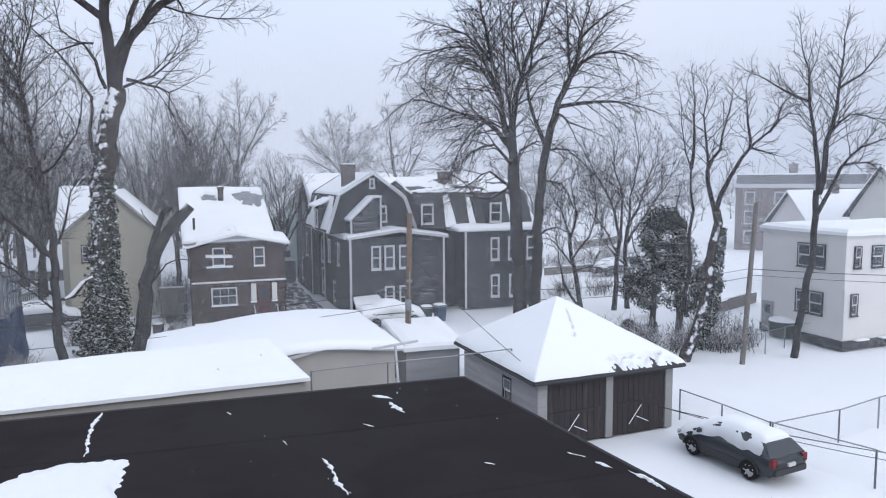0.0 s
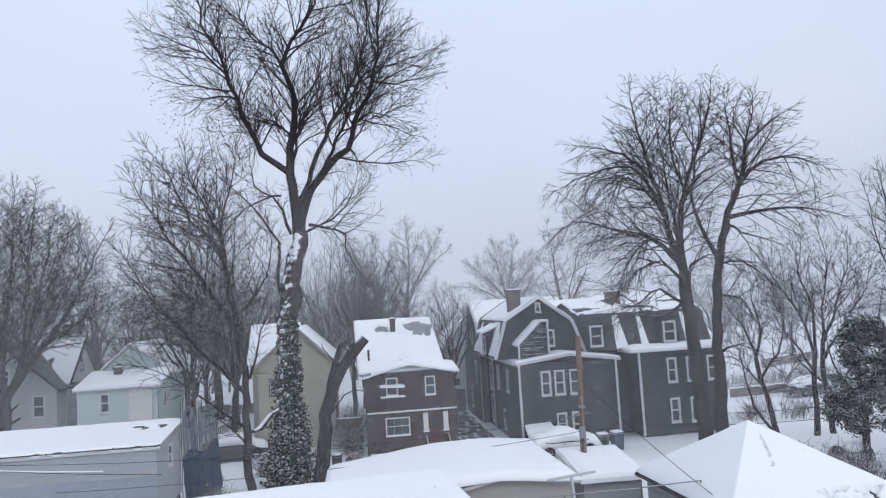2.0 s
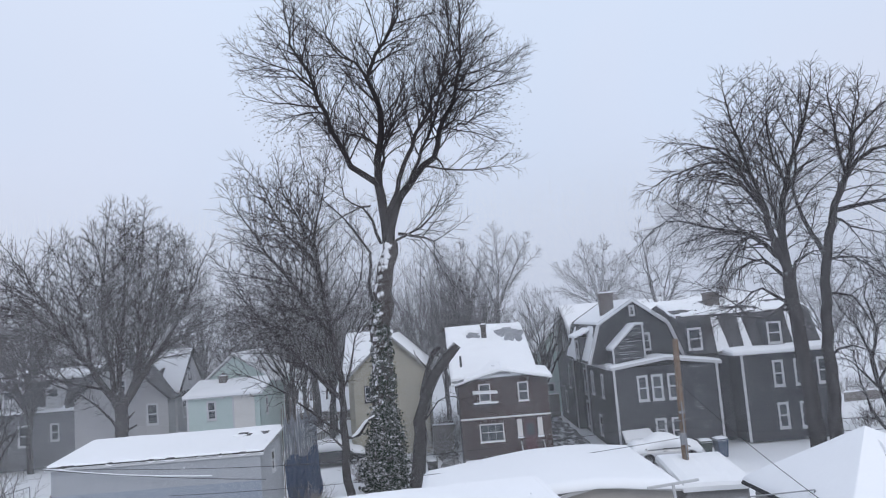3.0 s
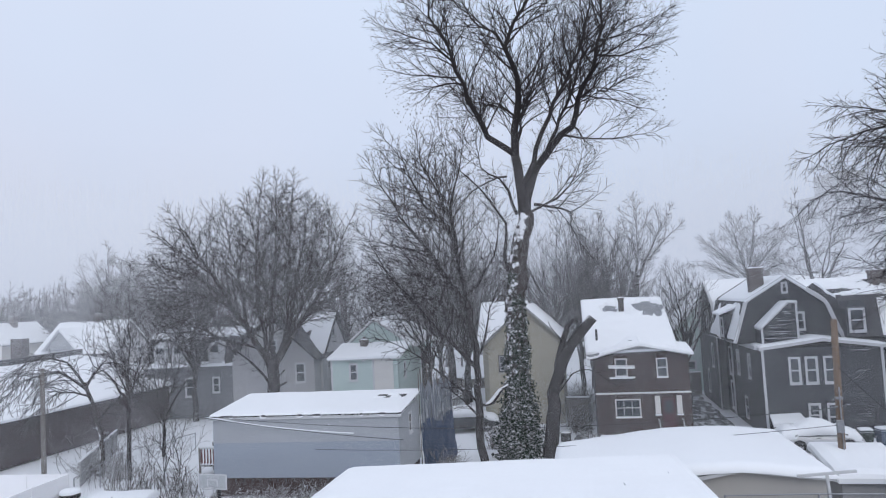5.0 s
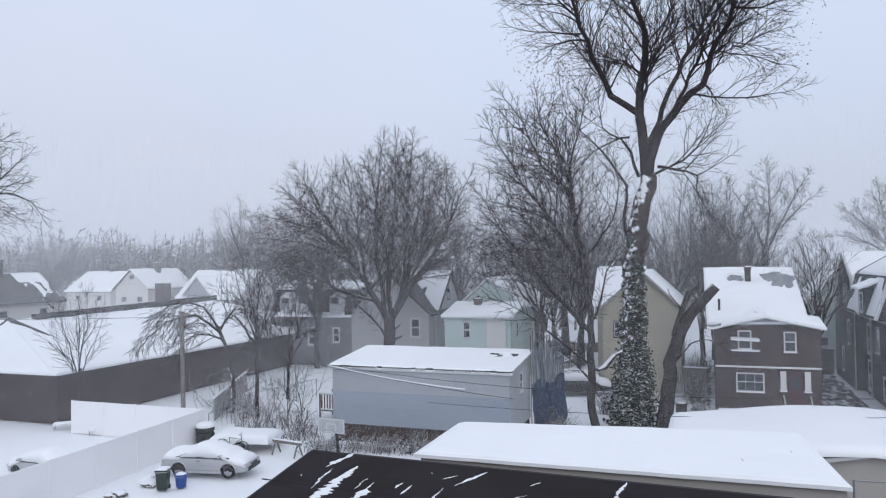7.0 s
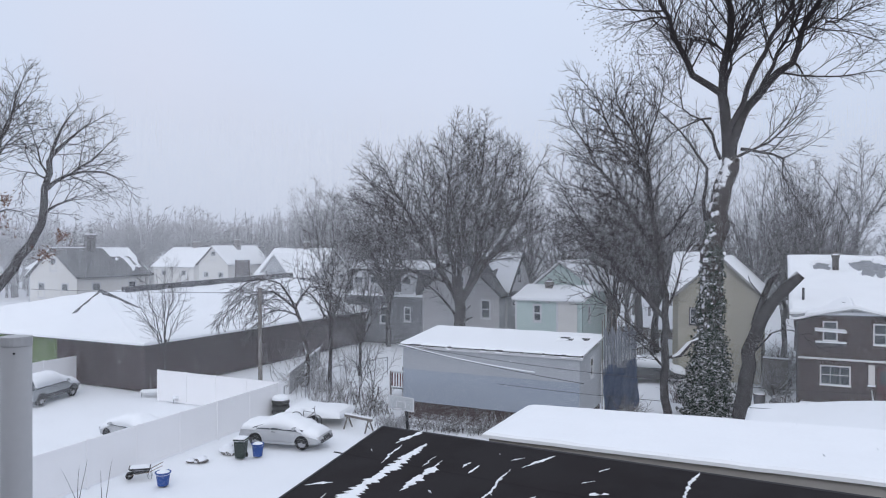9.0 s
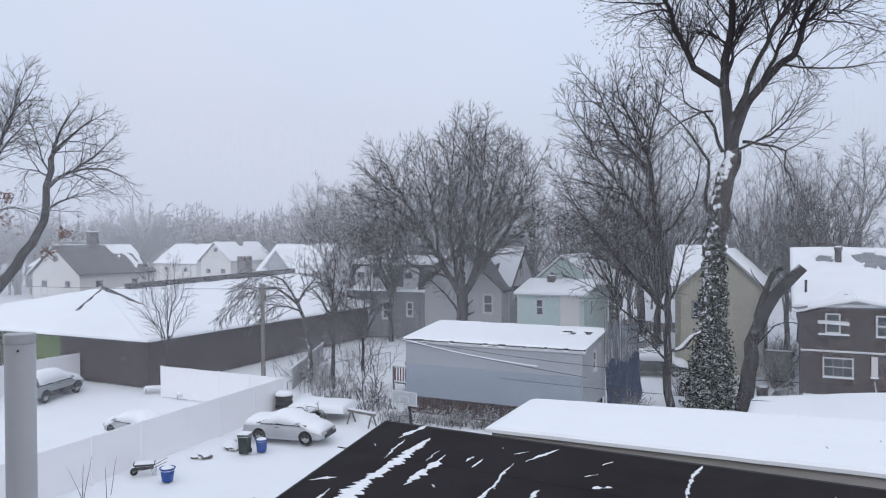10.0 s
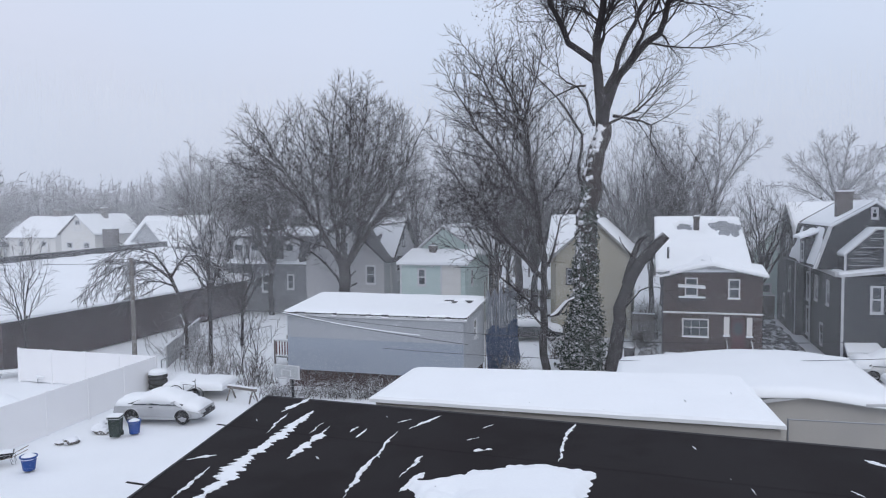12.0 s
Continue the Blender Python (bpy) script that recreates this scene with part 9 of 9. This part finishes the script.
# far woods to the horizon
def far_woods(name, label, r0, r1, n, seed, lo=7.0, hi=15.0, a0=-66, a1=70):
    """Trees too far off to tell apart: a stem, a dome of limbs, and a haze of twigs spraying out of each."""
    rng = random.Random(seed)
    w = Wood()
    for _ in range(n):
        a = radians(rng.uniform(a0, a1))
        r = rng.uniform(r0, r1)
        h = lo + (hi - lo) * rng.random() * (0.6 + 0.4 * noise.noise(Vector((a * 9, r * 0.02, seed))))
        p = Vector((-math.sin(a) * r, math.cos(a) * r, -0.3))
        thick = h * 0.018
        fork = p + Vector((rng.gauss(0, 0.3), 0, h * rng.uniform(0.25, 0.35)))
        w.limb([p, fork], [thick, thick * 0.7], 3)
        wide = h * rng.uniform(0.36, 0.5)
        mass = fork + Vector((0, 0, h * 0.2))
        for _ in range(10):
            d = Vector((rng.gauss(0, 1), rng.gauss(0, 1), rng.gauss(0.2, 0.8))).normalized() * rng.uniform(0.5, 0.85)
            end = p + Vector((d.x * wide, d.y * wide, h * 0.6 + d.z * h * 0.34))
            mid = fork.lerp(end, 0.5) + Vector((d.x * wide * 0.12, d.y * wide * 0.12, 0.0))
            w.limb([fork, mid, end], [thick * 0.35, thick * 0.24, 0.03], 3)
            for k in range(14):
                q = fork.lerp(mid, rng.uniform(0.5, 1.0)) if k < 4 else mid.lerp(end, rng.uniform(0, 1.0))
                out = ((q - mass).normalized() + Vector((rng.gauss(0, 0.6), rng.gauss(0, 0.6), rng.gauss(0, 0.45)))).normalized()
                w.spike(q, out, h * rng.uniform(0.05, 0.11), thick * 0.24)
    # The whitened twig colour carries painted haze here as well.
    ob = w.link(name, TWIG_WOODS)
    return tagged(ob, label, "woods", kind="stuff")


far_woods("far_woods", "bare woods fading into the snowfall", 125, 190, 190, 3)
far_woods("horizon_woods", "line of bare woods on the hazy horizon", 190, 420, 150, 4, 11, 22)
far_woods("horizon_grove", "hazy grey grove beyond the far roofs", 138, 190, 300, 8, 15, 25, 31, 68)
far_woods("near_woods", "grey band of bare woods behind the houses", 92, 130, 110, 6, 8, 15, -10, 36)


def far_fence(a, b, h, label, mat=None):
    mat = mat or TIMBER_GREY
    fn = thing("board_fence", label, "fence", "far board fences", (a[0], a[1], 0))
    d = Vector((b[0] - a[0], b[1] - a[1], 0))
    fn.matrix_basis = Matrix.Translation((a[0], a[1], 0)) @ Matrix.Rotation(math.atan2(d.y, d.x), 4, "Z")
    n = int(d.length / 1.5)
    for i in range(n):
        part("panel", box(i * 1.5, -0.03, 0, i * 1.5 + 1.46, 0.03, h + 0.08 * math.sin(i * 2.3)), mat, fn)
    part("rail", soft_box(0, -0.05, h * 0.5, n * 1.5, -0.03, h * 0.5 + 0.12), mat, fn)
    part("snow_line", soft_box(0, -0.06, h + 0.02, n * 1.5, 0.06, h + 0.12, 0.03), SNOW, fn)


far_fence((-1.6, 50.6), (0.1, 50.4), 1.9, "tall grey board fence between the yellow and brick houses")
far_fence((6.3, 63.0), (9.3, 63.4), 1.9, "tall grey board fence at the end of the driveway")
far_fence((31.4, 58.6), (41.4, 59.9), 0.7, "low weathered board fence across the snowy field")
far_fence((-27.6, 35.2), (-32.5, 45.5), 1.3, "weathered grey board fence beside the brick hall", SIDING_WORN)
far_fence((30.5, 36.6), (39.5, 40.5), 0.8, "low dark board fence behind the white house")
far_fence((-15.6, 73.6), (-9.4, 72.3), 0.95, "weathered board fence before the woods")
far_fence((46.0, 78.0), (58.0, 84.0), 1.0, "low weathered board fence in the haze")


# ---------------------------------------------------------------- haze veils and drifting flakes
def snowfall(name, label, veils, seed):
    """Haze of the snowy air, imitated by added geometry: veil behind veil of hair-thin upright strips, too fine to tell
    apart.
    """
    g = np.random.default_rng(seed)
    a0, a1, n = radians(-62), radians(68), 12500
    V = []
    for r, cover in veils:
        pitch = (a1 - a0) / n
        a = a0 + (np.arange(n) + g.random()) * pitch
        rr = r * (1 + 0.12 * ((np.arange(n) * 0.7548777) % 1.0 - 0.5))
        half = 0.5 * cover * pitch
        top = 12 + r * (0.01 + 0.15 * ((np.arange(n) * 0.6180339) % 1.0))
        for da, z in ((-half, 0 * top), (half, 0 * top), (half, top), (-half, top)):
            V.append(np.stack([-np.sin(a + da) * rr, np.cos(a + da) * rr, z], 1))
    m = len(veils)
    v = np.stack(V, 0).reshape(m, 4, n, 3).transpose(0, 2, 1, 3).reshape(-1, 3)
    k = m * n
    me = bpy.data.meshes.new(name)
    me.vertices.add(k * 4)
    me.vertices.foreach_set("co", v.ravel())
    me.loops.add(k * 4)
    me.loops.foreach_set("vertex_index", np.arange(k * 4))
    me.polygons.add(k)
    me.polygons.foreach_set("loop_start", np.arange(k) * 4)
    me.update()
    me.materials.append(FLAKE_HAZE)
    ob = new(name, me)
    return tagged(ob, label, "snowfall", kind="stuff")


# Toned to suit the imitated haze; the single flakes share it.
FLAKE_HAZE = material("flake_and_haze", (0.765, 0.785, 0.822), 0.9, 1.0, 0.0, 1.0, 0.0, 0.0, spec=0.0)
# Pale strips added at growing distances stand in for haze.
snowfall("falling_snow", "haze of the snowy air imitated by veils of hair-thin strips", [(28, 0.036), (34, 0.036), (42, 0.046), (60, 0.09), (76, 0.11), (96, 0.10), (122, 0.1), (160, 0.14), (205, 0.2), (270, 0.35), (420, 0.6), (540, 0.7)], 5)


def near_flakes(n, seed):
    """Single flakes drifting close by, over the black roof."""
    rng = random.Random(seed)
    v, f = [], []
    for _ in range(n):
        a = radians(rng.uniform(-50, 58))
        r = rng.uniform(4, 17)
        p = Vector((-math.sin(a) * r, math.cos(a) * r, rng.uniform(3.4, 8.6)))
        s = rng.uniform(0.004, 0.009)
        d = Vector((rng.gauss(0.6, 0.3), rng.gauss(0, 0.3), -rng.uniform(0.3, 1.0))).normalized() * s * 2.2
        o = d.orthogonal().normalized() * s
        i = len(v)
        q = d.cross(o).normalized() * s
        v += [tuple(p + d), tuple(p + o), tuple(p + q), tuple(p - o), tuple(p - q), tuple(p - d)]
        f += [(i, i + 1, i + 2), (i, i + 2, i + 3), (i, i + 3, i + 4), (i, i + 4, i + 1), (i + 5, i + 2, i + 1), (i + 5, i + 3, i + 2), (i + 5, i + 4, i + 3), (i + 5, i + 1, i + 4)]
    me = bpy.data.meshes.new("drifting_flakes")
    me.from_pydata(v, [], f)
    me.materials.append(FLAKE_HAZE)
    return tagged(new("drifting_flakes", me), "single snowflakes drifting over the black roof", "snowfall", kind="stuff")


near_flakes(130, 3)
